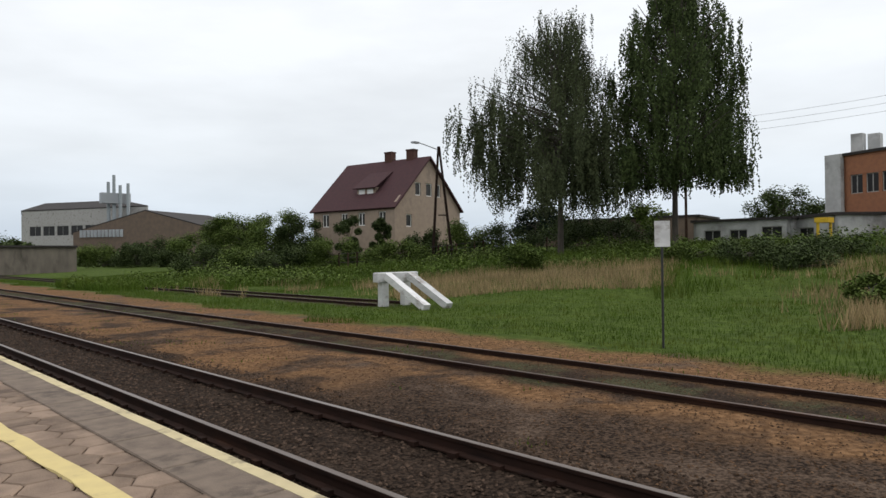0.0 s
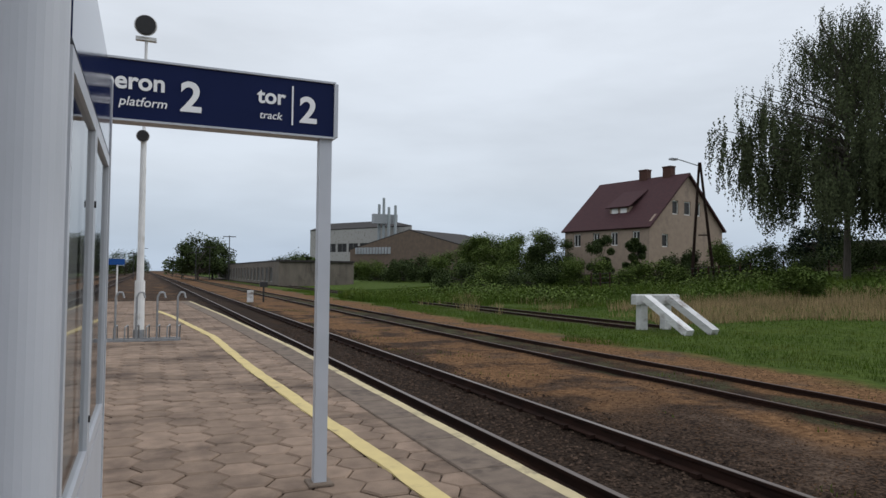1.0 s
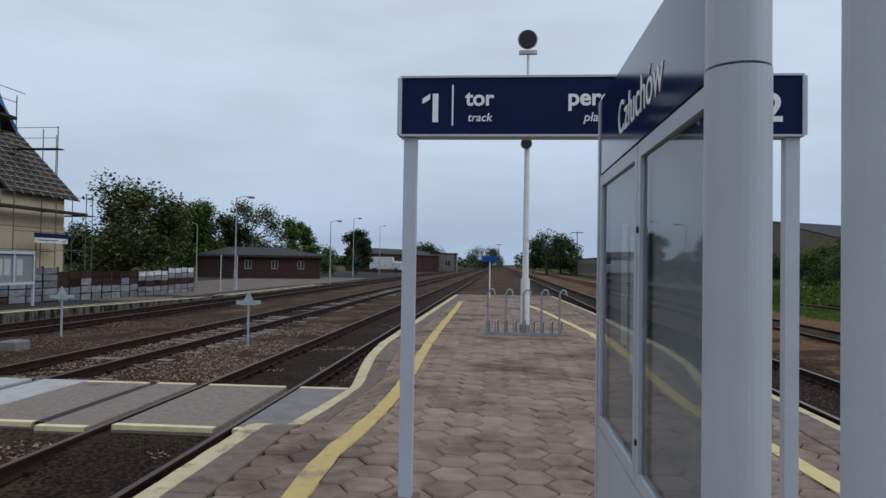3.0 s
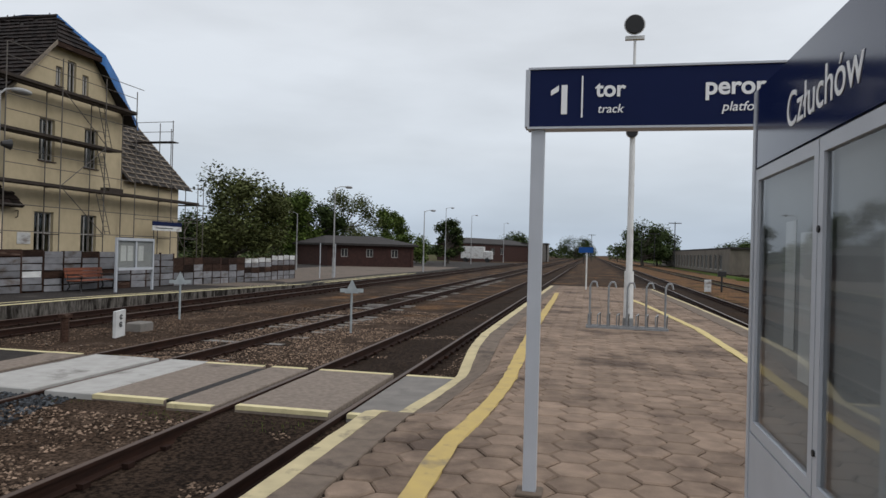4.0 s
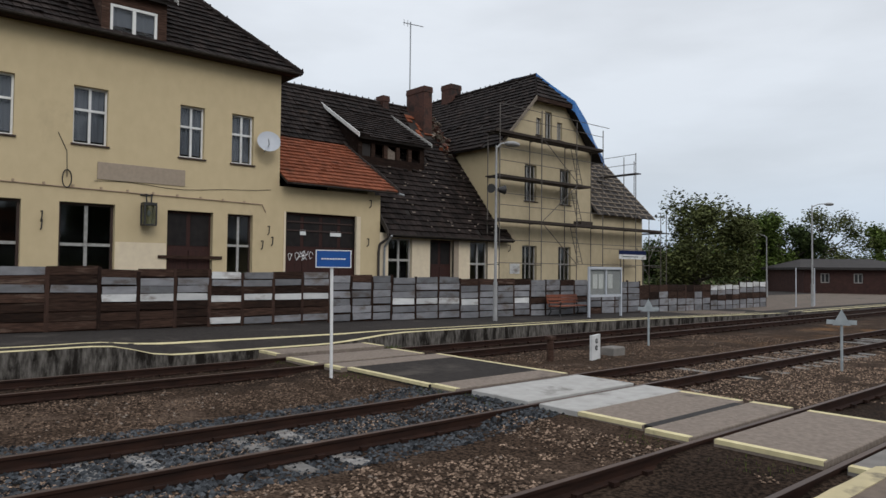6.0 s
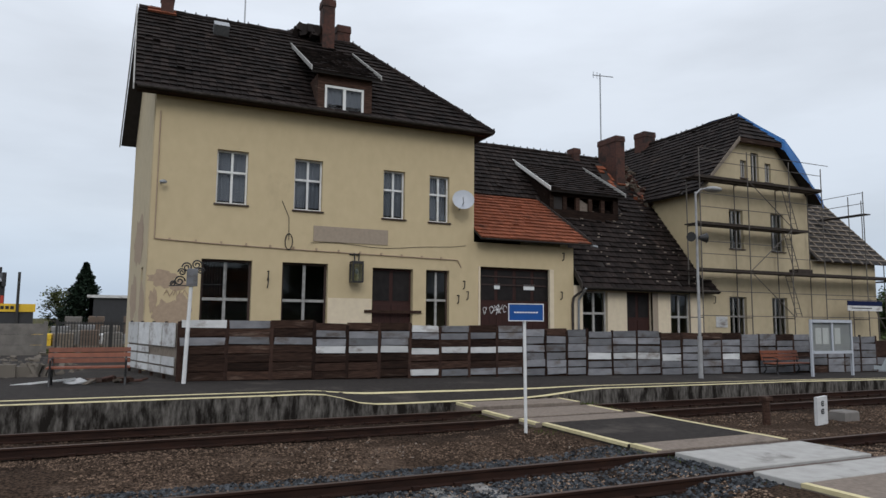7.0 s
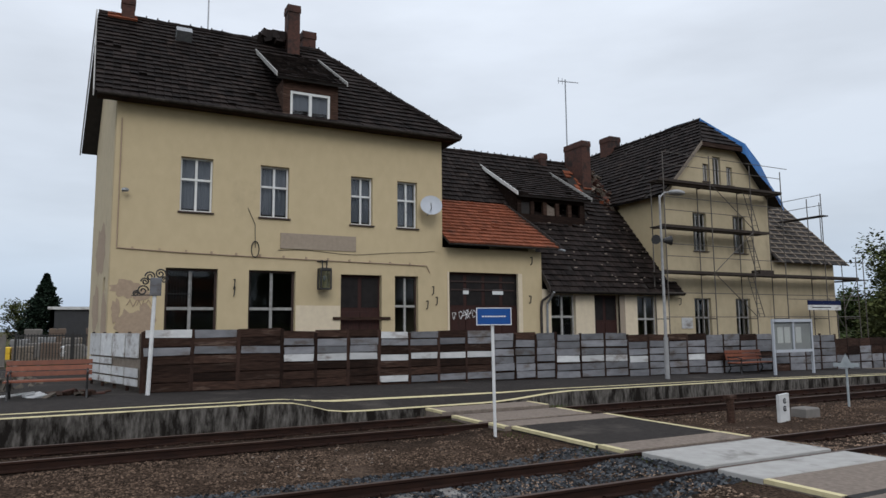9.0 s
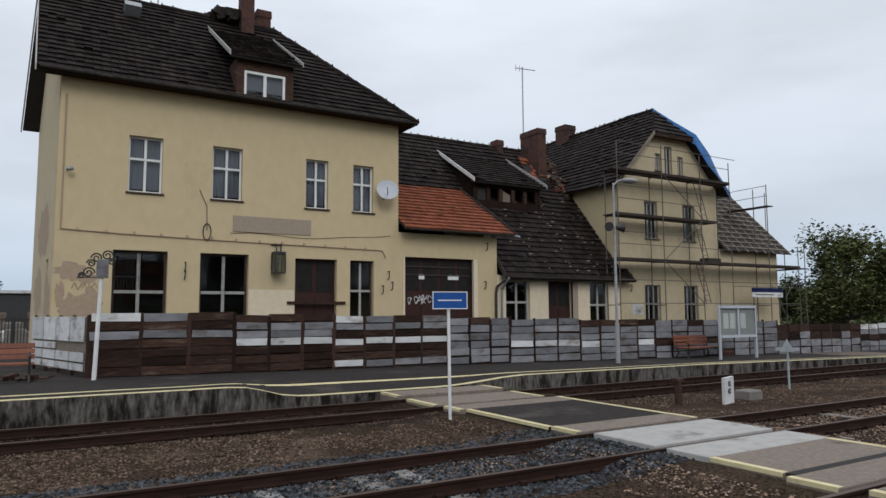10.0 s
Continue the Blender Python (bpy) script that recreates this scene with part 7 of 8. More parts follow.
hall2 = block("supply_hall", "charcoal hall with a red stripe and a pale sheet roof", "warehouse", [(-60, -7.9), (-60, -19), (-75, -19), (-75, -12.6)], 0, 4.0, DARK_CLAD, SHEET_ROOF, windows=[(0, 2.6, 6.0, 1.9, 3.5)], roof_over=0.0)
for ya, yb in ((-19, -13.95), (-10.45, -7.9)):
    part("red_stripe", Shape().box(-59.98, -59.94, ya, yb, 2.6, 3.25), RED_PAINT, hall2)
part("sheet_roof", Shape().slab([(-59.6, -8.0, 4.25), (-59.6, -19.3, 4.25), (-67.5, -19.3, 6.25), (-67.5, -10.3, 6.25)], 0.1).slab([(-67.5, -10.3, 6.25), (-67.5, -19.3, 6.25), (-75.4, -19.3, 4.25), (-75.4, -12.7, 4.25)], 0.1), SHEET_ROOF, hall2)
for k in range(6):
    y = -10.6 - 1.3 * k
    part("roof_rib", Shape().slab([(-59.6, y, 4.32), (-59.6, y - 0.08, 4.32), (-67.5, y - 0.08, 6.32), (-67.5, y, 6.32)], 0.06), BOARD_WHITE, hall2)
for k in range(4):
    x0, y0 = -59.55 - 1.98 * k, -7.75 - 0.58 * k
    part("stepped_parapet", Shape().slab([(x0, y0, 4.9 + 0.5 * k), (x0, y0, 3.9), (x0 - 1.98, y0 - 0.58, 3.9), (x0 - 1.98, y0 - 0.58, 4.9 + 0.5 * k)], 0.25), DARK_CLAD, hall2)
block("supply_shed", "low dark shed with a white roof edge in the yard", "shed", [(-66, -2.6), (-66, 4.5), (-74, 4.5), (-74, -2.6)], 0, 3.4, DARK_CLAD, BOARD_WHITE)
rng = random.Random(6)
LOADS = [(BROWN_WALL, "pallet of brown building blocks"), (WRAP, "pallet of building goods wrapped in grey film"), (CONCRETE, "pallet of grey concrete blocks"), (WOOD_GREY, "pallet stacked with weathered boards"), (CONCRETE, "pallet of grey paving stones"), (WRAP, "pallet of sacks wrapped in grey film"), (BROWN_WALL, "pallet of brown bricks")]
for k in range(16):
    x, y = -45.5 - 2.6 * (k // 4) + rng.uniform(-0.4, 0.4), -4.0 + 1.25 * (k % 4) + rng.uniform(-0.15, 0.15) + 0.35 * (k // 4)
    lm, lb = {0: (YELLOW_BANNER, "pallet under a yellow cover"), 6: (BOARD_WHITE, "pallet under a white cover")}.get(k, LOADS[(k * 3 + k // 4) % 7])
    pal = thing("wrapped_pallet", (x, y, 0), lb, "pallet", "pallets in the yard")
    h = rng.uniform(0.45, 0.9) if k < 8 else rng.uniform(1.0, 1.9)
    n = max(2, int(h / 0.28))
    load = part("load", Shape().bevel_box(x - 0.44, x + 0.44, y - 0.44, y + 0.44, 0.14, 0.15 + h * 0.9, 0.03), lm, pal)
    for i in range(n):
        z = 0.15 + h * i / n
        for c in range(2):
            part("package", Shape().bevel_box(x - 0.48 + rng.uniform(-0.03, 0.03), x + 0.47, y - 0.5 + 0.5 * c + rng.uniform(0, 0.03), y + 0.5 * c - rng.uniform(0, 0.03), z, z + h / n - 0.02, 0.05), lm, load)
    part("pallet", Shape().box(x - 0.5, x + 0.5, y - 0.55, y + 0.55, 0, 0.14), WOOD_GREY, pal)

# ---- poles and wires ----
px_, py_ = east(778, 62)
up = thing("utility_pole", (px_, py_, 1.6), "double-legged dark timber utility pole with a lamp arm", "utility pole", "utility poles")
part("pole", Shape().tube((px_ - 0.5, py_ + 0.4, 0.6), (px_, py_, 11.2), 0.14, 0.1, 8).tube((px_ + 0.9, py_ - 0.8, 0.6), (px_ + 0.1, py_, 11.2), 0.14, 0.1, 8).tube((px_ - 0.1, py_, 5), (px_ + 0.5, py_ - 0.4, 5), 0.06, n=6), WOOD_DARK, up)
part("lamp_arm", Shape().path([(px_, py_, 10.9), (px_ - 0.9, py_ + 0.9, 11.4), (px_ - 1.3, py_ + 1.3, 11.6)], 0.05).box(px_ - 1.9, px_ - 1.2, py_ + 1.2, py_ + 1.6, 11.5, 11.65), STEEL, up)
ends = []
for px, d, top in ((1215, 66, 13.5), (2050, 44, 14.5)):
    x, y = east(px, d)
    t = thing("utility_pole", (x, y, 1.0), "tall timber pole carrying wires", "utility pole", "utility poles")
    part("pole", Shape().tube((x, y, -0.5), (x, y, top), 0.16, 0.1, 8), WOOD_DARK, t)
    part("crossarm", Shape().box(x - 1.2, x + 1.2, y - 0.06, y + 0.06, top - 0.5, top - 0.4), WOOD_DARK, t)
    ends.append((x, y, top))
wires = Shape()
for k in (-1.1, 0.0, 1.1):
    pts = []
    for i in range(13):
        f = i / 12
        x, y, z = (ends[0][j] + (ends[1][j] - ends[0][j]) * f for j in range(3))
        pts.append((x + k, y, z - 0.4 - 4 * 0.6 * f * (1 - f) + 0.75 * k))
    wires.path(pts, 0.011, 4)
single("overhead_wires", wires, BLACK, "three thin dark overhead wires between poles", "wires")
masts = [(-3.0, 170), (7.5, 175), (-1.2, 230), (9, 150), (12.5, 160), (14.5, 140), (6.8, 220), (15, 180)]
for k, (x, y) in enumerate(masts):
    t = thing("signal_mast", (x, y, -0.5), "thin dark mast far along the tracks", "mast", "far masts")
    part("pole", Shape().tube((x, y, -0.5), (x, y, 5.5 + (k % 3) * 1.5), 0.1, 0.08, 6), IRON, t)
    part("arm", Shape().box(x - 1.2, x + 1.2, y - 0.08, y + 0.08, 5.2 + (k % 3) * 1.5, 5.35 + (k % 3) * 1.5), IRON, t)
sm = thing("dwarf_signal", (6.9, 47, -0.5), "low dark shunting signal post between the tracks", "signal")
part("post", Shape().tube((6.9, 47, -0.5), (6.9, 47, 0.75), 0.06, n=6), IRON, sm)
part("head", Shape().bevel_box(6.65, 7.15, 46.9, 47.1, 0.5, 0.85, 0.03), IRON, sm)
sm = thing("white_marker", (5.9, 46, -0.5), "small white marker plate by the track", "track sign")
part("plate", Shape().bevel_box(5.7, 6.1, 45.95, 46.0, -0.45, 0.3, 0.02), BOARD_WHITE, sm)
fn = thing("field_fence", (36, 50, 0), "dark rusty wire fence behind the grass", "fence")
spots = [east(600 + 16 * k, 61 + 0.05 * k) for k in range(24)]
for x, y in spots:
    z = ground_z(x, y)
    part("post", Shape().box(x - 0.05, x + 0.05, y - 0.05, y + 0.05, z - 0.2, z + 1.5), WOOD_DARK, fn)
for h in (0.6, 1.0, 1.4):
    part("wire", Shape().path([(x, y, ground_z(x, y) + h) for x, y in spots], 0.02, 4), IRON, fn)


# ---- plants ----
def leaf(s, p, size, rng, droop=False):
    a = rng.uniform(0, 6.283)
    if droop:
        u = Vector((math.cos(a), math.sin(a), rng.uniform(-0.3, 0.3))) * size * 0.45
        v = Vector((rng.uniform(-0.25, 0.25), rng.uniform(-0.25, 0.25), -1)) * size
    else:
        u = Vector((math.cos(a), math.sin(a), rng.uniform(-0.6, 0.6))) * size * 0.6
        v = Vector((-math.sin(a) * rng.uniform(0.2, 1), math.cos(a) * rng.uniform(0.2, 1), rng.uniform(-0.9, 0.9))) * size
    p = Vector(p)
    k = len(s.v)
    s.v += [tuple(p - u * 0.6), tuple(p + v * 0.5 - u), tuple(p + v), tuple(p + v * 0.5 + u)]
    s.f.append((k, k + 1, k + 2, k + 3))


def limb(s, a, b, r0, r1, rng, bends=4):
    a, b = Vector(a), Vector(b)
    last, lr = a, r0
    for i in range(1, bends + 1):
        f = i / bends
        q = a.lerp(b, f) + Vector((rng.uniform(-1, 1), rng.uniform(-1, 1), rng.uniform(-0.5, 0.5))) * (b - a).length * 0.05
        r = r0 + (r1 - r0) * f
        s.tube(last, q, lr, r, 6)
        last, lr = q, r


def broad_tree(x, y, z0, height, spread_, mat, label, seed, leaves=5000, size=0.32, trunk=0.3, gaps=0.5, name="tree"):
    rng = random.Random(seed)
    t = thing(name, (x, y, z0), label, "tree" if name == "tree" else "bush", "trees" if name == "tree" else "bushes")
    wood, crown = Shape(), Shape()
    top = Vector((x, y, z0 + height))
    if name == "tree":
        limb(wood, (x, y, z0 - 0.3), (x, y, z0 + height * 0.8), trunk, trunk * 0.2, rng, 6)
    clumps = []
    n = 26 if name == "tree" else 16
    for k in range(n):
        a, h = rng.uniform(0, 6.283), rng.uniform(0.22 if name == "tree" else 0.08, 0.93)
        reach = spread_ * math.sqrt(max(0.05, 1 - (2 * h - 0.95) ** 2)) * rng.uniform(0.35, 1.0)
        c = Vector((x + reach * math.cos(a), y + reach * math.sin(a), z0 + height * h))
        clumps.append((c, spread_ * rng.uniform(0.22, 0.42)))
        limb(wood, (x, y, z0 + height * max(0.03, h * 0.55)), c, trunk * 0.35, 0.03, rng, 3)
    for k in range(int(leaves * 3.4)):
        c, r = rng.choice(clumps)
        d = Vector((rng.gauss(0, 1), rng.gauss(0, 1), rng.gauss(0, 0.75))).normalized() * r * rng.uniform(0.25, 1.03)
        leaf(crown, c + d, size * rng.uniform(0.45, 0.9), rng)
    if name == "tree":
        part("trunk", wood, BARK, t)
    else:
        part("twig_tangle", wood, BARK, t, kind="stuff")
    part("crown", crown, mat, t)
    return t


def weeping_birch(x, y, z0, height, left, right, mat, label, seed, strands, size, thin_top=0.0, rounded=False):
    """A birch that is widest low down; left and right are the reaches of its crown along the bank."""
    rng = random.Random(seed)
    t = thing("birch_tree", (x, y, z0), label, "tree", "trees")
    wood, crown = Shape(), Shape()
    for k in range(6):
        wood.tube((x + 0.06 * k, y, z0 - 0.4 + height * 0.155 * k), (x + 0.06 * k + 0.06, y, z0 - 0.4 + height * 0.155 * (k + 1)), 0.27 - 0.04 * k, 0.23 - 0.04 * k, 8)
    tips = []
    for k in range(150):
        h = 0.32 + 0.66 * rng.random() ** 1.15
        a = rng.uniform(0, 6.283)
        side = math.cos(a)
        broad = min(1.0, 0.40 + 1.35 * (1.0 - h)) * math.sqrt(max(0.1, min(1.0, (1.01 - h) * 9)))
        if rounded:
            broad = max(0.05, 1 - (max(0.0, h - 0.40) / 0.61) ** 2) ** 0.85
        reach = (right if side > 0 else left) * broad * (0.80 + 0.30 * noise.noise((h * 5.0, a * 1.1, seed)))
        reach *= rng.uniform(0.04, 1.0) ** 0.36
        depth = 0.5 * (left + right) * broad * math.sqrt(rng.random()) * math.sin(a)
        p = Vector((x + 0.722 * reach * side + 0.692 * depth, y - 0.692 * reach * side + 0.722 * depth, z0 + height * h))
        foot = (x, y, z0 + height * h * 0.80)
        limb(wood, foot, p, 0.085, 0.018, rng, 4)
        tips.append((Vector(foot), p, h))
    anchors = []
    for k in range(strands // 7):
        base, tip, h = rng.choice(tips)
        anchors.append((base.lerp(tip, rng.uniform(0.25, 1.06) ** 0.5) + Vector((rng.gauss(0, 0.4), rng.gauss(0, 0.4), rng.gauss(0.25, 0.4))), h))
    for k in range(strands):
        at, h = rng.choice(anchors)
        sparse = thin_top and h > 0.64
        if sparse and rng.random() < thin_top:
            continue
        p = at + Vector((rng.gauss(0, 0.15), rng.gauss(0, 0.15), rng.gauss(0, 0.35)))
        length = rng.uniform(0.9, 3.8) * (1.35 - 0.65 * h)
        drift = Vector((rng.uniform(-0.12, 0.12), rng.uniform(-0.12, 0.12), 0))
        low = z0 + (5.0 if rounded else 3.0) + 1.4 * rng.random()
        for i in range(int(length / 0.15)):
            p = p + Vector((0, 0, -0.15)) + drift * 0.15
            if p.z < low:
                break
            leaf(crown, p + Vector((rng.gauss(0, 0.06), rng.gauss(0, 0.06), 0)), size * rng.uniform(0.6, 1.2) * (0.75 if sparse else 1.0), rng, True)
    part("trunk", wood, BARK, t)
    part("crown", crown, mat, t)


x, y = east(992, 56)
weeping_birch(x, y, 0.9, 20.3, 10.8, 6.4, LEAF_BIRCH, "tall weeping birch with sparse grey-green hanging twigs", 41, 7600, 0.185, 0.3)
x, y = east(1195, 54)
weeping_birch(x, y, 0.9, 23.0, 8.3, 8.6, LEAF_DARK, "tall dense weeping birch with dark hanging foliage", 42, 5400, 0.20, 0.0, True)
for px, d, h, sp, m, lb, sd, n in ((1390, 95, 7.5, 5.0, LEAF_DARK, "leafy tree behind the garages", 43, 3500), (1150, 80, 4.4, 3.0, LEAF, "young tree between the birches", 44, 1800), (960, 80, 4.4, 3.0, NEEDLE, "dark conifer clump behind the birch", 45, 2500)):
    x, y = east(px, d)
    broad_tree(x, y, ground_z(x, y), h, sp, m, lb, sd, n, 0.36)
for k, (px, d, h, sp, m) in enumerate(((405, 82, 6.6, 3.6, LEAF), (450, 80, 6.2, 3.6, LEAF), (495, 78, 5.6, 3.4, LEAF), (540, 76, 4.8, 3.0, LEAF_DARK), (350, 88, 4.0, 3.2, LEAF), (300, 95, 3.6, 3.4, LEAF_DARK), (620, 70, 4.6, 1.6, LEAF_DARK), (672, 69, 4.3, 1.3, LEAF_DARK), (755, 66, 2.6, 2.0, LEAF_DARK), (840, 66, 3.0, 3.2, LEAF), (890, 62, 2.6, 3.0, LEAF_DARK), (930, 44, 1.9, 1.6, LEAF), (1020, 66, 3.0, 4.0, LEAF_DARK), (1100, 62, 2.6, 3.5, LEAF_DARK), (1320, 40, 1.0, 2.4, LEAF_DARK), (1230, 44, 1.1, 2.4, LEAF), (1420, 36, 0.9, 2.0, LEAF_DARK), (1540, 22, 1.0, 1.0, LEAF), (240, 100, 3.4, 3.5, LEAF_DARK), (180, 110, 3.2, 4.0, LEAF), (590, 66, 2.4, 2.6, LEAF), (500, 64, 2.2, 3.0, LEAF_DARK), (430, 66, 2.0, 3.0, LEAF), (700, 60, 1.8, 2.6, LEAF), (360, 72, 2.0, 3.0, LEAF_DARK), (1480, 42, 0.9, 2.6, LEAF_DARK))):
    x, y = east(px, d)
    broad_tree(x, y, ground_z(x, y), h, sp, m, "leafy green bush on the grassy bank", 60 + k, int(2400 + 650 * h), 0.105 + 0.0012 * d, 0.08, name="bush")
for px, d, h, sp, m, lb, sd, n, sz in ((1000, 62, 8.3, 4.8, LEAF_OLIVE, "large tree in fresh olive leaf beyond the station", 51, 5200, 0.34), (1075, 95, 10.4, 5.8, LEAF, "leafy tree beyond the station", 52, 4200, 0.44), (1130, 98, 10.2, 5.6, LEAF_DARK, "dense dark green tree beyond the station", 53, 5200, 0.44), (1190, 102, 10.9, 5.5, LEAF_OLIVE, "sparse tree with pale blossom leaf", 54, 2400, 0.4), (1278, 110, 9.2, 3.6, LEAF, "round leafy tree behind the brick shed", 55, 3200, 0.4), (1408, 104, 7.6, 2.6, LEAF_DARK, "narrow dark tree by the lamps", 56, 2600, 0.4), (960, 70, 5.0, 4.0, LEAF_DARK, "low tree behind the fence", 57, 2500, 0.34), (1330, 100, 4.6, 3.0, LEAF, "low leafy tree behind the brick shed", 58, 1800, 0.4)):
    x, y = north_west(px, d)
    broad_tree(x, y, -0.5, h, sp, m, lb, sd, n, sz)
for k, (x, y, h, sp) in enumerate(((10.5, 165, 9.5, 6.5), (14.5, 176, 8.5, 5.0), (-8, 300, 9, 8), (18, 320, 8, 9), (-26, 230, 8, 7), (40, 210, 7, 8), (28, 130, 4.5, 4.0), (24.5, 112, 3.6, 3.2))):
    broad_tree(x, y, -0.5, h, sp, LEAF_DARK, "round dark green tree far along the line", 80 + k, 2600, 0.55)
sp = thing("spruce_tree", (-70, -3.2, 0), "dark conical spruce in the yard", "tree", "trees")
sc, rng = Shape(), random.Random(9)
for k in range(9500):
    f = rng.random() ** 1.1
    a, r = rng.uniform(0, 6.283), (1 - f) * (2.9 + 0.5 * math.sin(f * 40)) * rng.uniform(0.25, 1.08) + 0.05
    leaf(sc, (-70 + r * math.cos(a), -3.2 + r * math.sin(a), 0.5 + 6.0 * f - 0.22 * r), 0.24, rng)
part("trunk", Shape().tube((-70, -3.2, 0), (-70, -3.2, 6.2), 0.16, 0.02, 7), BARK, sp)
part("crown", sc, NEEDLE, sp)
broad_tree(-74, -5.2, 0, 4.6, 2.2, LEAF_OLIVE, "sparse bare-twigged tree in the yard", 91, 900, 0.25)
woods, rng = Shape(), random.Random(77)
for k in range(15000):
    x = rng.uniform(-420, 420)
    if -7 < x < 9:
        continue
    yb = 430 + 30 * math.sin(x * 0.02)
    h = 6.5 + 3.0 * noise.noise((x * 0.03, 0, 0)) + 1.5 * noise.noise((x * 0.2, 3, 0))
    leaf(woods, (x, yb + rng.uniform(-8, 8), -0.5 + h * rng.random() ** 0.8), 1.6, rng)
for k in range(9000):
    y = rng.uniform(60, 430)
    x = (-48 - 0.12 * y) + rng.uniform(-9, 2)
    h = 4.5 + 2.5 * noise.noise((y * 0.05, 8, 0))
    leaf(woods, (x, y, -0.5 + h * rng.random()), 0.9, rng)
for k in range(9000):
    y = rng.uniform(105, 430)
    x = 31 + 0.1 * y + rng.uniform(-3, 10)
    h = 3.4 + 2.5 * noise.noise((y * 0.05, 18, 0))
    leaf(woods, (x, y, -0.5 + h * rng.random()), 0.9, rng)
tagged(part("far_woods", woods, LEAF_DARK), "band of dark far woods along the horizon", "woods", kind="stuff")

# ---- grass ----
def blades(n, region, height, width, keep, seed):
    rng = random.Random(seed)
    s = Shape()
    for k in range(n):
        f = rng.random() ** 1.6
        x = region[0] + (region[1] - region[0]) * f
        y = rng.uniform(region[2], region[3])
        if not keep(x, y, rng):
            continue
        z = ground_z(x, y) - 0.02
        a, h = rng.uniform(0, 6.283), height * rng.uniform(0.5, 1.3) * (0.6 + 0.8 * abs(noise.noise((x * 0.3, y * 0.3, 4))))
        wv = Vector((math.cos(a), math.sin(a), 0)) * width * (1 + x * 0.02)
        ln = Vector((rng.uniform(-1, 1), rng.uniform(-1, 1), 0)) * h * 0.35
        k2 = len(s.v)
        s.v += [(x - wv.x, y - wv.y, z), (x + wv.x, y + wv.y, z), (x + ln.x, y + ln.y, z + h)]
        s.f.append((k2, k2 + 1, k2 + 2))
    return s


def lawn(x, y, rng):
    edge = 12.3 + 0.02 * y + 1.6 * noise.noise((x * 0.25, y * 0.25, 0))
    return x > edge and not (16.3 + 0.5 * noise.noise((y * 0.6, 1.0, 0.0)) < x < 19.2 + 0.6 * noise.noise((y * 0.5, 7.0, 0.0)) and y > 21.5 and rng.random() < 0.9)


def bank(x, y):
    """Depth and bearing of a place on the bank, as seen from the platform."""
    d = x * 0.692 + y * 0.722
    return d, 784 + 1216 * (x * 0.722 - y * 0.692) / max(d, 1.0)


def straw_here(x, y, rng):
    d, u = bank(x, y)
    v = 5 * noise.noise((x * 0.15, y * 0.15, 9.0))
    w = noise.noise((x * 0.35, y * 0.35, 5.0)) + rng.uniform(-0.25, 0.25)
    if not lawn(x, y, rng):
        return False
    if 700 < u < 1190 and 31 < d + v < 47:
        return w > -0.2 - 0.6 * min(1.0, (u - 700) / 80, (1190 - u) / 120)
    if u > 1370 and 15 < d + v < 36:
        return w > 0.35 - 0.5 * min(1.0, (u - 1370) / 160)
    return 33 < d + v < 46 and w > 0.3


tagged(part("grass", blades(240000, (11.5, 50, -6, 80), 0.17, 0.008, lawn, 1), GRASS), "green uncut grass beyond the tracks", "grass", kind="stuff")
tagged(part("dry_grass", blades(110000, (16, 52, -8, 50), 0.62, 0.012, straw_here, 2), STRAW), "tall dry straw-coloured grass on the bank", "grass", kind="stuff")
herbs, rng = Shape(), random.Random(5)
for k in range(52000):
    d, u = rng.uniform(46, 62), rng.uniform(120, 1700)
    x, y = east(u, d)
    h = 0.25 + 2.2 * max(0.0, noise.noise((x * 0.14, y * 0.14, 7)) + 0.5 * noise.noise((x * 0.6, y * 0.6, 2))) * (1.0 if u < 1150 else 0.7)
    leaf(herbs, (x, y, ground_z(x, y) + h * rng.random() ** 1.4), 0.17, rng)
tagged(part("tall_weeds", herbs, LEAF), "tangle of tall green weeds along the bank", "weeds", kind="stuff")
def tall_here(x, y, rng):
    d, u = bank(x, y)
    return 100 < u and 43 < d + 4 * noise.noise((x * 0.2, y * 0.2, 1)) < 60 or (28 < d and u > 1150 and noise.noise((x * 0.3, y * 0.3, 6)) > 0.0)


tagged(part("tall_grass", blades(70000, (14, 56, -8, 60), 0.75, 0.014, tall_here, 8), GRASS), "tall green grass at the foot of the bank", "grass", kind="stuff")
tagged(part("weeds", blades(9000, (5.6, 13, 2, 60), 0.10, 0.012, lambda x, y, r: noise.noise((x * 0.5, y * 0.5, 3)) > 0.28, 3), GRASS), "low weeds in the gravel of the sidings", "weeds", kind="stuff")


def beside_walkway(x, y, rng):
    edge = abs(y - 7.75) < 0.3 or abs(y - 11.2) < 0.25
    return edge and noise.noise((x * 0.9, y * 0.9, 14.0)) > 0.05


tagged(part("weed_fringe", blades(9000, (-16.3, -4.0, 7.3, 11.6), 0.085, 0.006, beside_walkway, 9), GRASS), "thin fringe of green weeds along the walkway slabs", "weeds", kind="stuff")

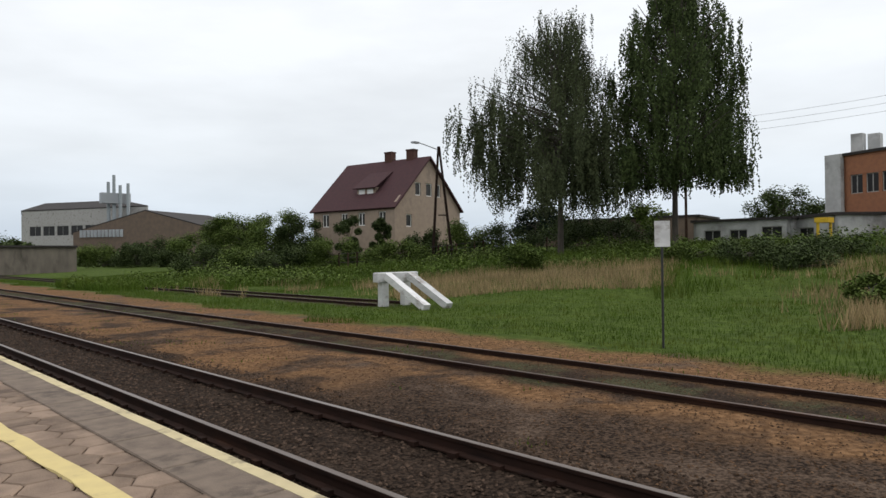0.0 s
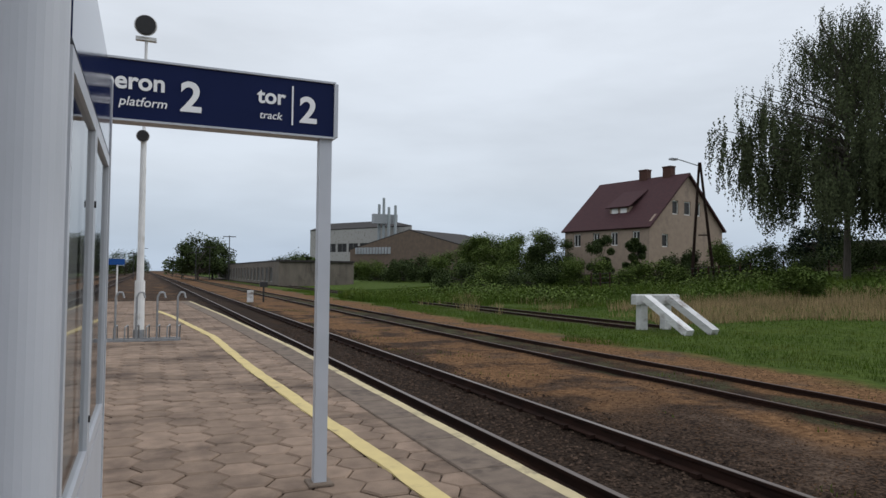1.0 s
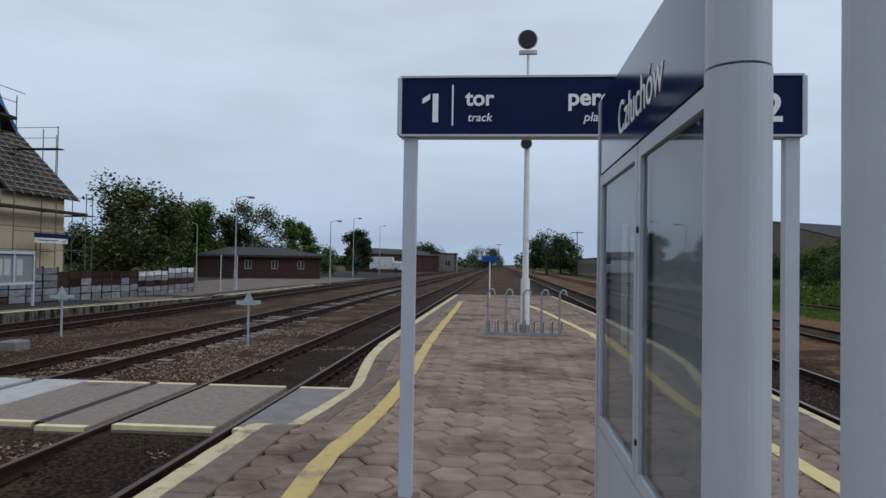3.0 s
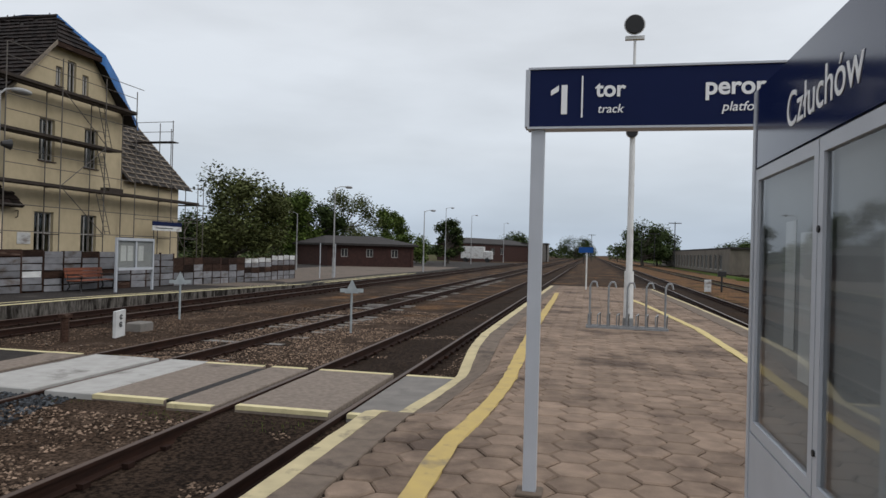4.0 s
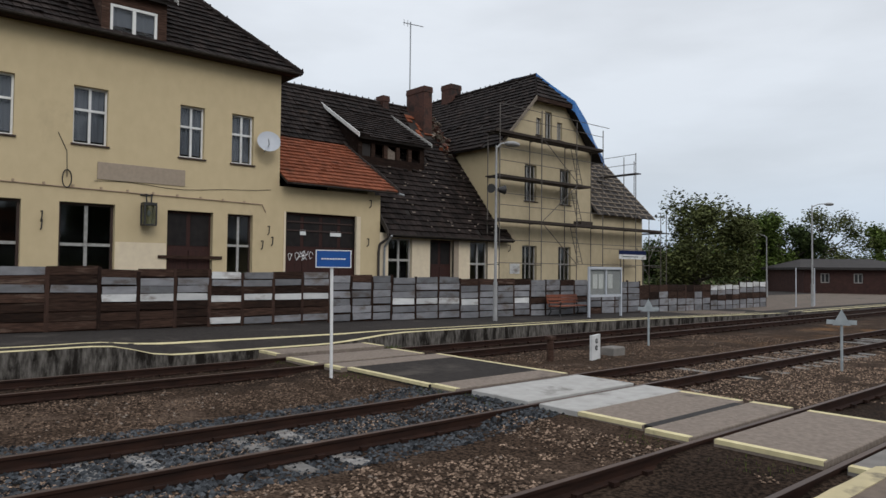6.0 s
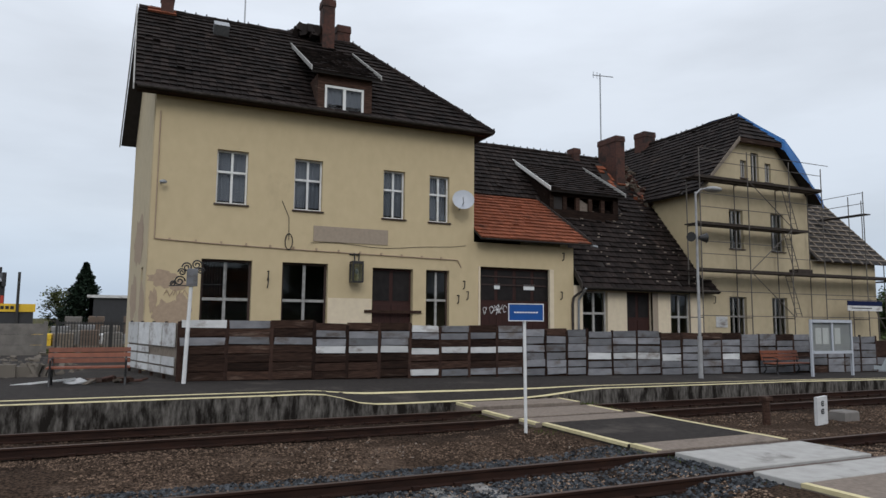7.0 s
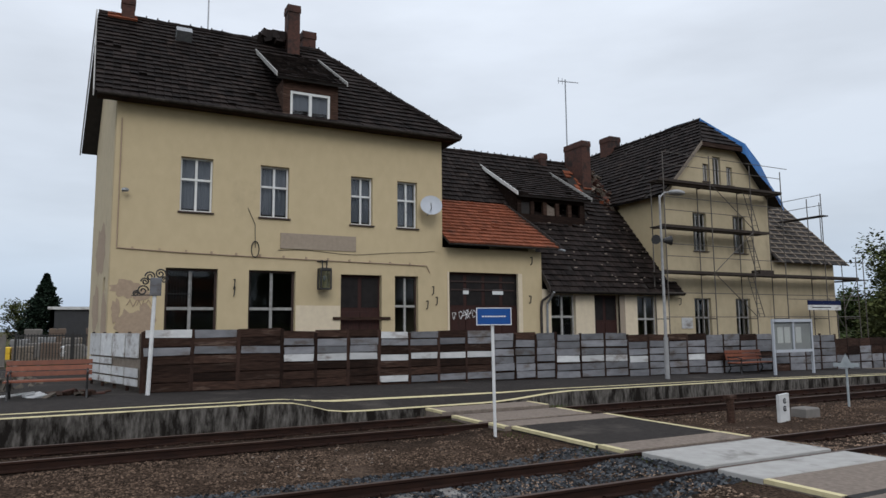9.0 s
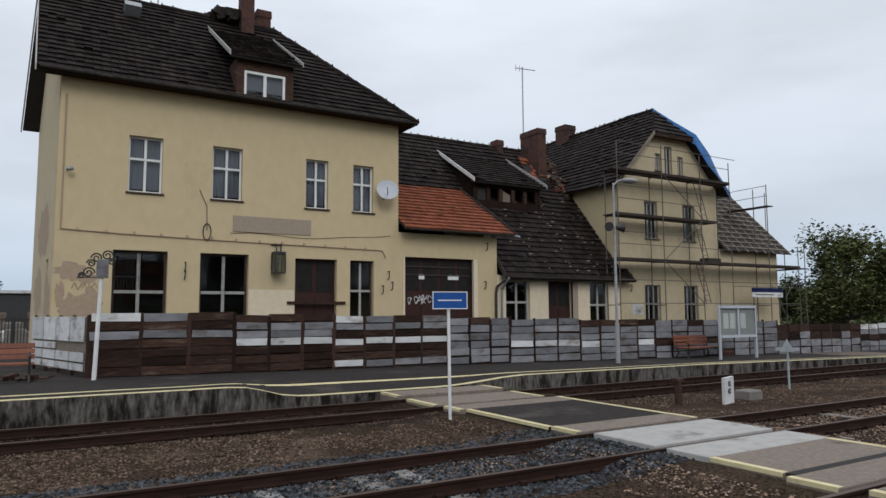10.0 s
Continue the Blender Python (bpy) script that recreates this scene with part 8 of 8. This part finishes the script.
# ---- loose stones ----
def stones(n, region, size, seed, keep=None):
    rng = random.Random(seed)
    s = Shape()
    for k in range(n):
        x, y = rng.uniform(*region[:2]), region[2] + (region[3] - region[2]) * rng.random() ** 1.5
        if keep and not keep(x, y):
            continue
        z = ground_z(x, y)
        r = size * rng.uniform(0.5, 1.25)
        k0 = len(s.v)
        a = rng.uniform(0, 6.28)
        for i in range(4):
            t = a + i * 1.571 + rng.uniform(-0.4, 0.4)
            s.v.append((x + r * math.cos(t), y + r * math.sin(t), z + r * rng.uniform(-0.1, 0.35)))
        s.v.append((x + rng.uniform(-0.3, 0.3) * r, y + rng.uniform(-0.3, 0.3) * r, z + r * rng.uniform(0.6, 0.95)))
        s.f += [(k0 + i, k0 + (i + 1) % 4, k0 + 4) for i in range(4)]
    return s


def no_slab(x, y):
    if 7.6 < y < 11.0 or x > -3.55:
        return False
    bare = noise.noise((x * 0.55, y * 0.55, 21.0)) + 0.5 * noise.noise((x * 2.1, y * 2.1, 4.0))
    return bare > (0.42 if -5.75 < x < -3.9 else -0.22)


def pale_here(x, y):
    return no_slab(x, y) and noise.noise((x * 0.7, y * 0.7, 33.0)) > -0.05


tagged(part("ballast_stones", stones(78000, (-10.2, -3.6, -3.0, 24), 0.023, 1, no_slab), STONE), "loose tan ballast stones between the tracks", "gravel", kind="stuff")
tagged(part("ballast_stones", stones(42000, (-13.9, -10.2, -3.0, 24), 0.023, 11, no_slab), STONE_MID), "loose brown ballast stones beyond the middle track", "gravel", kind="stuff")
tagged(part("blue_ballast_stones", stones(19000, (-11.1, -7.8, -2.5, 8.2), 0.038, 2), STONE_BLUE), "blue-grey ballast stones of the middle track", "gravel", kind="stuff")
tagged(part("ballast_stones", stones(16000, (2.5, 6.0, 1.0, 26), 0.026, 3), STONE_DARK), "loose dark ballast stones of the platform track", "gravel", kind="stuff")
tagged(part("ballast_stones", stones(7000, (-16.5, -13.0, -3, 20), 0.026, 4, lambda x, y: not (7.5 < y < 10.8)), STONE_DARK), "loose stones below the station platform", "gravel", kind="stuff")
tagged(part("rusty_stones", stones(16000, (5.2, 12.5, 1.0, 22), 0.017, 6), STONE_RUST), "loose rusty stones in sandy soil", "gravel", kind="stuff")
pale = stones(1500, (-13.8, -5.8, 2, 24), 0.027, 5, pale_here)
tagged(part("pale_stones", pale, PANEL), "scattered pale stones in the gravel", "gravel", kind="stuff")

# ---- kerb slabs and hexagonal pavers of the island platform ----
kerb_l = mesh_of("kerb_slab", Shape().bevel_box(0.0, 0.46, 0.006, 0.994, -0.12, 0.012, 0.01), KERB)
kerb_r = mesh_of("kerb_slab", Shape().bevel_box(-0.5, 0.0, 0.006, 0.994, -0.12, 0.012, 0.01), KERB)
rest = Shape()
for k in range(-8, 37):
    a, b = lerp_table(LEFT, k + 0.5), lerp_table(RIGHT, k + 0.5)
    if not 6 <= k <= 12:
        piece("kerb_slab", kerb_l, platform, (a, k, 0))
    else:
        for j in range(4):
            y0, y1 = k + j / 4, k + (j + 1) / 4
            for o in (0.0, 0.115, 0.23, 0.345):
                q = [(lerp_table(LEFT, yy) + o + w, yy) for yy in (y0, y1) for w in (0.0, 0.115)]
                p = [(xx, yy, plat_z(xx, yy) + dz) for dz in (0.008, -0.12) for xx, yy in (q[0], q[1], q[3], q[2])]
                rest.add(p, [(0, 1, 2, 3), (0, 4, 5, 1), (1, 5, 6, 2), (2, 6, 7, 3), (3, 7, 4, 0)])
    piece("kerb_slab", kerb_r, platform, (b, k, 0))
part("sloping_kerb", rest, KERB, platform, kind="stuff")


def hexagon(cx, cy, zf, r=0.2):
    rings = []
    for rr, dz in ((r - 0.006, -0.05), (r - 0.006, -0.012), (r - 0.022, 0.0)):
        rings.append([(cx + rr * math.cos(i * math.pi / 3), cy + rr * math.sin(i * math.pi / 3), dz) for i in range(6)])
    pts = [(x, y, zf(x, y) + dz) for ring in rings for x, y, dz in ring]
    f = [(6 * j + i, 6 * j + (i + 1) % 6, 6 * j + 6 + (i + 1) % 6, 6 * j + 6 + i) for j in range(2) for i in range(6)]
    return pts, f + [tuple(range(12, 18))]


hp, hf = hexagon(0, 0, lambda x, y: 0.0)
one = mesh_of("paver", Shape().add(hp, hf), PAVER)
field = Shape()
rng = random.Random(15)
for i in range(-14, 14):
    for j in range(-12, 108):
        x, y = -0.5 + 0.3 * i, 0.3464 * (j + 0.5 * (i % 2))
        a, b = lerp_table(LEFT, y) + 0.46, lerp_table(RIGHT, y) - 0.5
        if not a - 0.14 < x < b + 0.14:
            continue
        lift = rng.uniform(-0.008, 0.004)
        if 3.2 < y < 6.75:
            ob = piece("paver", one, platform, (x, y, lift), rng.choice((0, 1, 2)) * math.pi / 3)
            ob.rotation_euler = (rng.uniform(-0.02, 0.02), rng.uniform(-0.02, 0.02), ob.rotation_euler[2])
        else:
            pts, f = hexagon(x, y, plat_z)
            tx, ty = rng.uniform(-0.02, 0.02), rng.uniform(-0.02, 0.02)
            field.add([(px, py, pz + lift + tx * (px - x) + ty * (py - y)) for px, py, pz in pts], f)
part("paver_field", field, PAVER_REST, platform, kind="stuff")
